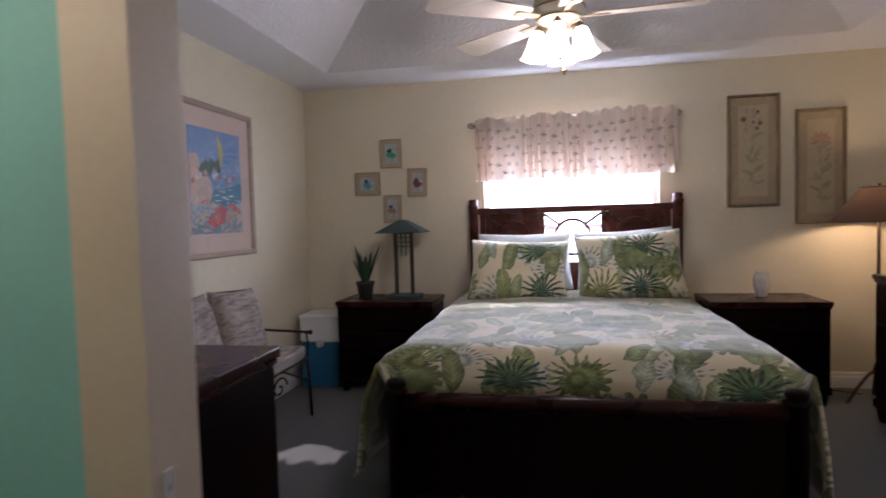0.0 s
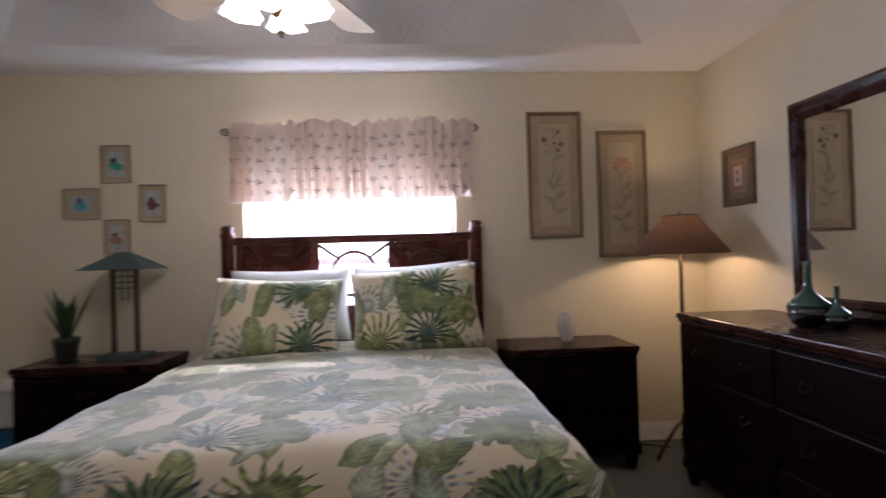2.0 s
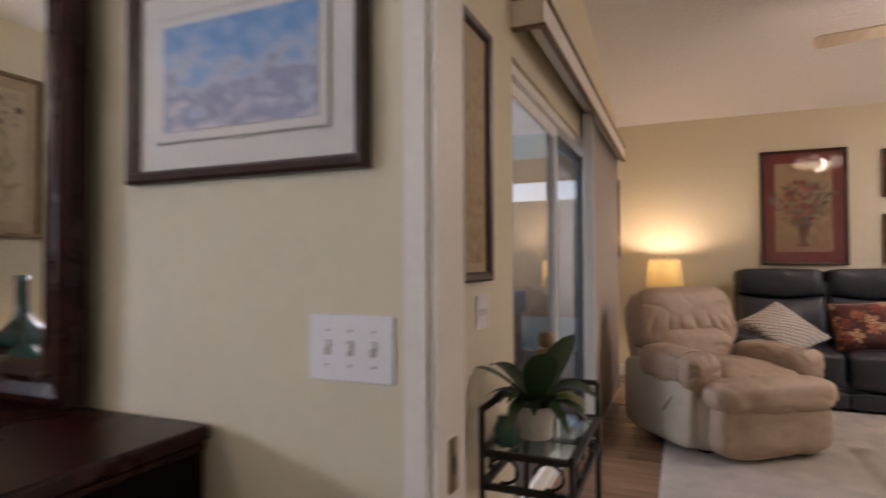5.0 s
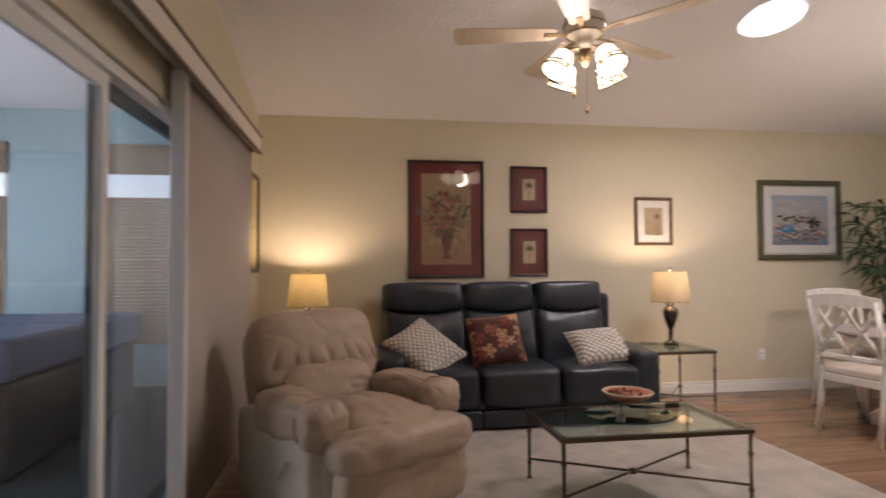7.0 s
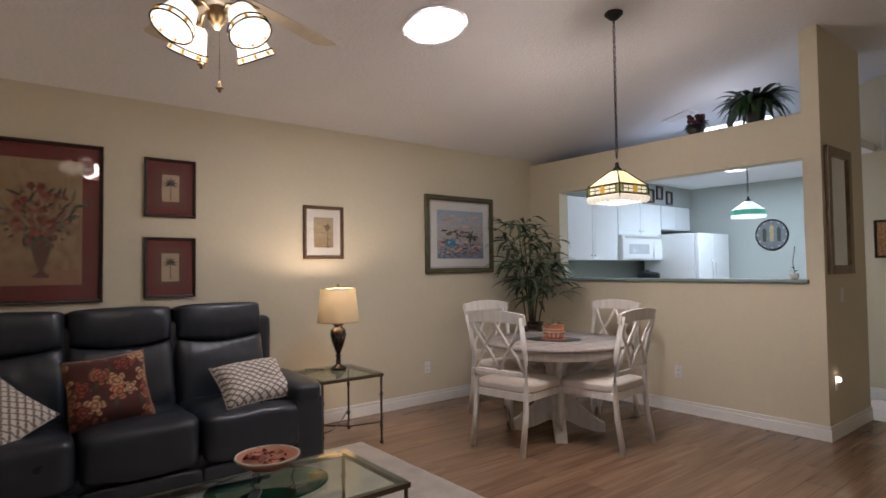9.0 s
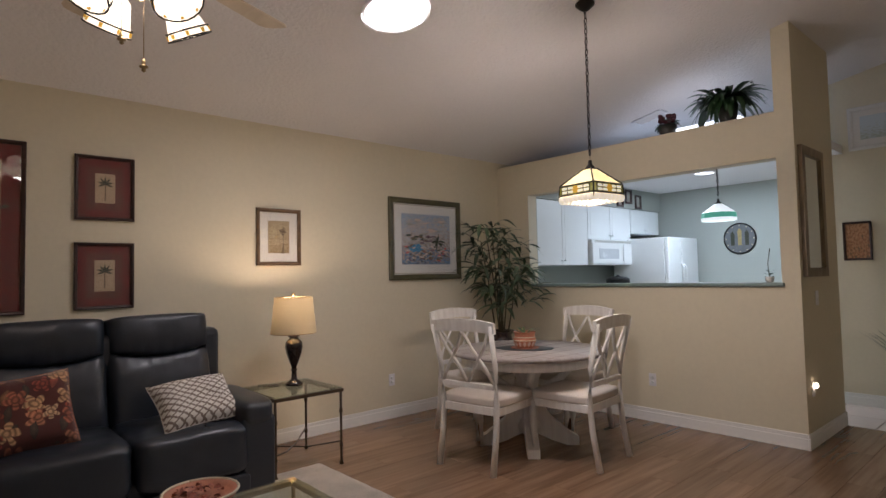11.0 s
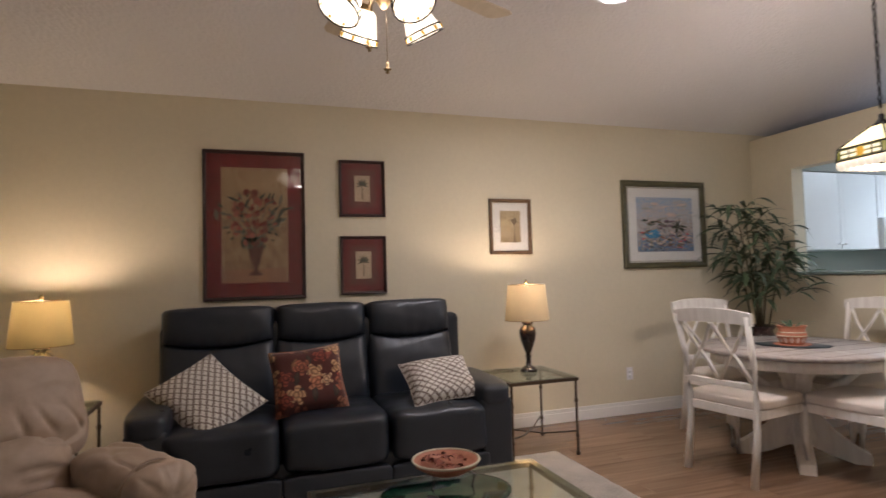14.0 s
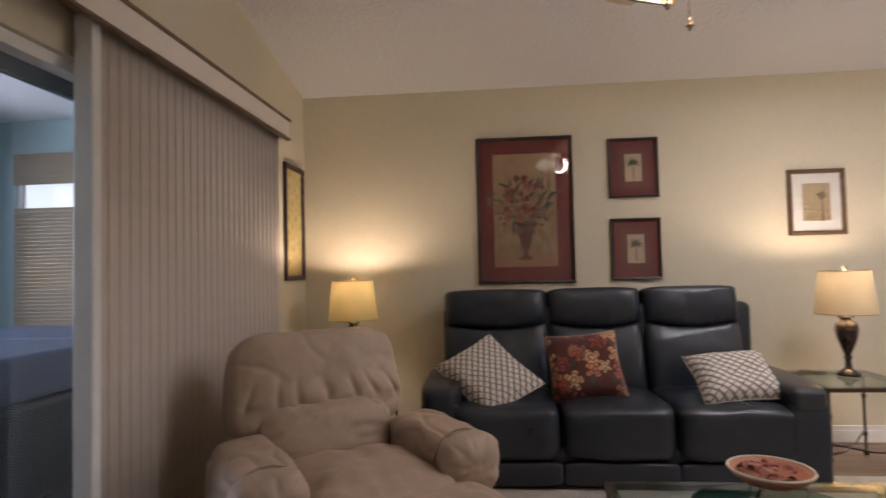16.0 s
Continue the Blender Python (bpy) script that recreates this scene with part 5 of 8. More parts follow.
botanical("tall gold-framed botanical print of a pink flower", 3.683, 4.012, 1.20, 2.026, True, 2)

SEA = painted("harbour_scene", [(0.30, (0.50, 0.12, 0.09)), (0.42, (0.30, 0.32, 0.14)), (0.52, (0.05, 0.22, 0.36)), (0.62, (0.56, 0.42, 0.34)), (0.74, (0.26, 0.40, 0.55)), (0.95, (0.10, 0.22, 0.46))], 6, (3, 1, 3), 0.5, 1.0, 0.75)
YEL = mat("yellow_sail_print", (0.62, 0.52, 0.10), 0.6)
SKYP = painted("blue_sky_wash", [(0.30, (0.46, 0.50, 0.58)), (0.5, (0.24, 0.36, 0.56)), (0.7, (0.14, 0.26, 0.50))], 4, (2, 1, 4), 0.6, 1.5, 0.25)
REDP = mat("red_boat_print", (0.55, 0.10, 0.09), 0.6, var=0.2, scale=20)
TURQ = mat("turquoise_water_print", (0.03, 0.22, 0.34), 0.6, var=0.2, scale=20)
WALLP = mat("pale_building_print", (0.60, 0.45, 0.38), 0.6, var=0.25, scale=25)
TREEP = mat("dark_tree_print", (0.06, 0.12, 0.10), 0.6, var=0.3, scale=25)
for y0, y1, lab, s in ((4.26, 5.11, "large champagne-framed harbour print with a yellow sail", 0), (3.395, 4.245, "large champagne-framed harbour print of pale buildings", 1)):
    t = picture("harbour_picture", lab, y1 - y0, 0.94, 0.036, M["tan_frame"], [("mat_board", 0, M["pink_mat"]), ("print", 0.115, SEA)], pose(XL + 0.001, (y0 + y1) / 2, 1.575, 0, 0, FACE_E), group="harbour pictures")
    y = t["front"] + 0.0005
    rr = random.Random(50 + s)
    part("sky", flat([(-0.272, 0.05), (-0.272, 0.316), (0.272, 0.316), (0.272, 0.05)], y), SKYP, t)
    part("town", flat([(-0.272, -0.14), (-0.272, 0.15), (-0.20, 0.16), (-0.14, 0.06), (-0.06, 0.0), (-0.04, -0.14)], y - 0.0004), WALLP, t)
    part("water", flat([(-0.08, -0.13), (-0.04, -0.05), (0.12, -0.03), (0.272, 0.01), (0.272, -0.12), (0.08, -0.15)], y - 0.0005), TURQ, t)
    for k in range(10):
        part("tree", flat(blob(rr.uniform(-0.16, 0.02), rr.uniform(0.05, 0.14), rr.uniform(0.015, 0.035), 11, 0.4, k), y - 0.0007 - 0.0002 * (k % 3)), TREEP, t)
    for k in range(16):
        cx, cz = rr.uniform(-0.26, 0.25), rr.uniform(-0.02, 0.05)
        part("house", flat([(cx, cz), (cx, cz + 0.022), (cx + 0.012, cz + 0.034), (cx + 0.024, cz + 0.022), (cx + 0.024, cz)], y - 0.0009 - 0.0002 * (k % 3)), rr.choice((WALLP, M["white_mat"], M["pink_mat"], REDP)), t)
    for k in range(14):
        part("stroke", flat(leaf_shape(rr.uniform(-0.04, 0.2), rr.uniform(-0.13, -0.04), rr.uniform(0.05, 0.10), 0.008, rr.uniform(-6, 6)), y - 0.0011), rr.choice((SKYP, M["white_mat"], WALLP)), t)
    part("boat", flat([(-0.13, -0.24), (-0.02, -0.15), (0.05, -0.14), (0.10, -0.17), (0.06, -0.25), (-0.05, -0.29)], y - 0.0010), REDP, t)
    part("boat", flat([(0.09, -0.13), (0.15, -0.13), (0.25, -0.17), (0.25, -0.20), (0.17, -0.18)], y - 0.0010), REDP, t)
    if s == 0:
        part("sail", flat([(0.01, 0.29), (0.06, 0.24), (0.075, 0.18), (0.04, 0.06), (0.03, 0.20)], y - 0.0010), YEL, t)
    for k in range(70):
        part("dab", flat(leaf_shape(rr.uniform(-0.25, 0.22), rr.uniform(-0.29, -0.13), rr.uniform(0.02, 0.06), 0.012, rr.uniform(0, 180)), y - 0.0013 - 0.0003 * (k % 3)), rr.choice((REDP, TURQ, WALLP, GREENP, GREENP, YEL, M["pink_mat"], SKYP)), t)

rnd = random.Random(11)
for k, (x0, x1, z0, z1, ca, cb) in enumerate(((0.561, 0.739, 1.744, 1.978, (0.03, 0.30, 0.16), (0.02, 0.03, 0.03)), (0.333, 0.549, 1.522, 1.714, (0.05, 0.28, 0.42), (0.03, 0.06, 0.12)), (0.786, 0.948, 1.502, 1.731, (0.16, 0.05, 0.05), (0.10, 0.04, 0.05)), (0.573, 0.727, 1.289, 1.517, (0.30, 0.16, 0.11), (0.10, 0.05, 0.05)))):
    w, h = x1 - x0, z1 - z0
    t = picture("small_picture", ("small rough sand-textured frame with a green print", "small rough sand-textured frame with a blue sea print", "small shell-edged frame with a dark red print", "small shell-edged frame with a brown print")[k], w, h, 0.006, M["tan_mat"], [("mat_board", 0, M["tan_mat"]), ("print", w * 0.18, mat("small_print_ground", (0.36, 0.40, 0.40), 0.7, var=0.3, scale=40))], pose((x0 + x1) / 2, YB - 0.001, (z0 + z1) / 2, 0, rnd.uniform(-1.5, 1.5), 0), depth=0.018, pane=False, group="small pictures")
    y = t["front"] + 0.0005
    part("figure", flat(blob(0.0, -0.01, 0.035, 10, 0.4, k, 1, 0.8), y - 0.0004), mat("print_colour", ca, 0.7, var=0.3, scale=60), t)
    part("figure", flat(blob(-0.012, 0.02, 0.018, 9, 0.4, k + 5), y - 0.0008), mat("print_dark", cb, 0.7, var=0.3, scale=60), t)

t = picture("small_portrait_picture", "small dark carved frame with a gold-edged oval print", 0.305, 0.345, 0.04, M["brown_frame"], [("mat_board", 0, mat("olive_brown_mat", (0.20, 0.14, 0.08), 0.8, var=0.1)), ("fillet", 0.04, M["tan_frame"]), ("print", 0.046, mat("rust_mat_board", (0.30, 0.15, 0.09), 0.8, var=0.1)), ("print_centre", 0.075, M["pink_mat"])], pose(XR - 0.001, 5.583, 1.658, 0, 0, FACE_W))
for k in (-1, 1):
    part("shell", flat(blob(0, k * 0.022, 0.014, 12, 0.15, k + 3), t["front"]), BROWNP, t)

SKY = painted("cloud_watercolour", [(0.38, (0.60, 0.58, 0.62)), (0.52, (0.34, 0.36, 0.48)), (0.60, (0.26, 0.28, 0.42)), (0.72, (0.44, 0.48, 0.58)), (0.86, (0.24, 0.40, 0.64)), (1.0, (0.13, 0.31, 0.60))], 2.6, (2.2, 1, 2.2), 0.6, 2.0, 0.50)
t = picture("seascape_picture", "dark-framed blue cloud watercolour with a wide white mat", 0.573, 0.412, 0.026, M["dark_frame"], [("mat_board", 0, M["white_mat"]), ("fillet", 0.052, M["grey_mat"]), ("inner_mat", 0.056, M["white_mat"]), ("print", 0.074, SKY)], pose(XR - 0.001, 3.705, 1.573, 0, 0, FACE_W))

t = thing("light_switch", "white three-gang switch plate beside the doorway", "light switch", pose(XR - 0.001, 3.458, 1.058, 0, 0, FACE_W))
part("plate_body", box(-0.085, 0.085, -0.006, 0, -0.058, 0.058, 0.003), M["plate"], t)
for k in (-1, 0, 1):
    part("toggle", box(k * 0.046 - 0.005, k * 0.046 + 0.005, -0.013, -0.006, -0.004 + 0.006 * (k != 0), 0.010 + 0.004 * (k != 0), 0.001, 1), M["white_plastic"], t)
    part("slot", box(k * 0.046 - 0.0055, k * 0.046 + 0.0055, -0.0068, -0.0055, -0.013, 0.013), M["grey_mat"], t)
    for s in (-1, 1):
        part("screw", moved(lathe([(0.003, 0), (0.003, 0.001), (0, 0.0015)], 8), pose(k * 0.046, -0.006, s * 0.03, 90)), M["steel"], t)

# cooler
t = thing("cooler", "blue and white plastic cooler box standing in the corner", "cooler", pose(0.125, 5.79, 0))
part("body", box(-0.165, 0.165, -0.15, 0.15, 0, 0.36, 0.018, 3), M["blue_plastic"], t)
part("lid", join(box(-0.168, 0.168, -0.153, 0.153, 0.362, 0.565, 0.02, 3), box(-0.172, 0.172, -0.157, 0.157, 0.545, 0.58, 0.012, 2)), M["white_plastic"], t, "tall white lid")
part("latch", moved(lathe([(0.032, 0), (0.032, 0.006), (0.0, 0.007)], 16), pose(0.0, -0.150, 0.352, 90)), M["white_plastic"], t)

# wrought-iron settee
t = thing("settee", "wrought-iron settee with a marbled taupe seat cushion", "bench", pose(0, 0, 0))
SX, SF, Y0, Y1 = -0.05, 0.30, 3.50, 5.02
for y in (Y0, Y1):
    for x in (SX, SF):
        part("leg", tube([(x, y, 0.40), (x + (0.012 if x > 0 else 0), y, 0.2), (x + (0.02 if x > 0 else 0), y, 0.0)], 0.010, 8), M["iron"], t)
    part("arm", tube([(SX - 0.02, y, 0.585), (SF + 0.02, y, 0.57)], 0.009, 8), M["iron"], t)
    part("arm_ball", moved(lathe([(0.0, -0.018), (0.013, -0.012), (0.018, 0), (0.013, 0.012), (0.0, 0.018)], 10), Matrix.Translation((SF + 0.03, y, 0.57))), M["iron"], t)
    part("arm_ball", moved(lathe([(0.0, -0.018), (0.013, -0.012), (0.018, 0), (0.013, 0.012), (0.0, 0.018)], 10), Matrix.Translation((SX - 0.02, y, 0.585))), M["iron"], t)
    part("arm_support", tube([(SF, y, 0.40), (SF + 0.012, y, 0.50), (SF + 0.0, y, 0.57)], 0.008, 8), M["iron"], t)
    part("stretcher", tube([(SX, y, 0.24), ((SX + SF) / 2, y, 0.29), (SF, y, 0.24)], 0.007, 8), M["iron"], t)
part("seat_frame", join(tube([(SX, Y0, 0.395), (SX, Y1, 0.395)], 0.009), tube([(SF, Y0, 0.395), (SF, Y1, 0.395)], 0.009), tube([(SX, Y0, 0.395), (SF, Y0, 0.395)], 0.009), tube([(SX, Y1, 0.395), (SF, Y1, 0.395)], 0.009)), M["iron"], t)
for y in (3.9, 4.26, 4.62):
    pts = [(SF, y + 0.10 * math.cos(a) * (1 - a / 9), 0.30 + 0.07 * math.sin(a) * (1 - a / 9)) for a in [i * 0.4 for i in range(20)]]
    part("scroll", tube(pts, 0.006, 6), M["iron"], t, "scrolled iron apron")
part("seat_cushion", puff(SF - SX + 0.05, Y1 - Y0 - 0.02, 0.085, 8, 12, (0, 0, 0.1), ((SX + SF) / 2 + 0.01, (Y0 + Y1) / 2, 0.447), 0.004, 5), M["bench_cloth"], t, smooth=True)
for y, sd in ((4.60, 1), (4.12, 2)):
    ob = part("back_pillow", pillow(0.47, 0.43, 0.15, seed=sd), M["bench_cloth"], None, smooth=True)
    ob.matrix_basis = Matrix.Translation((0.055, y, 0.70)) @ Matrix.Rotation(radians(90), 4, "Z") @ Matrix.Rotation(radians(-14), 4, "X") @ Matrix.Rotation(radians(4 if sd == 1 else -3), 4, "Y")
    tagged(ob, "square marbled taupe pillow leaning on the wall above the settee", "pillow", "settee pillows")
    part("piping", tube([(u * 0.215, 0, 0.205) for u in (-1, -0.5, 0, 0.5, 1)], 0.006, 6), M["stem"], ob, "dark cord edge")


# ceiling fans
def fan(name, label, m, drop, blades, start, blade_len, shades, tulip):
    """A ceiling fan; origin at the blade plane."""
    t = thing(name, label, "ceiling fan", m)
    part("downrod", tube([(0, 0, 0.05), (0, 0, drop)], 0.012, 10), M["fan_body"], t)
    part("canopy", lathe([(0.02, drop - 0.075), (0.05, drop - 0.06), (0.072, drop - 0.02), (0.075, drop + 0.02)], 20), M["fan_body"], t)
    part("motor", lathe([(0.03, 0.13), (0.07, 0.12), (0.115, 0.095), (0.125, 0.06), (0.125, 0.02), (0.105, -0.01), (0.06, -0.03), (0.055, -0.06), (0.06, -0.08), (0.04, -0.10), (0.0, -0.105)], 28), M["fan_body"], t, "cream ribbed motor housing")
    part("trim_ring", join(tube(arc(0, 0, 0.126, 0, 360, 28, "XY", 0.04), 0.005, 6), tube(arc(0, 0, 0.108, 0, 360, 28, "XY", -0.012), 0.005, 6)), M["brass"], t)
    for k in range(blades):
        a = radians(start + 360 / blades * k)
        rot = Matrix.Rotation(a, 4, "Z") @ Matrix.Rotation(radians(11), 4, "X")
        b = bmesh.new()
        out = [(0.17, -0.05), (0.20, -0.06), (blade_len - 0.04, -0.085), (blade_len - 0.008, -0.068), (blade_len, -0.03), (blade_len, 0.03), (blade_len - 0.008, 0.068), (blade_len - 0.04, 0.085), (0.20, 0.06), (0.17, 0.05)]
        lo = [b.verts.new((x, y, -0.003)) for x, y in out]
        hi = [b.verts.new((x, y, 0.003)) for x, y in out]
        b.faces.new(lo)
        b.faces.new(hi)
        for i in range(len(out)):
            b.faces.new((lo[i], lo[(i + 1) % len(out)], hi[(i + 1) % len(out)], hi[i]))
        part("blade", moved(finish(b), rot), M["fan_blade"], t)
        part("blade_iron", moved(box(0.10, 0.24, -0.018, 0.018, -0.009, -0.004, 0.002, 1), rot), M["brass"], t)
    part("light_fitter", lathe([(0.035, -0.10), (0.045, -0.12), (0.04, -0.16), (0.022, -0.18), (0.012, -0.20), (0.0, -0.205)], 20), M["brass"], t)
    for k in range(shades):
        a = 360 / shades * k + (-5 if tulip else 20)
        rot = Matrix.Rotation(radians(a), 4, "Z")
        arm = part("lamp_arm", moved(tube([(0.03, 0, -0.13), (0.06, 0, -0.05), (0.10, 0, -0.03), (0.115, 0, -0.06)] if tulip else [(0.03, 0, -0.13), (0.07, 0, -0.10), (0.105, 0, -0.11), (0.115, 0, -0.15)], 0.007, 8), rot), M["brass"], t)
        size = 0.87 if tulip else 1.3
        tilt = Matrix.Translation((0.115 * size, 0, -0.055 if tulip else -0.145)) @ Matrix.Rotation(radians(-9 if tulip else -30), 4, "Y") @ Matrix.Scale(size, 4)
        prof = [(0.022, 0.0), (0.037, -0.015), (0.046, -0.05), (0.054, -0.10), (0.064, -0.14), (0.078, -0.162)] if tulip else [(0.028, 0.0), (0.040, -0.01), (0.066, -0.105), (0.068, -0.11)]
        s = lathe(prof, 24, wave=0.09 if tulip else 0, lobes=6 if tulip else 0)
        bmesh.ops.delete(s, geom=[f for f in s.faces if len(f.verts) > 4], context="FACES")
        sh = part("shade", moved(s, rot @ tilt), M["bulb_white"] if tulip else M["bulb_warm"], t, "lit frosted tulip glass shade" if tulip else "lit leaded glass shade", True, shadow=False)
        part("socket", moved(lathe([(0.0, 0.02), (0.02, 0.018), (0.026, 0.0), (0.026, -0.012), (0.0, -0.013)], 14), rot @ tilt), M["brass"], t)
        if not tulip:
            rim = tube(arc(0, 0, 0.067, 0, 360, 20, "XY", -0.086), 0.003, 5)
            part("leading", moved(join(rim, tube(arc(0, 0, 0.069, 0, 360, 20, "XY", -0.108), 0.003, 5)), rot @ tilt), M["leading"], sh)
            for q in range(8):
                part("amber_tile", moved(box(0.063, 0.069, -0.005, 0.005, -0.104, -0.09), rot @ tilt @ Matrix.Rotation(radians(45 * q), 4, "Z")), M["amber_glass"], sh)
    for dx, dy, L in (((0.0, -0.01, 0.25), (0.03, 0.06, 0.15)) if not tulip else ((0.02, -0.02, 0.05),)):
        part("pull_chain", tube([(dx * 0.6, dy * 0.6, -0.15), (dx, dy, -0.19), (dx, dy, -0.20 - L)], 0.0018, 5), M["brass"], t)
        part("pull_knob", moved(lathe([(0.0, 0.030), (0.006, 0.028), (0.008, 0.010), (0.007, 0.004), (0.016, 0.001), (0.017, -0.004), (0.006, -0.010), (0.009, -0.017), (0.0, -0.024)], 12), Matrix.Translation((dx, dy, -0.21 - L))), M["brass"], t)
    return t


fan("ceiling_fan", "cream ceiling fan with four lit tulip glass shades in the bedroom", pose(2.0, 4.35, 2.27), 0.50, 5, -3, 0.68, 4, True)

# ---------------------------------------------------------------- living room things
fan("ceiling_fan", "cream ceiling fan with four lit leaded glass shades", pose(7.79, 1.35, 2.65), 0.42, 5, 6, 0.78, 4, False)


def back_pad(seed, w=0.645, top=0.70):
    """A stitched seat back in the x-z plane, front at -y: lower pad and headrest roll, met in a sagging seam."""
    nu, nv, out = 26, 16, []
    for head in (0, 1):
        b = bmesh.new()
        rows = []
        for i in range(nu + 1):
            u = 2 * i / nu - 1
            seam = 0.475 - 0.045 * (1 - u * u)
            edge = max(0.0, 1 - abs(u) ** 10) ** 0.6
            row = []
            for j in range(nv + 1):
                v = j / nv
                if head:
                    z = seam + (top - seam) * min(1.0, v * 1.25)
                    over = max(0.0, v - 0.8) / 0.2
                    fat = 0.075 * math.sin(math.pi * (0.04 + 0.80 * min(1.0, v * 1.1))) ** 0.55 * (1 - 0.75 * over)
                    back = 0.20 * over
                    z -= 0.05 * over * over + 0.012 * u * u * v
                else:
                    z, back = seam * v, 0.0
                    fat = 0.045 * max(0.0, math.sin(math.pi * (0.1 + 0.9 * v))) ** 0.6
                n = Vector((u * 1.6 + seed * 5, z * 5.5, head * 3))
                crease = 0.007 * noise.noise(n) + 0.006 * noise.noise(n * 2.4) * (1 - abs(u) ** 4)
                gather = 0.006 * math.sin(u * 26 + 3 * noise.noise(n)) * math.exp(-((z - seam) / 0.05) ** 2)
                y = -0.07 - (fat + crease + gather) * edge + 0.045 * (1 - edge) + back
                row.append(b.verts.new((u * w / 2, y, z)))
            rows.append(row)
        for p, q in zip(rows, rows[1:]):
            for j in range(nv):
                b.faces.new((p[j], q[j], q[j + 1], p[j + 1]))
        rim = [e for e in b.edges if e.is_boundary]
        ext = bmesh.ops.extrude_edge_only(b, edges=rim)["geom"]
        for vtx in [g for g in ext if isinstance(g, bmesh.types.BMVert)]:
            vtx.co.y = max(vtx.co.y, 0.06)
        out.append(finish(b, True))
    return out


def sofa():
    """Reclining three-seat sofa against the east wall; it faces -x."""
    t = thing("sofa", "charcoal leather three-seat reclining sofa against the wall", "sofa", pose(9.80, 1.42, 0, 0, 0, -90))
    # local: x along the sofa, front at -y, back at y = 0
    part("base", box(-0.93, 0.93, -0.86, -0.10, 0.05, 0.24, 0.02, 2), M["leather"], t)
    part("back_shell", box(-1.06, 1.05, -0.18, -0.03, 0.10, 1.02, 0.05, 3), M["leather"], t)
    for s in (-1, 1):
        part("arm", join(box(s * 1.03 - 0.11, s * 1.03 + 0.11, -0.90, -0.12, 0.03, 0.50, 0.03, 3), puff(0.24, 0.80, 0.17, 5, 10, (0, 0, 0.1), (s * 1.03, -0.51, 0.515), 0.004, 5)), M["leather"], t, smooth=True)
    for k, x in enumerate((-0.645, 0.0, 0.645)):
        part("seat_cushion", puff(0.646, 0.71, 0.31, 8, 24, (0, 0.03, 0.10), (x, -0.575, 0.325), 0.010, 5, k), M["leather"], t, smooth=True)
        part("front_panel", puff(0.643, 0.07, 0.13, 8, 14, (0, 0.2, 0), (x, -0.885, 0.105), 0.004, 5, k + 3), M["leather"], t, smooth=True)
        tilt = Matrix.Translation((x - (0.042 if k == 0 else 0), -0.24, 0.43)) @ Matrix.Rotation(radians(-14), 4, "X")
        lower, upper = back_pad(k, 0.73 if k == 0 else 0.645)
        part("back_cushion", moved(lower, tilt), M["leather"], t, smooth=True)
        part("head_cushion", moved(upper, tilt), M["leather"], t, "padded headrest roll above a curved seam", True)
    for s in (-1, 1):
        part("foot", box(s * 0.9 - 0.03, s * 0.9 + 0.03, -0.80, -0.74, 0, 0.05), M["iron"], t)
        part("foot", box(s * 0.9 - 0.03, s * 0.9 + 0.03, -0.16, -0.10, 0, 0.05), M["iron"], t)
    return t


sofa()


def throw(x, y, z, w, h, material, label, lean, roll, seed):
    ob = part("throw_pillow", pillow(w, h, 0.15, seed=seed), material, None, smooth=True)
    ob.matrix_basis = Matrix.Translation((x, y, z)) @ Matrix.Rotation(radians(-90), 4, "Z") @ Matrix.Rotation(radians(-lean), 4, "X") @ Matrix.Rotation(radians(roll), 4, "Y")
    part("piping", piping(w, h), M["seat_cloth"] if material is M["trellis"] else material, ob)
    return tagged(ob, label, "pillow", "sofa pillows")


throw(9.18, 2.16, 0.615, 0.54, 0.45, M["trellis"], "taupe throw pillow with a white lattice, tilted on its corner", 50, 51, 1)
throw(9.21, 1.56, 0.665, 0.45, 0.42, M["floral"], "dark red floral throw pillow on the sofa", 26, -5, 2)
throw(9.14, 0.70, 0.605, 0.48, 0.37, M["trellis"], "taupe throw pillow with a white lattice lying back", 52, -5, 3)


def gathered(bm, z0, reach):
    """Tapers a headrest towards its top and gathers it in creases above its lower seam."""
    for v in bm.verts:
        v.co.x *= 1.04 - 0.26 * max(0.0, v.co.z - z0) * abs(v.co.x) ** 0.3
        up = v.co.z - z0
        pucker = math.exp(-(up / reach) ** 2) if up > 0 else math.exp(-(up / (reach * 0.4)) ** 2)
        if v.co.y < 0:
            fan_x = v.co.x * (1 + 0.9 * max(0.0, up))
            ridge = 1 - abs(math.sin(fan_x * 30 + 3.0 * noise.noise(Vector((v.co.x * 4, 0, v.co.z * 3)))))
            v.co.y += 0.026 * pucker * ridge ** 2.2 - 0.012 * pucker + 0.005 * noise.noise(Vector((v.co.x * 6, 0, v.co.z * 9)))
            v.co.y += 0.005 * max(0.0, 1 - abs(noise.noise(Vector((v.co.x * 3.5 + 7, 2, v.co.z * 4.5)))) * 7)
    return bm


def creased(bm, depth, fx, fz, seed):
    """Thin folds across a stuffed part."""
    bmesh.ops.recalc_face_normals(bm, faces=bm.faces)
    bm.normal_update()
    for v in bm.verts:
        k = abs(noise.noise(Vector((v.co.x * fx + seed, v.co.y * fx * 0.6, v.co.z * fz))))
        v.co -= v.normal * depth * max(0.0, 1 - k * 8)
    return bm


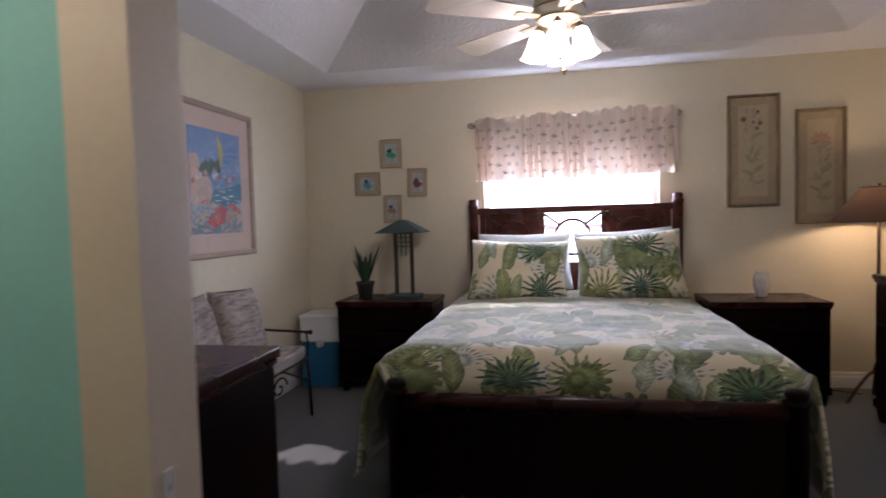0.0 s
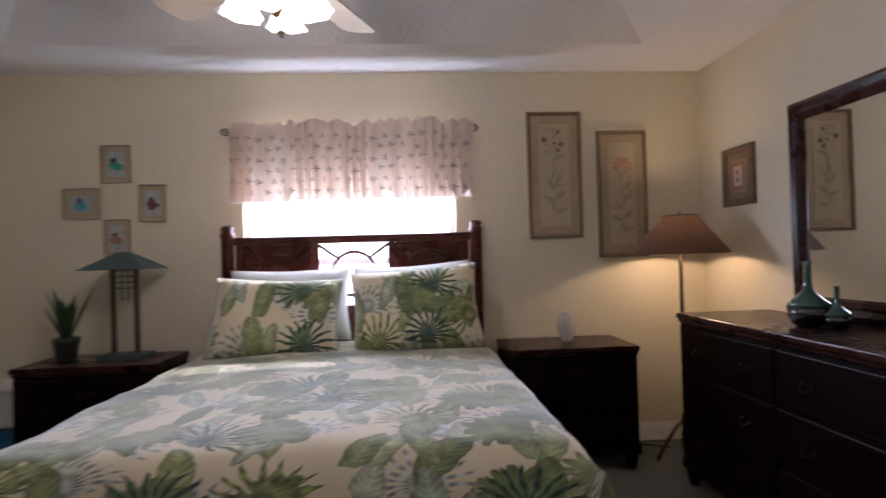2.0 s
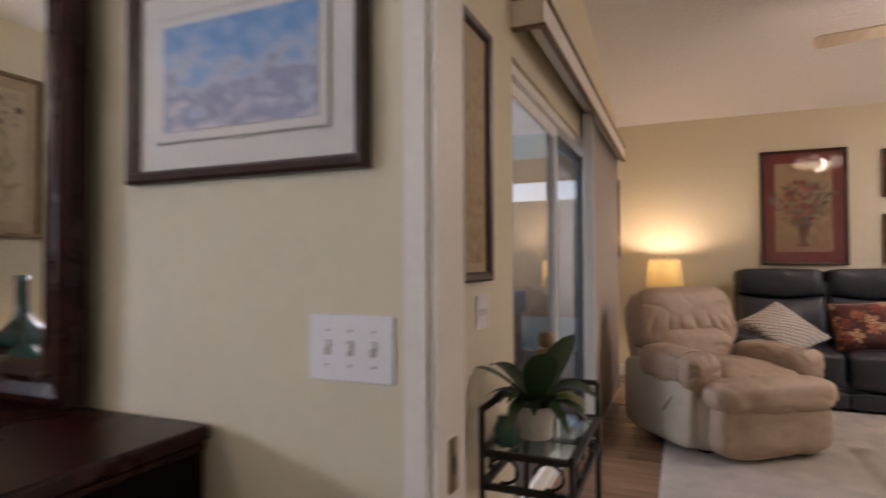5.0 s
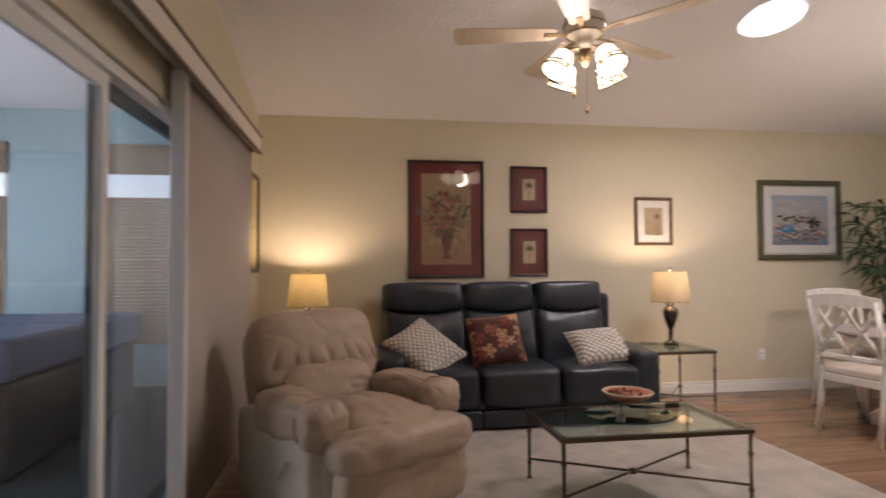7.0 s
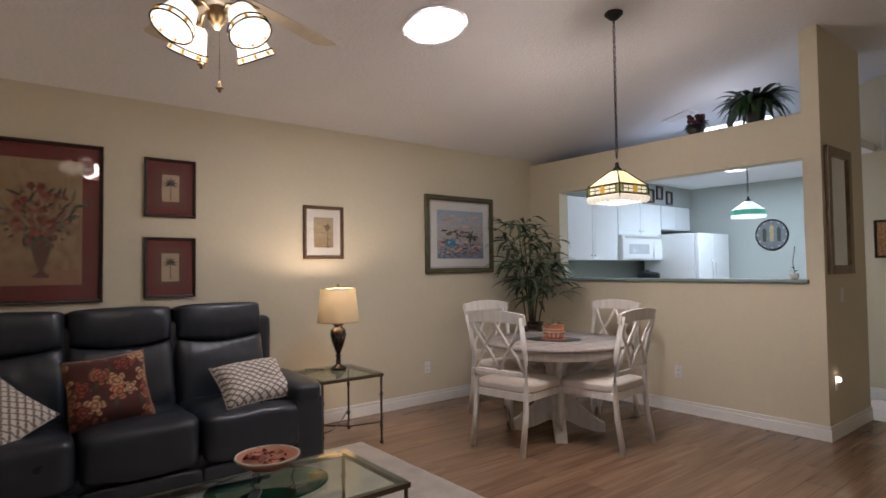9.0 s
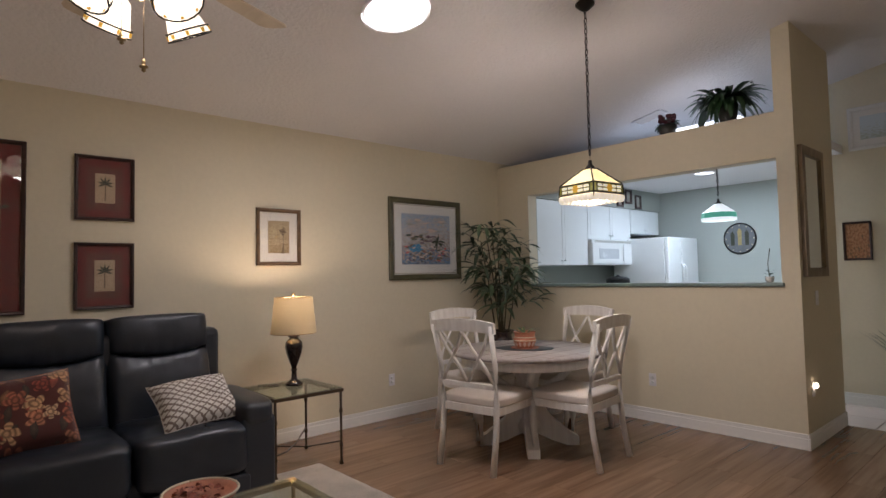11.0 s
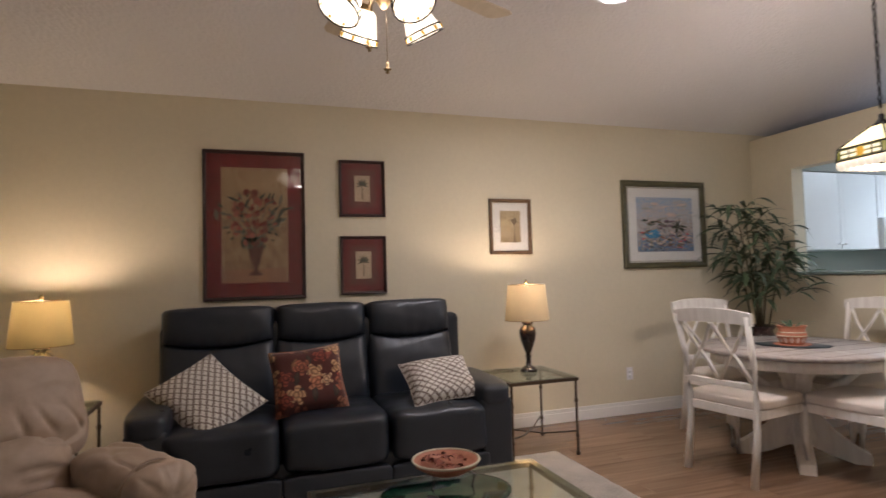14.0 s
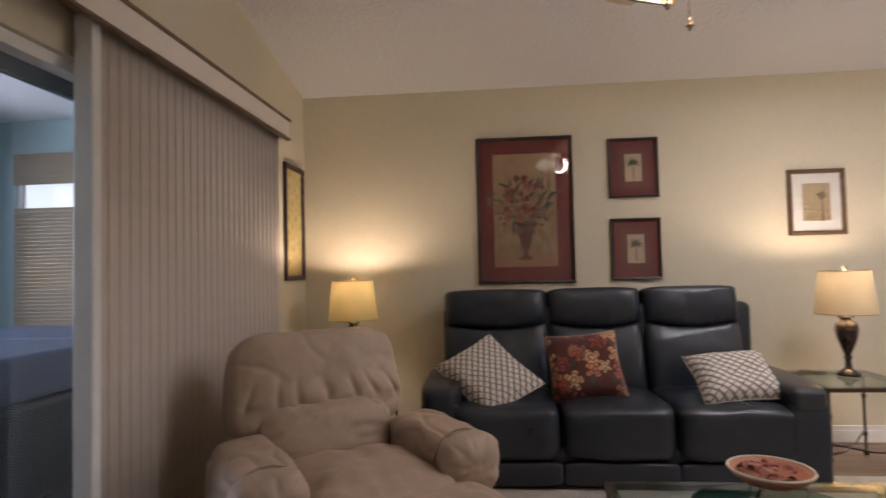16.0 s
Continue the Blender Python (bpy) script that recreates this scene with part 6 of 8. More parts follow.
def recliner():
    """Overstuffed recliner facing the camera's path."""
    t = thing("recliner", "overstuffed beige suede recliner with rolled arms", "armchair", Matrix.Translation((7.86, 2.725, 0)) @ Matrix.Rotation(radians(-54), 4, "Z"))
    # local: front at -y
    part("base", puff(0.88, 0.80, 0.40, 9, 12, (0.02, 0.02, 0), (0, 0.0, 0.235), 0.008, 4, 1), M["suede_pale"], t, smooth=True)
    part("foot_rest", join(creased(puff(0.80, 0.20, 0.34, 5, 18, (0, 0.12, 0.05), (0, -0.46, 0.215), 0.012, 5, 2), 0.010, 5, 9, 3), creased(puff(0.84, 0.30, 0.20, 3.6, 20, (0, 0.05, 0.1), (0, -0.45, 0.40), 0.012, 5, 8), 0.010, 7, 6, 5)), M["suede"], t, "padded front footrest panel", True)
    part("seat_cushion", creased(puff(0.62, 0.66, 0.22, 4, 24, (0, 0.05, 0.2), (0, -0.14, 0.435), 0.016, 5, 3), 0.010, 6, 6, 9), M["suede"], t, smooth=True)
    for s in (-1, 1):
        part("arm_panel", puff(0.17, 0.74, 0.48, 9, 12, (0.02, 0, 0), (s * 0.40, 0.02, 0.29), 0.006, 4, 4 + s), M["suede_pale"], t, "pale outer arm panel", True)
        part("arm", creased(puff(0.25, 0.56, 0.24, 3.4, 24, (0.03, 0, 0), (s * 0.38, -0.06, 0.53), 0.014, 6, 6 + s), 0.010, 7, 7, s), M["suede"], t, "rolled padded arm", True)
        pad = puff(0.25, 0.14, 0.24, 3.0, 22, (0, 0.1, 0), (s * 0.38, -0.32, 0.52), 0.010, 8, 9 + s)
        for v in pad.verts:
            a = math.atan2(v.co.z - 0.52, v.co.x - s * 0.38)
            v.co.y += 0.010 * (1 - abs(math.sin(a * 5 + s))) ** 3
        part("arm_front_pad", pad, M["suede"], t, "gathered pad at the arm's front", True)
        part("arm_seam", tube([(s * 0.38 + 0.128 * math.cos(a), -0.268, 0.525 + 0.122 * math.sin(a)) for a in [radians(q) for q in range(-40, 221, 20)]], 0.005, 6), M["suede"], t)
    tilt = Matrix.Translation((0, 0.30, 0.42)) @ Matrix.Rotation(radians(-16), 4, "X")
    part("back_shell", moved(puff(0.76, 0.16, 0.68, 6, 12, (0, 0.05, 0), (0, 0.09, 0.22), 0.006, 4, 12), tilt), M["suede_pale"], t, smooth=True)
    part("lumbar_cushion", moved(creased(puff(0.62, 0.26, 0.30, 4.2, 24, (0, 0.2, 0.08), (0, -0.07, 0.12), 0.012, 6, 13), 0.012, 3, 9, 4), tilt), M["suede"], t, smooth=True)
    part("head_cushion", moved(gathered(puff(0.76, 0.27, 0.46, 5.5, 72, (0.0, 0.22, 0.02), (0, -0.01, 0.365), 0.006, 5, 14), 0.285, 0.065), tilt), M["suede"], t, "gathered pillow-top headrest", True)
    part("lever", moved(tube([(0, 0, 0), (0, -0.10, 0.10)], 0.010, 8), Matrix.Translation((-0.515, -0.12, 0.26))), M["suede_pale"], t)
    for s in (-1, 1):
        part("foot", box(s * 0.3 - 0.03, s * 0.3 + 0.03, -0.30, 0.26, 0.0, 0.06), M["iron"], t)


recliner()


def turned_leg(x, y, z0, z1):
    L = z1 - z0
    return lathe([(0.012, z0), (0.016, z0 + 0.006), (0.016, z0 + 0.022), (0.009, z0 + 0.03), (0.009, z0 + L * 0.24), (0.014, z0 + L * 0.25), (0.014, z0 + L * 0.28), (0.009, z0 + L * 0.30), (0.009, z0 + L * 0.70), (0.014, z0 + L * 0.72), (0.014, z0 + L * 0.75), (0.009, z0 + L * 0.77), (0.010, z1)], 10, x, y)


def glass_table(name, label, x0, x1, y0, y1, h, cat, cross):
    t = thing(name, label, cat, pose((x0 + x1) / 2, (y0 + y1) / 2, 0))
    hx, hy = (x1 - x0) / 2, (y1 - y0) / 2
    fr = boxes([(-hx, hx, -hy, -hy + 0.03, h - 0.035, h - 0.012), (-hx, hx, hy - 0.03, hy, h - 0.035, h - 0.012), (-hx, -hx + 0.03, -hy + 0.03, hy - 0.03, h - 0.035, h - 0.012), (hx - 0.03, hx, -hy + 0.03, hy - 0.03, h - 0.035, h - 0.012)])
    part("frame", fr, M["bronze"], t, "bronze metal rim")
    part("glass_top", box(-hx + 0.008, hx - 0.008, -hy + 0.008, hy - 0.008, h - 0.0115, h - 0.0015, 0.002, 1), M["glass_top"], t, "clear bevelled glass top", shadow=False)
    for sx in (-1, 1):
        for sy in (-1, 1):
            part("leg", turned_leg(sx * (hx - 0.015), sy * (hy - 0.015), 0, h - 0.035), M["bronze"], t)
    z = h * 0.30
    if cross:
        part("stretcher", tube([(-hx + 0.015, -hy + 0.015, z), (hx - 0.015, hy - 0.015, z)], 0.007, 8), M["bronze"], t)
        part("stretcher", tube([(-hx + 0.015, hy - 0.015, z), (hx - 0.015, -hy + 0.015, z)], 0.007, 8), M["bronze"], t)
        part("boss", moved(lathe([(0, -0.02), (0.02, -0.012), (0.026, 0), (0.02, 0.012), (0, 0.02)], 12), Matrix.Translation((0, 0, z))), M["bronze"], t)
    else:
        for a, b in (((-1, -1), (1, 1)), ((-1, 1), (1, -1))):
            part("stretcher", tube([(a[0] * (hx - 0.015), a[1] * (hy - 0.015), z), (a[0] * hx * 0.3, a[1] * hy * 0.3, z * 0.75), (b[0] * hx * 0.3, b[1] * hy * 0.3, z * 0.75), (b[0] * (hx - 0.015), b[1] * (hy - 0.015), z)], 0.006, 8), M["bronze"], t)
    return t


glass_table("coffee_table", "glass-topped coffee table with bronze turned legs and crossed stretcher", 7.33, 7.94, 0.645, 1.69, 0.43, "coffee table", True)
glass_table("end_table", "glass-topped bronze end table beside the sofa", 9.06, 9.62, -0.32, 0.22, 0.56, "end table", False)
glass_table("end_table", "glass-topped bronze end table in the corner behind the recliner", 9.20, 9.74, 2.83, 3.37, 0.56, "end table", False)


def table_lamp(x, y, z, label, cloth):
    t = thing("table_lamp", label, "lamp", pose(x, y, z), "living room lamps")
    part("base", lathe([(0.065, 0), (0.065, 0.015), (0.045, 0.03), (0.022, 0.045), (0.018, 0.10), (0.026, 0.115), (0.018, 0.125)], 24), M["lamp_urn"], t, smooth=True)
    part("urn", lathe([(0.016, 0.125), (0.030, 0.16), (0.058, 0.24), (0.066, 0.29), (0.060, 0.325), (0.036, 0.345), (0.030, 0.355), (0.046, 0.365), (0.040, 0.375), (0.016, 0.385), (0.012, 0.41)], 24), M["lamp_urn"], t, "dark brown glazed urn body", True)
    part("harp", tube([(0, 0, 0.40), (0, 0, 0.66)], 0.004, 8), M["brass"], t)
    s = lathe([(0.170, 0.388), (0.141, 0.658)], 36)
    bmesh.ops.delete(s, geom=[f for f in s.faces if len(f.verts) > 4], context="FACES")
    part("shade", s, cloth, t, "cream cloth drum shade, lit from inside", True)
    part("lower_rim", tube(arc(0, 0, 0.170, 0, 360, 36, "XY", 0.388), 0.003, 6), M["brass"], t)
    part("upper_rim", join(tube(arc(0, 0, 0.141, 0, 360, 36, "XY", 0.658), 0.003, 6), tube([(-0.14, 0, 0.658), (0.14, 0, 0.658)], 0.002, 5)), M["brass"], t)
    part("finial", lathe([(0.004, 0.655), (0.004, 0.668), (0.013, 0.676), (0.010, 0.69), (0.0, 0.698)], 12), M["brass"], t)


table_lamp(9.40, -0.10, 0.56, "dark urn lamp with a lit cream shade on an end table", M["shade_cloth"])
table_lamp(9.50, 3.10, 0.56, "dark urn lamp with a lit yellowish shade in the corner", M["yellow_shade"])
c = part("cord", tube([(9.46, 0.0, 0.565), (9.58, 0.10, 0.565), (9.66, 0.10, 0.35), (9.70, 0.05, 0.12), (9.80, 0.0, 0.05), (9.88, -0.02, 0.20)], 0.003, 6), M["iron"], None)
tagged(c, "thin lamp cord hanging behind the end table", "cord")

# bowl on its stand
t = thing("potpourri_bowl", "terracotta bowl of dried petals on an iron stand", "bowl", pose(7.72, 1.15, 0.43) @ Matrix.Scale(0.85, 4))
part("bowl", lathe([(0.05, 0.075), (0.10, 0.085), (0.150, 0.115), (0.165, 0.135), (0.158, 0.140), (0.14, 0.12), (0.09, 0.098), (0.0, 0.092)], 32), M["terracotta"], t, smooth=True)
part("rim", tube(arc(0, 0, 0.162, 0, 360, 32, "XY", 0.139), 0.006, 6), M["ivory"], t, "pale speckled rim")
for k in range(3):
    a = radians(120 * k + 15)
    part("stand_leg", tube([(0.10 * math.cos(a), 0.10 * math.sin(a), 0.084), (0.14 * math.cos(a), 0.14 * math.sin(a), 0.06), (0.12 * math.cos(a), 0.12 * math.sin(a), 0.0)], 0.005, 6), M["iron"], t)
rnd = random.Random(9)
for k in range(42):
    r, a = 0.115 * math.sqrt(rnd.random()), rnd.uniform(0, 6.28)
    b = moved(blade(rnd.uniform(0.03, 0.055), 0.03, 0.5, 0.25, 3, 0.4), Matrix.Translation((r * math.cos(a), r * math.sin(a), 0.118 + 0.02 * rnd.random())) @ Matrix.Rotation(rnd.uniform(0, 6.28), 4, "Z") @ Matrix.Rotation(rnd.uniform(-0.6, 0.6), 4, "X"))
    part("petal", b, M["potpourri"], t)
pl = part("glass_plate", moved(lathe([(0.0, 0.0), (0.20, 0.0), (0.215, 0.008), (0.20, 0.012), (0.0, 0.006)], 36), Matrix.Diagonal((1.0, 1.25, 1, 1))), M["green_glass"], None, smooth=True)
pl.location = (7.66, 1.17, 0.4300)
tagged(pl, "oval green glass plate on the coffee table", "plate")
rm = part("remote_control", box(-0.022, 0.022, -0.09, 0.09, 0, 0.018, 0.005, 2), M["black_plastic"], None)
rm.matrix_basis = pose(7.52, 1.29, 0.4415, 0, 0, 60)
tagged(rm, "black remote control on the green plate", "remote control")

# rug
b = bmesh.new()
nx, ny = 90, 100
RX0, RX1, RY0, RY1 = 6.40, 9.19, -0.20, 3.06
g = [[b.verts.new((RX0 + (RX1 - RX0) * i / nx + 0.006 * noise.noise(Vector((j * 0.3, i * 0.3, 0))), RY0 + (RY1 - RY0) * j / ny + 0.006 * noise.noise(Vector((i * 0.3, j * 0.3, 5))), (0.018 + 0.005 * noise.noise(Vector((i * 0.9, j * 0.9, 2)))) if 0 < i < nx and 0 < j < ny else 0.001)) for j in range(ny + 1)] for i in range(nx + 1)]
for i in range(nx):
    for j in range(ny):
        b.faces.new((g[i][j], g[i + 1][j], g[i + 1][j + 1], g[i][j + 1]))
rug = part("rug", finish(b, True), M["rug"], None, smooth=True)
tagged(rug, "mottled cream shag rug under the sofa and coffee table", "rug")


# dining set
def dining_chair():
    t = thing("dining_chair", "white-painted dining chair with a double-X back and cream seat", "chair", None, "chairs round the table")
    # front at -y, back posts at +y
    def piece(name, bm, material, label="", smooth=None):
        part(name, moved(bm, Matrix.Diagonal((1.13, 1.13, 1.01, 1))), material, t, label, smooth)
    for sx in (-1, 1):
        piece("back_post", tube([(sx * 0.205, 0.255, 0.0), (sx * 0.205, 0.215, 0.25), (sx * 0.205, 0.20, 0.46), (sx * 0.21, 0.215, 0.70), (sx * 0.222, 0.275, 1.00)], 0.020, 8, 0.017), M["white_wood"])
        piece("front_leg", tube([(sx * 0.205, -0.215, 0.0), (sx * 0.21, -0.205, 0.20), (sx * 0.215, -0.20, 0.42)], 0.016, 8, 0.024), M["white_wood"])
        piece("side_apron", box(sx * 0.215 - 0.011, sx * 0.215 + 0.011, -0.19, 0.20, 0.385, 0.44, 0.003, 1), M["white_wood"])
    piece("front_apron", box(-0.20, 0.20, -0.212, -0.19, 0.385, 0.44, 0.003, 1), M["white_wood"])
    piece("back_apron", box(-0.19, 0.19, 0.19, 0.212, 0.385, 0.44, 0.003, 1), M["white_wood"])
    piece("seat", puff(0.47, 0.44, 0.075, 6, 12, (0, 0, 0.25), (0, -0.01, 0.468)), M["seat_cloth"], "cream upholstered seat", True)
    crest = bmesh.new()
    n = 12
    rows = []
    for i in range(n + 1):
        x = -0.245 + 0.49 * i / n
        up = 0.028 * math.sin(math.pi * i / n) ** 0.8
        y = 0.262 + 0.02 * math.sin(math.pi * i / n)
        rows.append([crest.verts.new(p) for p in ((x, y - 0.012, 0.945 + up * 0.5), (x, y + 0.012, 0.945 + up * 0.5), (x, y + 0.020, 1.018 + up), (x, y - 0.004, 1.018 + up))])
    for a, bb in zip(rows, rows[1:]):
        for k in range(4):
            crest.faces.new((a[k], a[(k + 1) % 4], bb[(k + 1) % 4], bb[k]))
    crest.faces.new(rows[0])
    crest.faces.new(rows[-1])
    piece("crest_rail", finish(crest), M["white_wood"], "curved crest rail")
    piece("lower_rail", box(-0.20, 0.20, 0.198, 0.222, 0.56, 0.595, 0.004, 1), M["white_wood"])
    for c in (-0.10, 0.10):
        for s in (-1, 1):
            pts = [(c - s * 0.095, 0.212, 0.595), (c - s * 0.045, 0.222, 0.70), (c + s * 0.045, 0.242, 0.84), (c + s * 0.095, 0.266, 0.95)]
            piece("cross_slat", tube(pts, 0.011, 6), M["white_wood"])
    return t


first = dining_chair()
first.matrix_basis = pose(8.38, -1.135, 0, 0, 0, 9)
copy_thing(first, pose(7.957, -1.653, 0, 0, 0, 96))
copy_thing(first, pose(8.47, -2.25, 0, 0, 0, 176))
copy_thing(first, pose(9.01, -1.66, 0, 0, 0, -92))

t = thing("dining_table", "round pedestal dining table, weathered grey top and white base", "dining table", pose(8.42, -1.64, 0))
part("tabletop", lathe([(0.0, 0.722), (0.585, 0.722), (0.605, 0.73), (0.608, 0.745), (0.60, 0.757), (0.0, 0.758)], 64), M["grey_wood"], t, "weathered grey round top")
for k in range(-3, 4):
    x = k * 0.16
    hl = math.sqrt(max(0.01, 0.59 ** 2 - x * x))
    part("plank_joint", box(x - 0.001, x + 0.001, -hl, hl, 0.7575, 0.7585), M["grout"], t)
ap = lathe([(0.53, 0.65), (0.53, 0.722)], 48)
part("apron", ap, M["white_wood"], t)
part("pedestal", lathe([(0.09, 0.10), (0.10, 0.16), (0.075, 0.22), (0.07, 0.40), (0.09, 0.52), (0.13, 0.60), (0.15, 0.65)], 20), M["white_wood"], t)
for k in range(4):
    rot = Matrix.Rotation(radians(45 + 90 * k), 4, "Z")
    f = bmesh.new()
    outl = [(0.05, 0.10), (0.05, 0.36), (0.10, 0.33), (0.20, 0.20), (0.34, 0.09), (0.39, 0.065), (0.39, 0.0), (0.30, 0.0), (0.18, 0.04)]
    lo = [f.verts.new((x, -0.045, z)) for x, z in outl]
    hi = [f.verts.new((x, 0.045, z)) for x, z in outl]
    f.faces.new(lo)
    f.faces.new(hi)
    for i in range(len(outl)):
        f.faces.new((lo[i], lo[(i + 1) % len(outl)], hi[(i + 1) % len(outl)], hi[i]))
    part("foot", moved(finish(f), rot), M["white_wood"], t, "splayed pedestal foot")
    part("brace", moved(tube([(0.06, 0, 0.38), (0.26, 0, 0.52), (0.40, 0, 0.66)], 0.032, 8), rot), M["white_wood"], t)
mt = part("placemat", moved(lathe([(0.0, 0.0), (0.20, 0.0), (0.215, 0.003), (0.20, 0.006), (0.0, 0.005)], 14, wave=0.12, lobes=7), Matrix.Diagonal((1.1, 0.75, 1, 1))), M["spa_dark"], None)
mt.matrix_basis = pose(8.42, -1.62, 0.759, 0, 0, 30)
tagged(mt, "dark leaf-edged placemat on the dining table", "placemat")
t = thing("clay_planter", "carved terracotta bowl planter with a small fern on the dining table", "planter", pose(8.42, -1.62, 0.765) @ Matrix.Scale(0.88, 4))
part("pot", lathe([(0.068, 0.0), (0.084, 0.012), (0.100, 0.055), (0.103, 0.085), (0.090, 0.115), (0.100, 0.140), (0.106, 0.148), (0.094, 0.146), (0.085, 0.125)], 28), M["terracotta"], t, smooth=True)
part("band", join(tube(arc(0, 0, 0.103, 0, 360, 28, "XY", 0.072), 0.004, 6), tube(arc(0, 0, 0.098, 0, 360, 28, "XY", 0.10), 0.0035, 6)), M["ivory"], t, "pale carved band")
for k in range(14):
    a = 2 * math.pi * k / 14
    part("carved_petal", moved(blade(0.05, 0.030, 0.1, 0.0, 4, 0.2), Matrix.Translation((0.088 * math.cos(a), 0.088 * math.sin(a), 0.018)) @ Matrix.Rotation(a, 4, "Z") @ Matrix.Rotation(radians(-72), 4, "Y")), M["pink_mat"], t)
part("saucer", lathe([(0.0, -0.004), (0.12, -0.004), (0.13, 0.006), (0.12, 0.006), (0.0, 0.0)], 28), M["terracotta"], t, smooth=True)
rnd = random.Random(5)
for k in range(16):
    b = moved(blade(rnd.uniform(0.12, 0.20), 0.022, 0.4, 0.75, 5), Matrix.Translation((0, 0, 0.11)) @ Matrix.Rotation(rnd.uniform(0, 6.28), 4, "Z"))
    part("leaf", b, M["palm"], t)

# tall palm in the corner
t = thing("bamboo_palm", "tall bamboo palm in a dark glazed urn in the corner", "plant", pose(9.40, -2.42, 0))
part("urn", lathe([(0.10, 0), (0.12, 0.02), (0.10, 0.08), (0.13, 0.30), (0.17, 0.52), (0.165, 0.62), (0.11, 0.70), (0.10, 0.74), (0.13, 0.78), (0.12, 0.785), (0.09, 0.75)], 28), M["urn"], t, "dark red glazed urn", True)
rnd = random.Random(21)
canes = []
for k in range(7):
    a, r = k * 0.9, rnd.uniform(0.02, 0.07)
    top = (0.17 * math.cos(a) + rnd.uniform(-0.05, 0.05), 0.17 * math.sin(a), rnd.uniform(1.30, 2.08))
    base = (r * math.cos(a), r * math.sin(a), 0.74)
    mid = tuple((base[i] + top[i]) / 2 + (rnd.uniform(-0.03, 0.03) if i < 2 else 0) for i in range(3))
    part("cane", tube([base, mid, top], 0.008, 6, 0.005), M["stem"], t)
    canes.append((base, mid, top))
leaf_mesh = {}
for v in range(3):
    leaf_mesh[v] = part("leaf", blade((0.25, 0.29, 0.21)[v], 0.040, (0.75, 0.55, 0.35)[v], 0.35, 5), M["palm"], t)
    leaf_mesh[v].matrix_basis = pose(0, 0, 1.2 + 0.1 * v, 0, 0, 120 * v)
for base, mid, top in canes:
    for u in (0.42, 0.62, 0.82, 1.0):
        p = Vector(base).lerp(Vector(top), u)
        az0 = rnd.uniform(0, 360)
        for f in range(2):
            az = az0 + f * 170 + rnd.uniform(-30, 30)
            d = Vector((math.cos(radians(az)), math.sin(radians(az)), 0.45))
            L = rnd.uniform(0.14, 0.30)
            e = p + d * L
            if base is canes[0][0] or f == 0:
                part("frond_stalk", tube([tuple(p), tuple(e)], 0.003, 5), M["stem"], t)
            for s in range(5):
                q = p.lerp(e, 0.4 + 0.15 * s)
                side = (-1) ** s
                if (t.matrix_basis.translation + q).x > XS - 0.03:
                    continue
                share("leaf", leaf_mesh[rnd.randrange(3)], Matrix.Translation(q) @ Matrix.Rotation(radians(az + side * (55 - 10 * s)), 4, "Z") @ Matrix.Rotation(radians(rnd.uniform(-25, 20)), 4, "Y") @ Matrix.Rotation(radians(rnd.uniform(-25, 25)), 4, "X"), t)


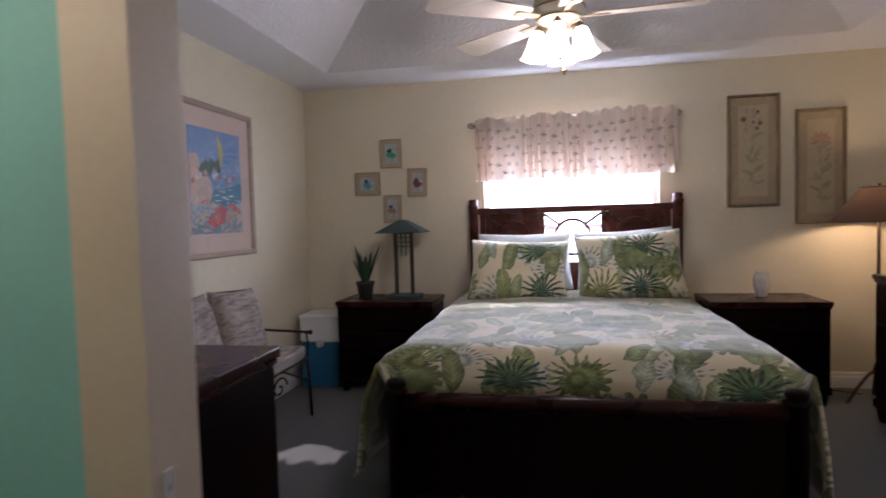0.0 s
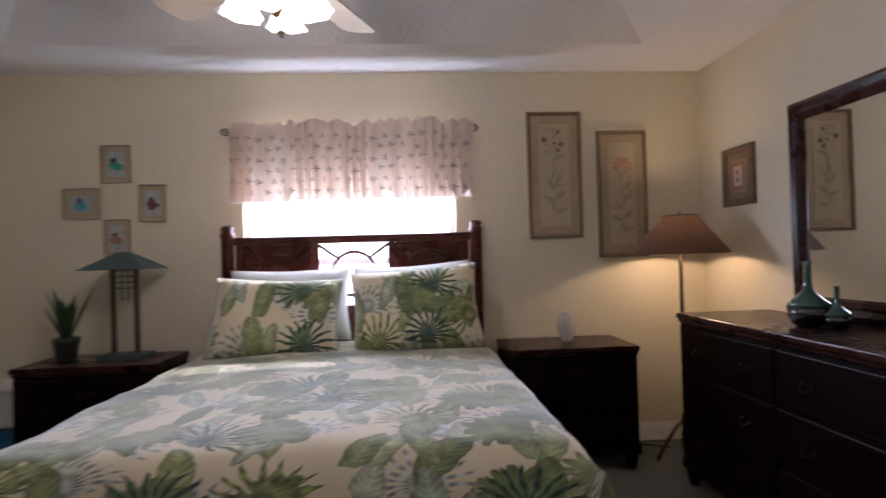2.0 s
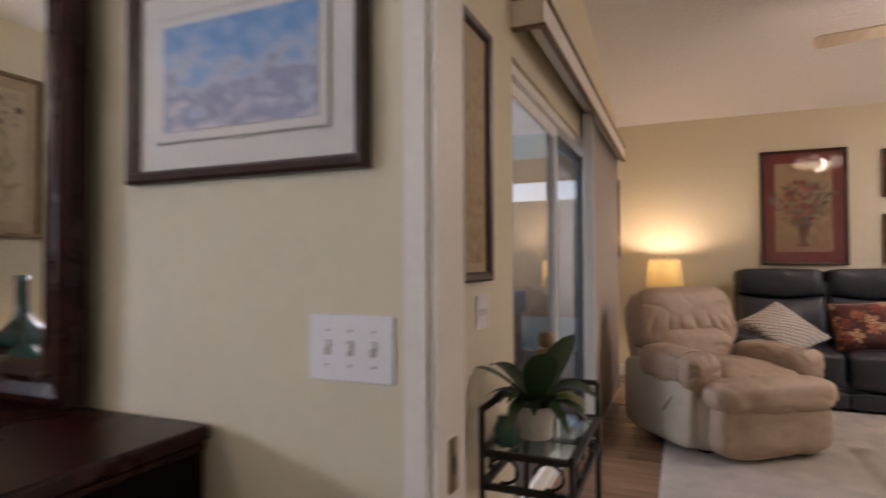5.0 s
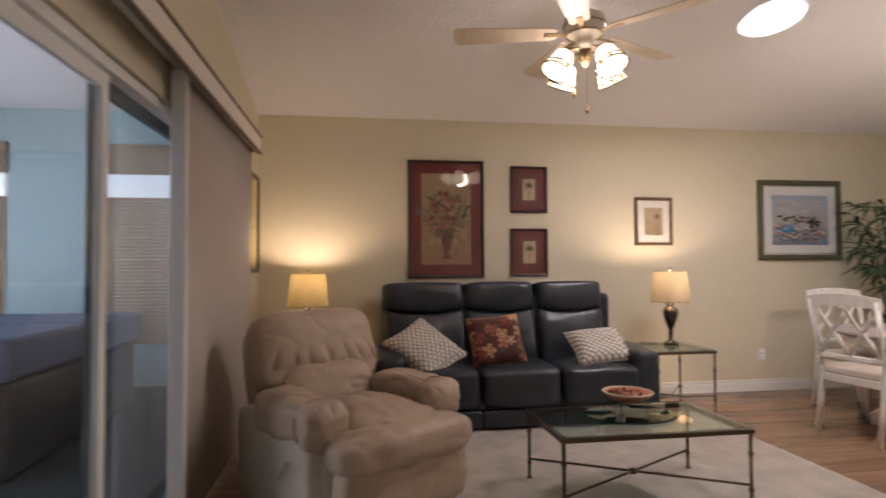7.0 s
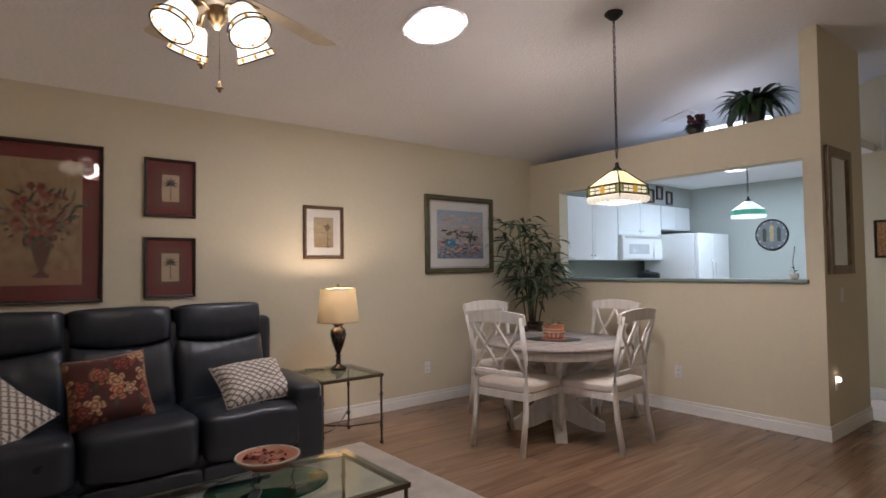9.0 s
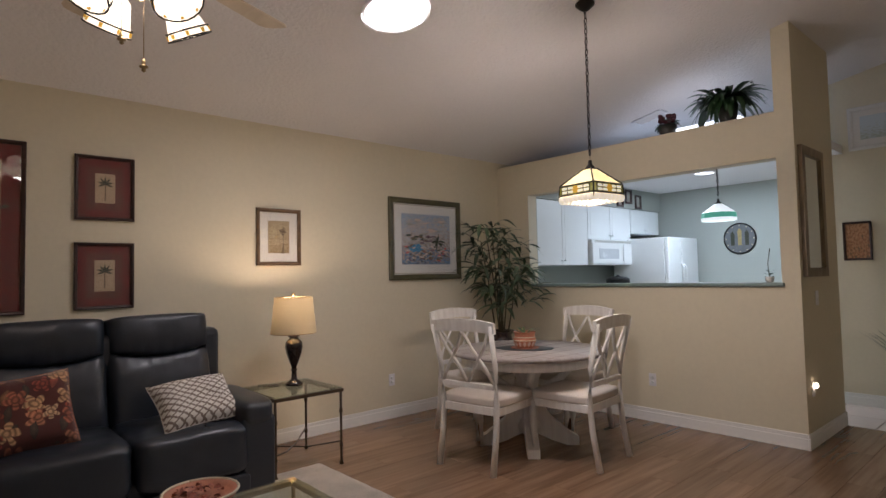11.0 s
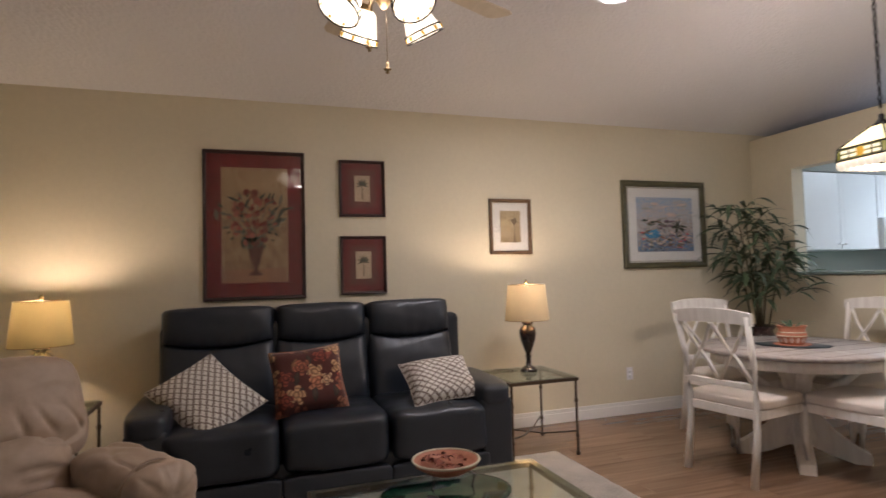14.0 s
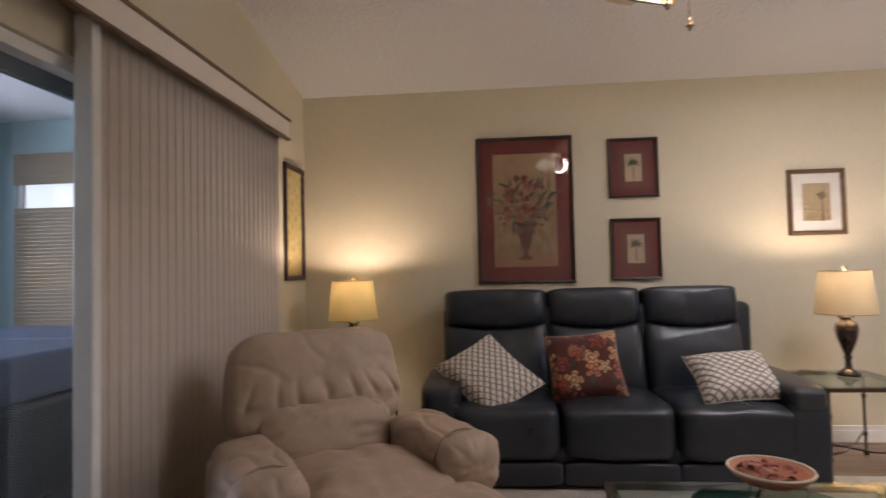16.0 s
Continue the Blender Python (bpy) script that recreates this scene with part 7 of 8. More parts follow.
# pendant over the dining table
def pendant(name, label, x, y, zc, ztip, s, square, cold):
    t = thing(name, label, "pendant lamp", pose(x, y, 0))
    zb = ztip - 0.30 * s
    part("canopy", lathe([(0.012, zc - 0.055), (0.03, zc - 0.045), (0.062, zc - 0.015), (0.065, zc)], 20), M["iron"], t)
    z = zc - 0.05
    k = 0
    link_mesh = None
    while z > ztip + 0.075:
        lk = tube([(0.009 * math.cos(a), 0, 0.021 * math.sin(a)) for a in [2 * math.pi * i / 8 for i in range(9)]], 0.0032, 5) if link_mesh is None else None
        if link_mesh is None:
            link_mesh = part("chain_link", lk, M["iron"], t)
            link_mesh.matrix_basis = Matrix.Translation((0, 0, z))
        else:
            share("chain_link", link_mesh, Matrix.Translation((0, 0, z)) @ Matrix.Rotation(radians(90 * (k % 2)), 4, "Z"), t)
        z -= 0.035
        k += 1
    part("cord", tube([(0.004, 0.002, zc - 0.05), (0.003, -0.003, (zc + ztip) / 2), (0, 0, ztip)], 0.0012, 5), M["iron"], t)
    part("cap", lathe([(0.0, ztip + 0.06), (0.012, ztip + 0.055), (0.014, ztip + 0.03), (0.03, ztip + 0.012), (0.042, ztip - 0.004)], 16), M["iron"], t)
    n = 4 if square else 12
    R = 0.285 * s
    off = radians(38) if square else 0
    lv = [(0.04, ztip), (R, zb + 0.14 * s), (R * 1.03, zb + 0.05 * s), (R * 1.0, zb)]
    mats = (M["kitchen_glow"],) * 3 if cold else (M["tiffany"], M["band_glass"], M["skirt_glass"])
    for j in range(3):
        for i in range(n):
            a0, a1 = off + 2 * math.pi * i / n, off + 2 * math.pi * (i + 1) / n
            b = bmesh.new()
            (r0, z0), (r1, z1) = lv[j], lv[j + 1]
            vs = [b.verts.new(p) for p in ((r0 * math.cos(a0), r0 * math.sin(a0), z0), (r0 * math.cos(a1), r0 * math.sin(a1), z0), (r1 * math.cos(a1), r1 * math.sin(a1), z1), (r1 * math.cos(a0), r1 * math.sin(a0), z1))]
            b.faces.new(vs)
            bmesh.ops.solidify(b, geom=list(b.faces), thickness=0.003)
            part("glass_panel", b, mats[j] if not (cold and j == 1) else M["green_band"], t, shadow=False)
            if not cold:
                e0, e1 = Vector((r0 * math.cos(a0), r0 * math.sin(a0), z0)), Vector((r1 * math.cos(a0), r1 * math.sin(a0), z1))
                part("leading", tube([tuple(e0 * 1.002), tuple(e1 * 1.002)], 0.005, 5), M["leading"], t)
    if not cold:
        for j in (1, 2):
            r, z = lv[j]
            ring = [(r * 1.01 * math.cos(off + 2 * math.pi * i / n), r * 1.01 * math.sin(off + 2 * math.pi * i / n), z) for i in range(n + 1)]
            for a, b in zip(ring, ring[1:]):
                part("leading", tube([a, b], 0.0055, 5), M["leading"], t)
        for i in range(n):
            a0, a1 = off + 2 * math.pi * i / n, off + 2 * math.pi * (i + 1) / n
            p0, p1 = Vector((R * 1.012 * math.cos(a0), R * 1.012 * math.sin(a0), 0)), Vector((R * 1.012 * math.cos(a1), R * 1.012 * math.sin(a1), 0))
            nrm = (p0 + p1).normalized()
            for u in (0.1, 0.27, 0.73, 0.9):
                c = p0.lerp(p1, u) + nrm * 0.004
                part("leading", tube([(c.x * 1.015, c.y * 1.015, zb + 0.05 * s), (c.x, c.y, zb + 0.14 * s)], 0.0035, 5), M["leading"], t)
            out = (p1 - p0).normalized()
            zm = zb + 0.095 * s
            face = nrm * 0.007
            disc = bmesh.new()
            c = (p0.lerp(p1, 0.5) + face) * 1.012
            disc.faces.new([disc.verts.new((c.x + out.x * 0.027 * math.cos(a), c.y + out.y * 0.027 * math.cos(a), zm + 0.025 * math.sin(a))) for a in [2 * math.pi * q / 14 for q in range(14)]])
            part("amber_tile", disc, M["amber_glass"], t, "round amber jewel")
            for u in (0.185, 0.36, 0.64, 0.815):
                for dz in (-0.013, 0.011):
                    c = (p0.lerp(p1, u) + face) * 1.012
                    bar = bmesh.new()
                    bar.faces.new([bar.verts.new((c.x + out.x * sx * 0.021, c.y + out.y * sx * 0.021, zm + dz + sz * 0.008)) for sx, sz in ((-1, -1), (1, -1), (1, 1), (-1, 1))])
                    part("pale_bar", bar, M["band_pale"], t)
            for q in range(7):
                u = (q + 0.5) / 7
                c = p0.lerp(p1, u)
                part("skirt_scallop", moved(lathe([(0.0, -0.022), (0.018, -0.014), (0.024, 0.0), (0.024, 0.018)], 10), Matrix.Translation((c.x * 0.985, c.y * 0.985, zb + 0.004))), M["skirt_glass"], t, shadow=False)


M["green_band"] = glow("lit_green_glass", (0.10, 0.42, 0.30), 0.8)
pendant("pendant_lamp", "lit leaded glass pendant with amber tiles on a chain", 7.503, -1.235, vault(7.503), 2.03, 0.69, True, False)
pendant("kitchen_pendant", "white glass pendant with a green band, lit in the kitchen", 7.95, -4.30, ZK, 2.06, 0.60, False, True)

# tubular skylight and ceiling vent on the slope
SLOPE = -math.degrees(math.atan(0.2))
t = thing("tubular_skylight", "round bright tubular skylight in the sloped ceiling", "skylight", pose(8.155, -0.17, vault(8.155) - 0.004, 0, -SLOPE, 0))
part("trim_ring", tube(arc(0, 0, 0.205, 0, 360, 48, "XY", -0.004), 0.014, 8), M["soffit"], t)
part("diffuser", lathe([(0.0, -0.022), (0.13, -0.018), (0.196, -0.006), (0.196, 0.0)], 48), M["tube_glow"], t, "bright white diffuser", True, shadow=False)
t = thing("ceiling_vent", "white slotted air vent in the sloped ceiling", "air vent", pose(8.32, -3.60, vault(8.32) - 0.004, 0, -SLOPE, 0))
part("frame", boxes([(-0.16, 0.16, -0.09, -0.075, -0.012, 0), (-0.16, 0.16, 0.075, 0.09, -0.012, 0), (-0.16, -0.145, -0.075, 0.075, -0.012, 0), (0.145, 0.16, -0.075, 0.075, -0.012, 0)]), M["soffit"], t)
for k in range(7):
    part("slat", box(-0.145, 0.145, -0.066 + k * 0.022 - 0.006, -0.066 + k * 0.022 + 0.006, -0.010, -0.006), M["soffit"], t)

# pictures on the long wall
RED_BG = painted("bouquet_ground", [(0.3, (0.15, 0.078, 0.038)), (0.5, (0.27, 0.165, 0.08)), (0.7, (0.34, 0.235, 0.125))], 5, (2, 1, 2), 0.6, 3.0, 0.15)
BLOOM = mat("red_bloom_print", (0.16, 0.022, 0.014), 0.7, var=0.4, scale=40)
BLOOM2 = mat("rust_bloom_print", (0.21, 0.065, 0.035), 0.7, var=0.4, scale=40)
DKLEAF = mat("dark_leaf_print", (0.045, 0.05, 0.03), 0.7, var=0.3, scale=40)
URNP = mat("urn_print", (0.12, 0.045, 0.03), 0.7, var=0.3, scale=30)
t = picture("bouquet_picture", "large dark-framed print of a red bouquet in an urn", 0.721, 1.105, 0.026, M["dark_frame"], [("mat_board", 0, M["red_mat"]), ("print", 0.10, RED_BG)], pose(XS - 0.001, 1.866, 1.718, 0, 0, FACE_W))
y = t["front"] + 0.0005
part("urn_print", flat([(-0.045, -0.375), (-0.055, -0.365), (-0.014, -0.335), (-0.012, -0.31), (-0.035, -0.27), (-0.058, -0.15), (-0.052, -0.12), (0.052, -0.12), (0.058, -0.15), (0.035, -0.27), (0.012, -0.31), (0.014, -0.335), (0.055, -0.365), (0.045, -0.375)], y - 0.0006), URNP, t)
part("table_print", flat([(-0.22, -0.425), (-0.22, -0.33), (0.22, -0.32), (0.22, -0.425)], y - 0.0002), mat("table_print", (0.30, 0.15, 0.08), 0.7, var=0.25, scale=12), t)
rnd = random.Random(31)
SAGE = mat("sage_leaf_print", (0.12, 0.12, 0.085), 0.7, var=0.4, scale=40)
PETAL = mat("pale_red_bloom_print", (0.30, 0.085, 0.055), 0.7, var=0.4, scale=40)
for k in range(22):
    a = radians(rnd.uniform(35, 150))
    L = rnd.uniform(0.20, 0.42)
    part("stem", flat(leaf_shape(0, -0.12, L, 0.007, math.degrees(a)), y - 0.0003), SAGE, t)
    part("leaf", flat(leaf_shape(L * 0.8 * math.cos(a), -0.12 + L * 0.8 * math.sin(a), rnd.uniform(0.05, 0.11), 0.022, math.degrees(a) + rnd.uniform(-50, 50)), y - 0.0007 - 0.0002 * (k % 3)), SAGE if k % 2 else DKLEAF, t)
for k in range(80):
    a, r = rnd.uniform(0, 6.28), math.sqrt(rnd.random())
    cx, cz = 0.185 * r * math.cos(a), 0.06 + 0.21 * r * math.sin(a)
    part("flower", flat(blob(cx, cz, rnd.uniform(0.010, 0.024), 9, 0.45, k), y - 0.0014 - 0.0003 * (k % 4)), (BLOOM, BLOOM2, PETAL)[k % 3], t)
for k in range(34):
    a, r = rnd.uniform(0, 6.28), math.sqrt(rnd.random())
    part("leaf", flat(leaf_shape(0.19 * r * math.cos(a), 0.03 + 0.20 * r * math.sin(a), rnd.uniform(0.03, 0.07), 0.014, math.degrees(a) + rnd.uniform(-40, 40)), y - 0.0027 - 0.0002 * (k % 3)), SAGE if k % 2 else DKLEAF, t)
for k in range(11):
    part("leaf", flat(leaf_shape(rnd.uniform(-0.13, 0.13), -0.08, rnd.uniform(0.06, 0.12), 0.026, rnd.uniform(230, 310)), y - 0.0012), DKLEAF if k % 2 else SAGE, t)
for z0, z1 in ((1.786, 2.23), (1.179, 1.632)):
    t = picture("palm_picture", "small dark-framed palm tree print with a red mat", 0.362, z1 - z0, 0.022, M["dark_frame"], [("mat_board", 0, M["red_mat"]), ("inner_mat", 0.05, M["palm_mat"]), ("print", 0.098, mat("pale_print_paper", (0.48, 0.36, 0.24), 0.7, var=0.15, scale=9))], pose(XS - 0.001, 1.062, (z0 + z1) / 2, 0, 0, FACE_W), group="palm pictures")
    y = t["front"]
    part("trunk", flat([(-0.004, -0.085), (-0.003, 0.03), (0.003, 0.03), (0.004, -0.085)], y), BROWNP, t)
    for k in range(7):
        part("frond", flat(leaf_shape(0, 0.03, 0.05, 0.013, -20 + k * 37), y - 0.0004), DKLEAF, t)
SEPIA = painted("sepia_scene", [(0.35, (0.17, 0.11, 0.05)), (0.5, (0.31, 0.22, 0.12)), (0.65, (0.42, 0.33, 0.20))], 5, (2, 1, 4), 0.6, 4.0, 0.2)
t = picture("sepia_picture", "small brown-framed sepia tree print in a white mat", 0.393, 0.475, 0.03, M["brown_frame"], [("mat_board", 0, M["white_mat"]), ("print", 0.072, SEPIA)], pose(XS - 0.001, -0.216, 1.71, 0, 0, FACE_W))
part("tree", join(flat([(0.03, -0.14), (0.035, 0.02), (0.042, 0.02), (0.045, -0.14)], t["front"]), flat(blob(0.04, 0.05, 0.028, 12, 0.6, 3), t["front"])), BROWNP, t)
COAST = painted("coast_scene", [(0.28, (0.24, 0.10, 0.08)), (0.42, (0.10, 0.10, 0.13)), (0.52, (0.13, 0.26, 0.42)), (0.60, (0.30, 0.22, 0.18)), (0.75, (0.50, 0.45, 0.42)), (0.95, (0.30, 0.38, 0.50))], 6, (3, 1, 5), 0.6, 5.0, 0.45)
t = picture("coast_picture", "olive-framed coastal landscape print in a white mat", 0.955, 0.823, 0.055, M["olive_frame"], [("mat_board", 0, M["white_mat"]), ("fillet", 0.008, M["gold_frame"]), ("inner_mat", 0.014, M["white_mat"]), ("print", 0.10, COAST)], pose(XS - 0.001, -1.834, 1.733, 0, 0, FACE_W))
y = t["front"]
rr = random.Random(77)
CLOUDP = mat("cloud_print", (0.44, 0.40, 0.39), 0.7, var=0.2, scale=20)
PLUM = mat("plum_print", (0.16, 0.09, 0.12), 0.7, var=0.4, scale=30)
LAGOON = mat("lagoon_print", (0.05, 0.24, 0.44), 0.7, var=0.2, scale=20)
for k in range(40):
    part("cloud", flat(leaf_shape(rr.uniform(-0.30, 0.16), rr.uniform(0.03, 0.22), rr.uniform(0.06, 0.15), rr.uniform(0.012, 0.03), rr.uniform(-8, 8)), y - 0.0004 - 0.0002 * (k % 3)), rr.choice((CLOUDP, CLOUDP, M["grey_mat"], WALLP)), t)
for k in range(26):
    part("shore", flat(leaf_shape(rr.uniform(-0.30, 0.18), rr.uniform(-0.05, 0.04), rr.uniform(0.05, 0.12), rr.uniform(0.010, 0.026), rr.uniform(-10, 10)), y - 0.0011 - 0.0002 * (k % 3)), rr.choice((DKLEAF, PLUM, BROWNP, M["grey_mat"])), t)
part("lagoon", flat(blob(-0.14, -0.09, 0.07, 16, 0.25, 4, 1.3, 0.6), y - 0.0018), LAGOON, t)
for k in range(60):
    part("bank", flat(leaf_shape(rr.uniform(-0.30, 0.24), rr.uniform(-0.22, -0.06) if k % 3 else rr.uniform(-0.22, -0.15), rr.uniform(0.03, 0.08), rr.uniform(0.010, 0.022), rr.uniform(-25, 25)), y - 0.0020 - 0.0002 * (k % 4)), rr.choice((PLUM, BROWNP, DKLEAF, REDP, WALLP, M["pink_mat"])), t)
for k in range(16):
    a = rr.uniform(0, 360)
    part("palm", flat(leaf_shape(0.15, -0.03, rr.uniform(0.05, 0.10), 0.014, a), y - 0.0030 - 0.0002 * (k % 3)), DKLEAF, t)

GOLDP = painted("golden_leaf_scene", [(0.35, (0.20, 0.13, 0.04)), (0.5, (0.50, 0.38, 0.14)), (0.65, (0.62, 0.52, 0.26))], 7, (2, 1, 2), 0.6, 6.0, 0.1)
picture("golden_picture", "dark-framed golden leaf print beside the blinds", 0.39, 0.84, 0.035, M["dark_frame"], [("print", 0, GOLDP)], pose(9.625, YN - 0.001, 1.65), pane=False)
t = picture("tall_picture", "tall bronze-framed brown print beside the sliding door", 0.30, 0.87, 0.032, M["dark_frame"], [("mat_board", 0, M["tan_mat"]), ("print", 0.03, SEPIA)], pose(5.31, YN - 0.001, 1.575), pane=False)
t = thing("light_switch", "white two-gang switch plate under the tall picture", "light switch", pose(5.40, YN - 0.001, 1.035))
part("plate_body", box(-0.058, 0.058, -0.006, 0, -0.058, 0.058, 0.003), M["plate"], t)
for k in (-1, 1):
    part("slot", box(k * 0.023 - 0.0055, k * 0.023 + 0.0055, -0.0068, -0.0055, -0.013, 0.013), M["grey_mat"], t)
    part("toggle", box(k * 0.023 - 0.005, k * 0.023 + 0.005, -0.013, -0.006, 0.0, 0.012, 0.001, 1), M["white_plastic"], t)


def outlet(m, label):
    t = thing("wall_outlet", label, "outlet", m, "wall outlets")
    part("plate_body", box(-0.035, 0.035, -0.005, 0, -0.057, 0.057, 0.003), M["plate"], t)
    for s in (-1, 1):
        part("socket", moved(lathe([(0.016, 0), (0.016, 0.002), (0.0, 0.0025)], 14), pose(0, -0.005, s * 0.02, 90)), M["white_plastic"], t)
        part("slot", boxes([(-0.007, -0.005, -0.008, -0.006, s * 0.02 - 0.004, s * 0.02 + 0.004), (0.005, 0.007, -0.008, -0.006, s * 0.02 - 0.004, s * 0.02 + 0.004)]), M["iron"], t)


outlet(pose(XS - 0.001, -1.372, 0.365, 0, 0, FACE_W), "white outlet on the long wall")
outlet(pose(8.045, YP + 0.001, 0.375, 0, 0, FACE_N), "white outlet under the pass-through")
t = thing("night_light", "lit night light plugged in low on the wall end", "night light", pose(XC - 0.001, -3.10, 0.46, 0, 0, FACE_W))
part("plate_body", box(-0.035, 0.035, -0.005, 0, -0.085, 0.03, 0.003), M["plate"], t)
part("bulb", puff(0.04, 0.03, 0.04, 2.5, 8, (0, 0, 0), (0, -0.022, 0)), M["night_glow"], t, "glowing lens", True)

# mirror, switch and pictures at the wall end and hall
t = thing("wall_mirror", "tall bronze-framed mirror on the wall end", "mirror", pose(XC - 0.001, -3.28, 1.80, 0, 0, FACE_W))
part("frame", boxes([(-0.275, -0.205, -0.03, 0, -0.51, 0.51), (0.205, 0.275, -0.03, 0, -0.51, 0.51), (-0.205, 0.205, -0.03, 0, 0.44, 0.51), (-0.205, 0.205, -0.03, 0, -0.51, -0.44)]), M["gold_frame"], t)
part("mirror_glass", box(-0.207, 0.207, -0.014, -0.002, -0.442, 0.442), M["mirror"], t)
t = thing("light_switch", "white switch plate under the wall mirror", "light switch", pose(XC - 0.001, -3.30, 1.12, 0, 0, FACE_W))
part("plate_body", box(-0.035, 0.035, -0.006, 0, -0.058, 0.058, 0.003), M["plate"], t)
part("toggle", box(-0.005, 0.005, -0.013, -0.006, -0.004, 0.010, 0.001, 1), M["white_plastic"], t)
FRUIT = painted("orange_still_life", [(0.35, (0.06, 0.09, 0.05)), (0.5, (0.36, 0.15, 0.06)), (0.65, (0.50, 0.28, 0.14))], 6, (2, 1, 2), 0.6, 7.0, 0.1)
picture("hall_picture", "small dark-framed still life in the hall", 0.235, 0.38, 0.02, M["dark_frame"], [("print", 0, FRUIT)], pose(6.86, YH + 0.001, 1.615, 0, 0, FACE_N), pane=False)
BEACH = painted("beach_scene", [(0.3, (0.20, 0.28, 0.12)), (0.5, (0.42, 0.46, 0.42)), (0.7, (0.52, 0.60, 0.64))], 5, (2, 1, 4), 0.6, 8.0, 0.4)
picture("hall_picture", "pale-framed beach print high in the hall", 0.50, 0.43, 0.04, M["white_mat"], [("mat_board", 0, M["white_mat"]), ("print", 0.06, BEACH)], pose(6.64, YH + 0.001, 2.725, 0, 0, FACE_N), pane=False)
t = thing("hall_plant", "dark spiky potted grass in the hall", "plant", pose(6.30, -4.60, 0))
part("pot", lathe([(0.09, 0), (0.10, 0.02), (0.13, 0.24), (0.14, 0.26), (0.12, 0.25)], 18), M["pot"], t, smooth=True)
rnd = random.Random(77)
for k in range(46):
    b = moved(blade(rnd.uniform(0.4, 0.62), 0.014, 0.5, 1.4, 5), Matrix.Translation((0, 0, 0.22)) @ Matrix.Rotation(rnd.uniform(0, 6.28), 4, "Z"))
    part("leaf", b, M["leaf"], t)


# plants on the ledge
def ledge_plant(x, y, label, pot_h, spread, n, flower):
    t = thing("ledge_plant", label, "plant", pose(x, y, 2.59), "plants on the ledge")
    part("pot", lathe([(0.06, 0), (0.065, 0.01), (0.085, pot_h), (0.078, pot_h), (0.07, pot_h - 0.02)], 16), M["pot"], t, smooth=True)
    rnd = random.Random(n)
    for k in range(n):
        L = rnd.uniform(0.6, 1.0) * spread
        b = moved(blade(L, 0.060, rnd.uniform(0.6, 1.1), rnd.uniform(0.45, 0.95), 6), Matrix.Translation((0, 0, pot_h)) @ Matrix.Rotation(rnd.uniform(0, 6.28), 4, "Z"))
        part("leaf", b, M["leaf"], t)
    for k in range(flower):
        a = rnd.uniform(0, 6.28)
        part("flower", moved(puff(0.04, 0.04, 0.035, 2.5, 6), Matrix.Translation((0.06 * math.cos(a), 0.06 * math.sin(a), pot_h + rnd.uniform(0.02, 0.10)))), M["red_flower"], t, smooth=True)


ledge_plant(7.86, -3.04, "small dark red flowering plant on the wall ledge", 0.09, 0.15, 22, 22)
ledge_plant(7.325, -3.03, "large dark fern in a pot on the wall ledge", 0.15, 0.43, 110, 0)
t = thing("ledge_light", "bright white strip light above the kitchen ceiling", "strip light", pose(7.66, -3.42, ZK + 0.08))
part("housing", box(-0.32, 0.32, -0.05, 0.05, 0, 0.05, 0.005), M["soffit"], t)
part("diffuser", box(-0.31, 0.31, -0.045, 0.045, 0.05, 0.15, 0.02, 3), M["strip_glow"], t, shadow=False)

# kitchen
def cabinet(y0, y1, z0, z1, x_front, depth, doors, label):
    t = thing("wall_cabinet" if z0 > 1 else "base_cabinet", label, "cabinet", pose(0, 0, 0), "kitchen cabinets")
    part("body", box(x_front + 0.02, x_front + depth, y1, y0, z0, z1), M["cabinet"], t)
    w = (y0 - y1) / doors
    for k in range(doors):
        a, b = y0 - k * w - 0.004, y0 - (k + 1) * w + 0.004
        d = part("door", join(box(x_front, x_front + 0.018, b, a, z0 + 0.005, z1 - 0.005, 0.003, 1), boxes([(x_front - 0.003, x_front, b + 0.05, a - 0.05, z0 + 0.06, z1 - 0.06)])), M["cabinet"], t)
        yk = b + 0.03 if k % 2 == 0 else a - 0.03
        part("knob", moved(lathe([(0.006, 0), (0.006, 0.012), (0.014, 0.018), (0.012, 0.026), (0, 0.028)], 10), Matrix.Translation((x_front, yk, z0 + 0.06 if z0 > 1 else z1 - 0.06)) @ Matrix.Rotation(radians(-90), 4, "Y")), M["cabinet"], d)


cabinet(-3.10, -4.17, 1.45, 2.22, 9.50, 0.38, 2, "white painted wall cabinet with two doors")
cabinet(-4.172, -5.19, 1.78, 2.22, 9.50, 0.38, 2, "short white wall cabinet above the microwave")
cabinet(-5.20, -5.98, 1.88, 2.22, 9.497, 0.383, 2, "short white wall cabinet above the refrigerator")
cabinet(-3.10, -5.08, 0.10, 0.88, 9.28, 0.60, 4, "white painted base cabinet run")
ct = part("countertop", box(9.25, XS - 0.01, -5.08, -3.10, 0.88, 0.92, 0.006, 2), M["counter"], None)
tagged(ct, "long grey-green laminate kitchen countertop", "countertop")
t = thing("microwave", "white over-range microwave under the cabinet", "microwave", pose(9.44, -4.68, 1.45))
part("body", box(0.012, 0.44, -0.50, 0.50, 0, 0.325, 0.006, 1), M["appliance"], t)
part("door", box(0, 0.012, -0.22, 0.50, 0.02, 0.28, 0.003, 1), M["appliance"], t)
part("window", box(-0.002, 0.001, -0.10, 0.36, 0.08, 0.21), mat("pale_grey_oven_glass", (0.50, 0.53, 0.56), 0.25), t)
part("control_panel", box(0.002, 0.012, -0.50, -0.23, 0.02, 0.28, 0.003, 1), M["appliance"], t)
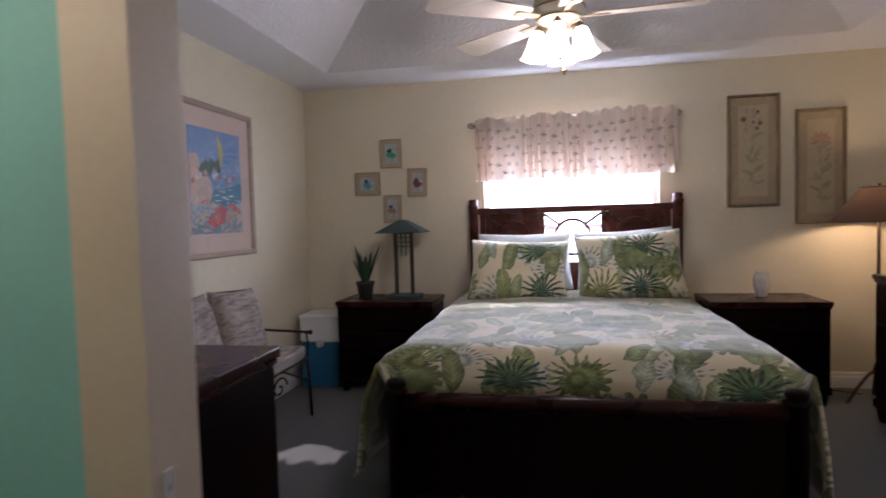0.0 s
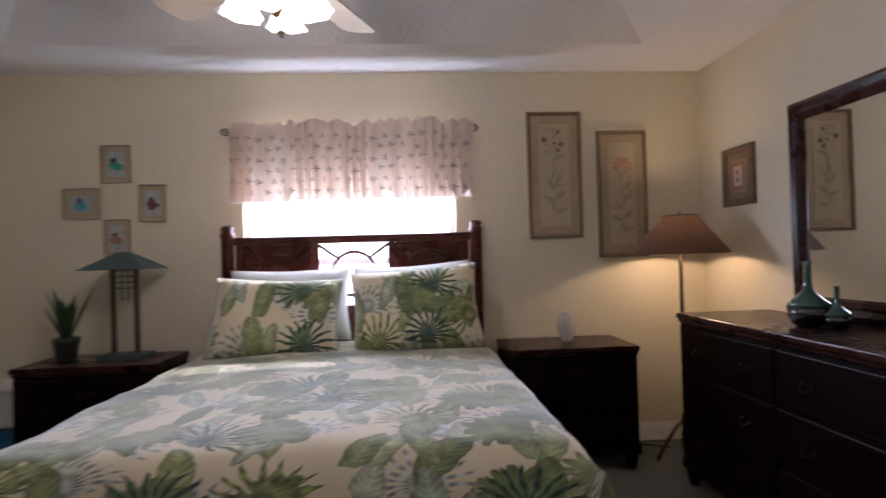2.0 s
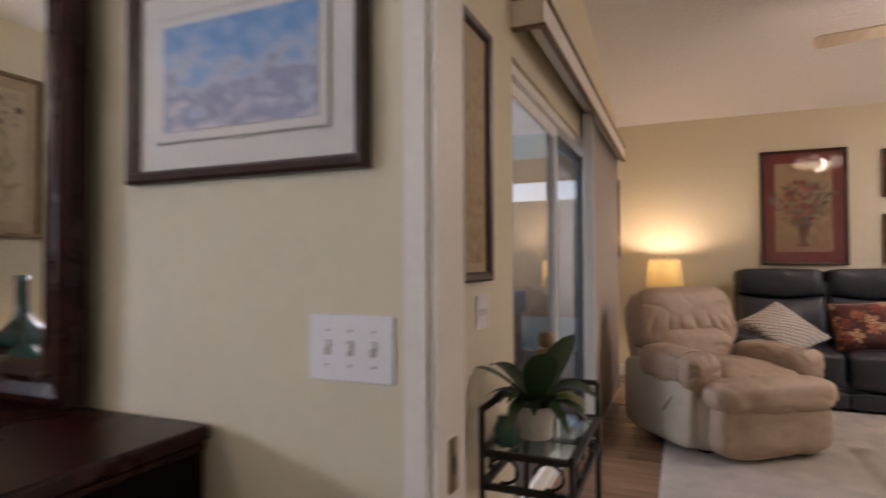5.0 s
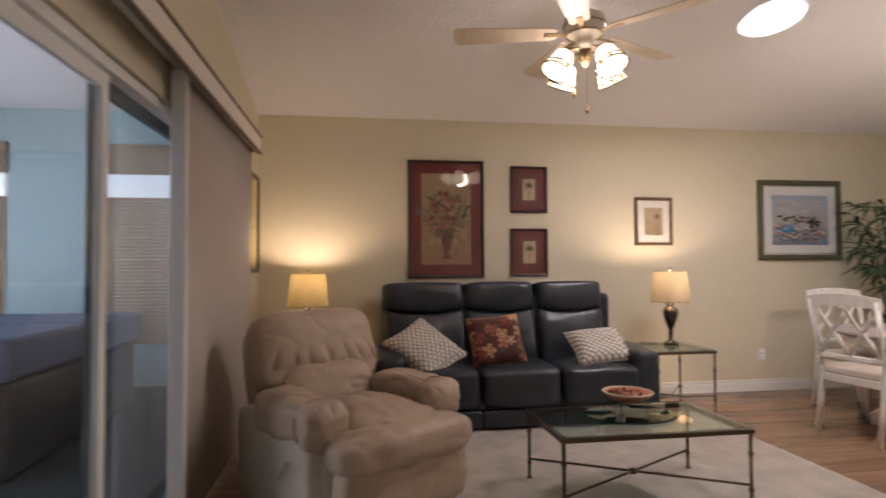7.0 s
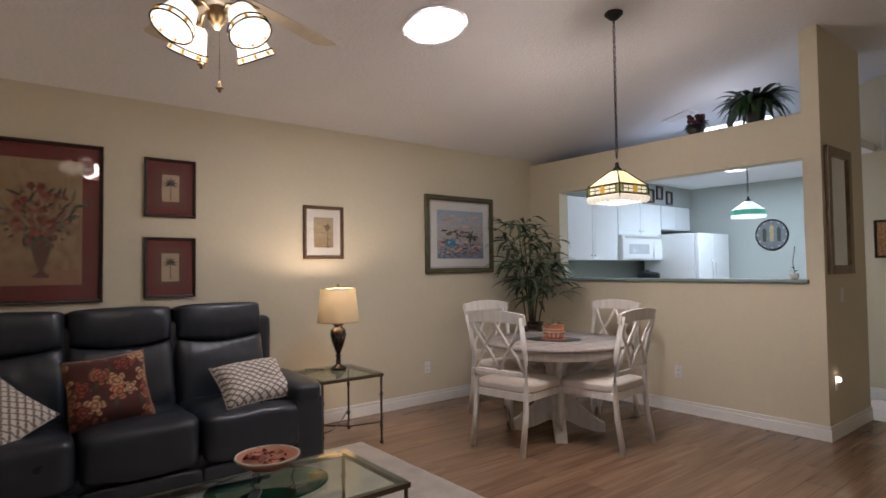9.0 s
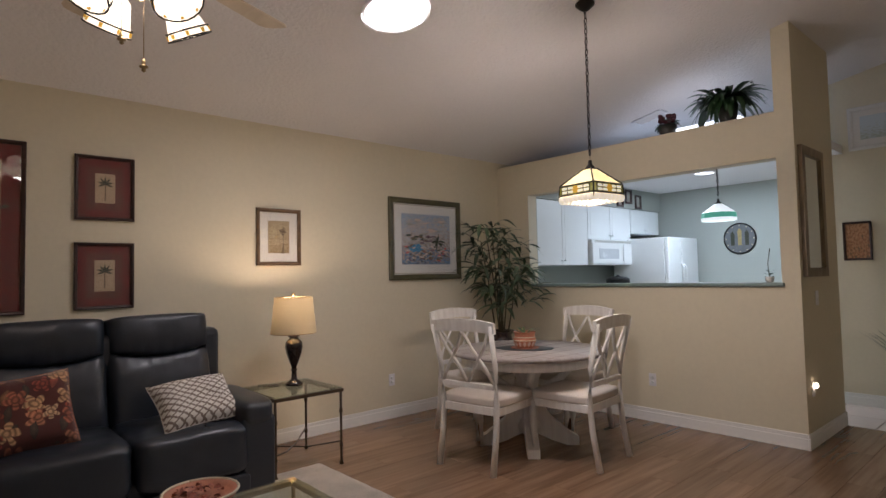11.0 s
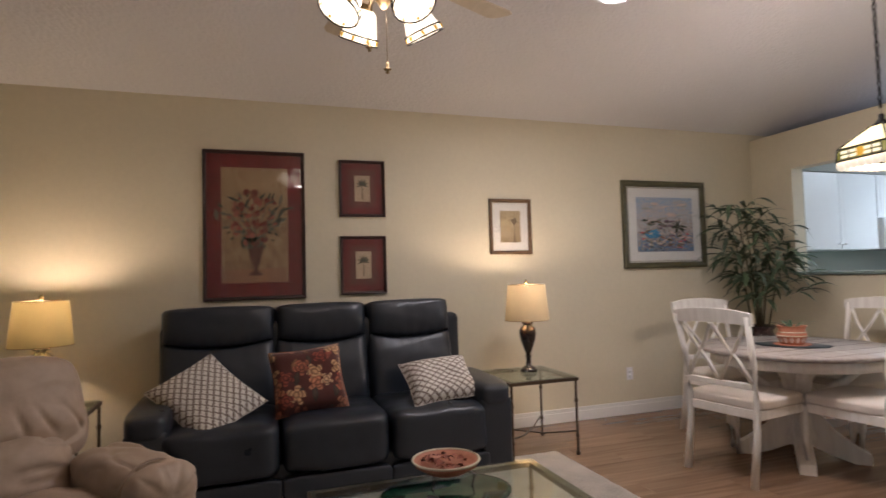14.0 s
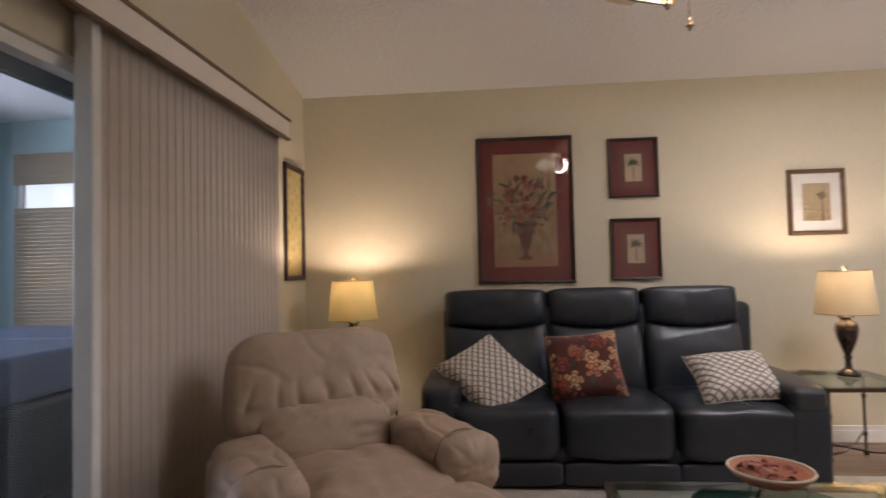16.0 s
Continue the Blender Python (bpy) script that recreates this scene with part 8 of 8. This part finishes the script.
part("vent_grille", boxes([(0.006, 0.012, -0.43, 0.43, 0.288 + 0.010 * k, 0.293 + 0.010 * k) for k in range(3)]), M["grey_mat"], t)
part("handle", tube([(-0.02, -0.18, 0.05), (-0.025, -0.18, 0.15), (-0.02, -0.18, 0.25)], 0.008, 8), M["appliance"], t)
t = thing("refrigerator", "tall white side-by-side refrigerator beside the cabinets", "refrigerator", pose(8.92, -5.50, 0))
part("body", box(0.06, 0.80, -0.44, 0.40, 0.05, 1.80, 0.01, 2), M["appliance"], t)
part("base_grille", box(0.08, 0.78, -0.42, 0.38, 0, 0.05), M["black_plastic"], t)
for y0, y1, hy in ((0.045, 0.40, 0.08), (-0.44, 0.035, 0.0)):
    d = part("door", box(0, 0.058, y0, y1, 0.07, 1.80, 0.012, 3), M["appliance"], t)
    part("handle", tube([(-0.005, hy, 0.75), (-0.04, hy, 0.80), (-0.04, hy, 1.40), (-0.005, hy, 1.45)], 0.010, 8), M["appliance"], d)
t = thing("cooking_pot", "black pot on the stove", "pot", pose(9.45, -4.75, 0.92))
part("body", lathe([(0.14, 0), (0.15, 0.02), (0.15, 0.34), (0.155, 0.345), (0.14, 0.34)], 24), M["black_plastic"], t, smooth=True)
part("lid", lathe([(0.15, 0.346), (0.12, 0.37), (0.02, 0.385), (0.02, 0.40), (0.0, 0.402)], 24), M["black_plastic"], t, smooth=True)
t = thing("wall_clock", "round dark wall clock painted with cactus shapes", "clock", pose(8.40, YK + 0.001, 1.77, 0, 0, FACE_N))
part("rim", tube(arc(0, 0, 0.20, 0, 360, 40, "XZ", -0.012), 0.010, 8), M["iron"], t)
part("face", flat([(0.195 * math.cos(a), 0.195 * math.sin(a)) for a in [2 * math.pi * i / 40 for i in range(40)]], -0.004, 0.006), mat("grey_clock_face", (0.13, 0.14, 0.15), 0.5, var=0.2, scale=15), t)
for k, (cx, hh) in enumerate(((-0.09, 0.12), (0.0, 0.16), (0.09, 0.13))):
    part("cactus", flat([(cx - 0.022, -0.09), (cx - 0.026, hh - 0.06), (cx, hh - 0.02), (cx + 0.026, hh - 0.06), (cx + 0.022, -0.09)], -0.0105), mat("sand_print", (0.36, 0.28, 0.12), 0.6, var=0.3, scale=40) if k == 1 else DKLEAF, t)
for k in range(12):
    a = math.pi * k / 6
    part("hour_mark", flat(blob(0.175 * math.cos(a), 0.175 * math.sin(a), 0.008, 8, 0.1, k), -0.011), M["ivory"], t)
for k, (yy, zz) in enumerate(((-4.93, 2.33), (-5.15, 2.385), (-5.40, 2.33))):
    t = picture("tiny_picture", "tiny dark-framed print on the soffit", 0.15, 0.19, 0.028, M["dark_frame"], [("print", 0, M["grey_mat"])], pose(9.499, yy, zz, 0, 0, FACE_W), pane=False, group="tiny pictures")
t = thing("recessed_light", "round bright recessed kitchen ceiling light", "ceiling light", pose(8.29, -4.78, ZK))
part("trim_ring", tube(arc(0, 0, 0.11, 0, 360, 30, "XY", -0.004), 0.008, 6), M["soffit"], t)
part("diffuser", lathe([(0.0, -0.010), (0.105, -0.006), (0.105, 0.0)], 30), M["strip_glow"], t, smooth=True, shadow=False)
t = thing("bud_vase", "small green sprig standing on the pass-through ledge", "plant", pose(7.06, -3.02, 1.25))
part("pot", lathe([(0.02, 0), (0.03, 0.01), (0.035, 0.04), (0.03, 0.045)], 12), M["white_glaze"], t, smooth=True)
part("stalk", tube([(0, 0, 0.03), (0.01, 0, 0.15), (-0.01, 0, 0.27)], 0.003, 5), M["stem"], t)
for k in range(9):
    b = moved(blade(0.06, 0.018, 0.4, 0.7, 4), Matrix.Translation((0, 0, 0.03 + 0.025 * (k % 3))) @ Matrix.Rotation(k * 0.7, 4, "Z"))
    part("leaf", b, M["leaf"], t)

# sliding door, cornice and blinds
door = tagged(new("door_1"), "white-framed sliding glass door to the sunroom", "sliding door", kind="structure")
Z1 = 2.055
part("door_frame", boxes([(5.802, 5.84, YN + 0.02, YN + 0.12, 0, Z1), (9.01, 9.048, YN + 0.02, YN + 0.12, 0, Z1), (5.84, 9.01, YN + 0.02, YN + 0.12, Z1 - 0.045, Z1), (5.84, 9.01, YN + 0.02, YN + 0.12, 0, 0.03)]), M["trim"], door)
for k, (a, b) in enumerate(((5.845, 6.93), (6.88, 7.97), (7.92, 9.005))):
    yy = YN + 0.045 + 0.03 * (k % 2)
    p = part("door_panel", boxes([(a, a + 0.055, yy, yy + 0.025, 0.03, Z1 - 0.05), (b - 0.055, b, yy, yy + 0.025, 0.03, Z1 - 0.05), (a + 0.055, b - 0.055, yy, yy + 0.025, Z1 - 0.11, Z1 - 0.05), (a + 0.055, b - 0.055, yy, yy + 0.025, 0.03, 0.11)]), M["trim"] if k == 0 else M["grey_frame"], door)
    part("pane", box(a + 0.055, b - 0.055, yy + 0.010, yy + 0.015, 0.11, Z1 - 0.11), M["pane"], door, shadow=False)
t = thing("blind_cornice", "cream box cornice with brown trim above the sliding door", "cornice")
part("board", boxes([(5.80, 9.20, 3.437, 3.455, 2.172, 2.285), (5.80, 5.818, 3.455, YN - 0.001, 2.172, 2.285), (9.182, 9.20, 3.455, YN - 0.001, 2.172, 2.285)]), M["beige_trim"], t)
part("top_trim", box(5.785, 9.215, 3.424, YN - 0.001, 2.286, 2.302, 0.004, 1), M["brown_frame"], t, "thin brown wood trim")
part("bottom_trim", boxes([(5.79, 9.21, 3.428, 3.458, 2.160, 2.172), (5.79, 5.82, 3.458, YN - 0.001, 2.160, 2.172)]), M["brown_frame"], t, "thin brown wood trim")
part("head_rail", box(5.84, 9.15, 3.475, 3.525, 2.20, 2.24), M["steel"], t)
t = thing("vertical_blinds", "drawn-back stack of taupe vertical blind vanes", "blinds")
rnd = random.Random(12)
vane = None
nv = 27
for k in range(nv):
    x = 7.50 + k * (9.13 - 7.50) / (nv - 1)
    if vane is None:
        b = bmesh.new()
        rows = []
        for i in range(7):
            u = -0.0445 + 0.089 * i / 6
            cv = 0.0008 * (1 - (u / 0.0445) ** 2)
            rows.append((b.verts.new((u, cv, 0.03)), b.verts.new((u, cv, 2.205))))
        for p, q in zip(rows, rows[1:]):
            b.faces.new((p[0], q[0], q[1], p[1]))
        finish(b, True)
        bmesh.ops.solidify(b, geom=list(b.faces), thickness=0.0012)
        vane = part("vane", b, M["blind"], t, smooth=True)
        vane.matrix_basis = pose(x, 3.50, 0, 0, 0, 1.5)
    else:
        share("vane", vane, pose(x, 3.50, 0, 0, 0, 1.3 + rnd.uniform(-0.6, 0.6)), t)
    part("carrier", box(x - 0.006, x + 0.006, 3.494, 3.506, 2.195, 2.21), M["white_plastic"], t)
part("lead_vane", box(7.405, 7.45, 3.472, 3.545, 0.03, 2.20, 0.006, 2), M["white_plastic"], t, "white leading vane catching daylight")

# plant stand by the sliding door
t = thing("plant_stand", "black iron two-tier cart with glass shelves", "plant stand", pose(5.37, 3.345, 0))
for sx in (-1, 1):
    for sy in (-1, 1):
        part("leg", tube([(sx * 0.25, sy * 0.13, 0), (sx * 0.25, sy * 0.13, 0.67 if sy < 0 and sx < 0 else 0.775)], 0.010, 8), M["iron"], t)
for z in (0.25, 0.565, 0.66):
    part("shelf_rim", boxes([(-0.25, 0.25, -0.14, -0.12, z - 0.016, z), (-0.25, 0.25, 0.12, 0.14, z - 0.016, z), (-0.26, -0.24, -0.12, 0.12, z - 0.016, z), (0.24, 0.26, -0.12, 0.12, z - 0.016, z)]), M["iron"], t)
for z in (0.25, 0.66):
    part("shelf_glass", box(-0.24, 0.24, -0.12, 0.12, z - 0.010, z - 0.002), M["glass_top"], t, shadow=False)
part("rail", tube([(0.25, -0.13, 0.775), (0.25, 0.13, 0.775)], 0.010, 8), M["iron"], t)
part("rail", tube([(-0.25, 0.13, 0.775), (0.25, 0.13, 0.775)], 0.010, 8), M["iron"], t)
for sx in (-1, 1):
    for sy in (-1, 1):
        part("scroll", tube([(sx * 0.25, sy * 0.065 + 0.042 * math.cos(a), 0.608 + 0.036 * math.sin(a)) for a in [i * 0.45 for i in range(12)]], 0.005, 6), M["iron"], t)
        part("scroll", tube([(sx * 0.12 + 0.05 * math.cos(a), sy * 0.13, 0.608 + 0.036 * math.sin(a)) for a in [i * 0.45 for i in range(12)]], 0.005, 6), M["iron"], t)
t = thing("lily_plant", "broad-leaved lily plant in a pale pot on the cart", "plant", pose(5.30, 3.36, 0.66))
part("pot", lathe([(0.048, 0), (0.052, 0.005), (0.060, 0.10), (0.055, 0.10), (0.050, 0.085)], 22), M["white_glaze"], t, smooth=True)
part("soil", lathe([(0.054, 0.088), (0.0, 0.090)], 16), M["stem"], t)
rnd = random.Random(8)
for k, (az, L, W, lift, bend) in enumerate(((200, 0.26, 0.10, 1.15, 0.35), (-20, 0.26, 0.10, 1.15, 0.35), (120, 0.22, 0.08, 1.1, 0.5), (255, 0.26, 0.07, 0.9, 0.7), (300, 0.24, 0.07, 0.9, 0.7), (170, 0.25, 0.05, 0.7, 0.8), (60, 0.26, 0.07, 1.1, 0.7), (20, 0.22, 0.06, 0.7, 0.6), (230, 0.20, 0.05, 0.6, 0.8), (340, 0.24, 0.06, 0.9, 0.7), (90, 0.2, 0.05, 0.8, 0.7))):
    part("leaf", moved(blade(L, W, bend, lift, 8, 0.3), Matrix.Translation((0, 0, 0.09)) @ Matrix.Rotation(radians(az), 4, "Z") @ Matrix.Scale(0.98, 4)), M["leaf"], t)
for k in range(12):
    part("leaf", moved(blade(rnd.uniform(0.16, 0.24), rnd.uniform(0.035, 0.055), rnd.uniform(0.7, 1.0), rnd.uniform(0.6, 1.0), 7, 0.3), Matrix.Translation((0, 0, 0.09)) @ Matrix.Rotation(radians(k * 30 + 12), 4, "Z")), M["leaf"], t)
for k in range(12):
    part("variegated_leaf", moved(blade(0.19, 0.022, 0.75, 0.75, 5), Matrix.Translation((0.03, -0.01, 0.09)) @ Matrix.Rotation(radians(-100 + k * 16), 4, "Z")), M["lily"], t, "yellow-green striped leaf")
t = thing("glass_jar", "small teal glass jar on the cart", "jar", pose(5.19, 3.42, 0.66))
part("body", lathe([(0.03, 0), (0.04, 0.01), (0.042, 0.05), (0.028, 0.075), (0.03, 0.085)], 18), M["green_glaze"], t, smooth=True)
t = thing("shell_figure", "tall brown carved bird figure standing on the cart", "figurine", pose(5.53, 3.39, 0.66))
part("body", join(lathe([(0.05, 0), (0.045, 0.02), (0.028, 0.06), (0.032, 0.16), (0.02, 0.24)], 16), puff(0.07, 0.06, 0.06, 2.4, 8, (0, 0, 0), (0.01, -0.01, 0.27)), tube([(0.03, -0.02, 0.27), (0.055, -0.03, 0.25), (0.06, -0.035, 0.22)], 0.008, 6, 0.003)), M["gold_frame"], t, smooth=True)

# sunroom
for k, (a, b) in enumerate(EW):
    w = tagged(new("window_%d" % (k + 2)), "sunroom window with a woven bamboo shade and a bright gap", "window", kind="structure")
    part("window_frame", boxes([(SX1 + 0.03, SX1 + 0.08, a, a + 0.05, 0.5, 2.6), (SX1 + 0.03, SX1 + 0.08, b - 0.05, b, 0.5, 2.6), (SX1 + 0.03, SX1 + 0.08, a + 0.05, b - 0.05, 0.5, 0.55), (SX1 + 0.03, SX1 + 0.08, a + 0.05, b - 0.05, 2.55, 2.6)]), M["trim"], w)
    part("pane", box(SX1 + 0.05, SX1 + 0.055, a + 0.05, b - 0.05, 0.55, 2.55), M["pane"], w, shadow=False)
    hw = (b - a) / 2
    s = part("bamboo_shade", box(-0.015, 0.012, -hw, hw, 2.29, 2.62, 0.003, 1), M["bamboo"], w, "woven bamboo shade")
    s.matrix_basis = pose(SX1 - 0.02, (a + b) / 2, 0)
    for r in range(40):
        z = 0.46 + r * 0.0395
        part("slat", box(-0.004 - 0.003 * (r % 2), 0.004 - 0.003 * (r % 2), -hw + 0.01, hw - 0.01, z, z + 0.0375), M["bamboo"], s)
# frame of the added, unseen opening that lights the sunroom
nw = tagged(new("window_4"), "unseen wide window added to let daylight into the sunroom", "window", kind="structure")
part("window_frame", boxes([(6.0, 6.05, SY1 + 0.03, SY1 + 0.08, 0.6, 2.5), (10.35, 10.4, SY1 + 0.03, SY1 + 0.08, 0.6, 2.5), (6.05, 10.35, SY1 + 0.03, SY1 + 0.08, 0.6, 0.65), (6.05, 10.35, SY1 + 0.03, SY1 + 0.08, 2.45, 2.5), (7.45, 7.5, SY1 + 0.03, SY1 + 0.08, 0.65, 2.45), (8.9, 8.95, SY1 + 0.03, SY1 + 0.08, 0.65, 2.45)]), M["trim"], nw)
t = thing("spa_tub", "covered spa tub with a slate-blue lid and dark sides", "hot tub", pose(9.35, 5.75, 0))
part("side_panel", box(-1.0, 1.0, -1.0, 1.0, -0.01, 0.60, 0.06, 3), M["spa_dark"], t)
part("cover", join(box(-1.04, -0.01, -1.04, 1.04, 0.60, 0.86, 0.03, 3), box(0.01, 1.04, -1.04, 1.04, 0.60, 0.86, 0.03, 3)), M["spa"], t, "padded slate-blue cover")
t = thing("sunroom_plant", "green potted plant by the sunroom window", "plant", pose(10.75, 6.9, 0))
part("pot", lathe([(0.12, -0.01), (0.14, 0.02), (0.17, 0.45), (0.16, 0.45), (0.14, 0.42)], 20), M["terracotta"], t, smooth=True)
rnd = random.Random(14)
for k in range(40):
    part("leaf", moved(blade(rnd.uniform(0.3, 0.55), 0.06, rnd.uniform(0.5, 0.9), rnd.uniform(0.8, 1.4), 5), Matrix.Translation((0, 0, 0.42)) @ Matrix.Rotation(rnd.uniform(1.6, 4.9), 4, "Z")), M["leaf"], t)

# floor pieces
floor = tagged(new("floor_living"), "brown oak plank floor", "floor", kind="structure")
rnd = random.Random(3)
plank_mesh = {}
W, L = 0.182, 1.22
ix = 0
x = WX - 0.05
while x < XS:
    y = -3.93 - rnd.uniform(0, 0.9)
    while y < YN + 0.05:
        y0, y1 = max(y, -3.93), min(y + L, YN + 0.06)
        if y1 - y0 > 0.05:
            key = round(y1 - y0, 2)
            x1 = min(x + W, XS)
            if (key, round(x1 - x, 2)) not in plank_mesh:
                b = box(0.0006, x1 - x - 0.0006, 0.0006, y1 - y0 - 0.0006, -0.012, 0.0, 0.0009, 1)
                plank_mesh[(key, round(x1 - x, 2))] = part("plank", b, M["plank"], floor)
                plank_mesh[(key, round(x1 - x, 2))].matrix_basis = Matrix.Translation((x, y0, 0))
            else:
                share("plank", plank_mesh[(key, round(x1 - x, 2))], Matrix.Translation((x, y0, 0)), floor)
        y += L
    x += W
tiles = tagged(new("floor_tiles"), "pinkish ceramic tile floor of hall and kitchen", "floor", kind="structure")
tm = None
for i in range(13):
    for j in range(6):
        x0, y0 = WX + i * 0.42, -3.94 - 0.42 * (j + 1)
        if tm is None:
            tm = part("tile", box(0.003, 0.417, 0.003, 0.417, -0.012, 0.0, 0.002, 1), M["tile"], tiles)
            tm.matrix_basis = Matrix.Translation((x0, y0, 0))
        else:
            share("tile", tm, Matrix.Translation((x0, y0, 0)), tiles)
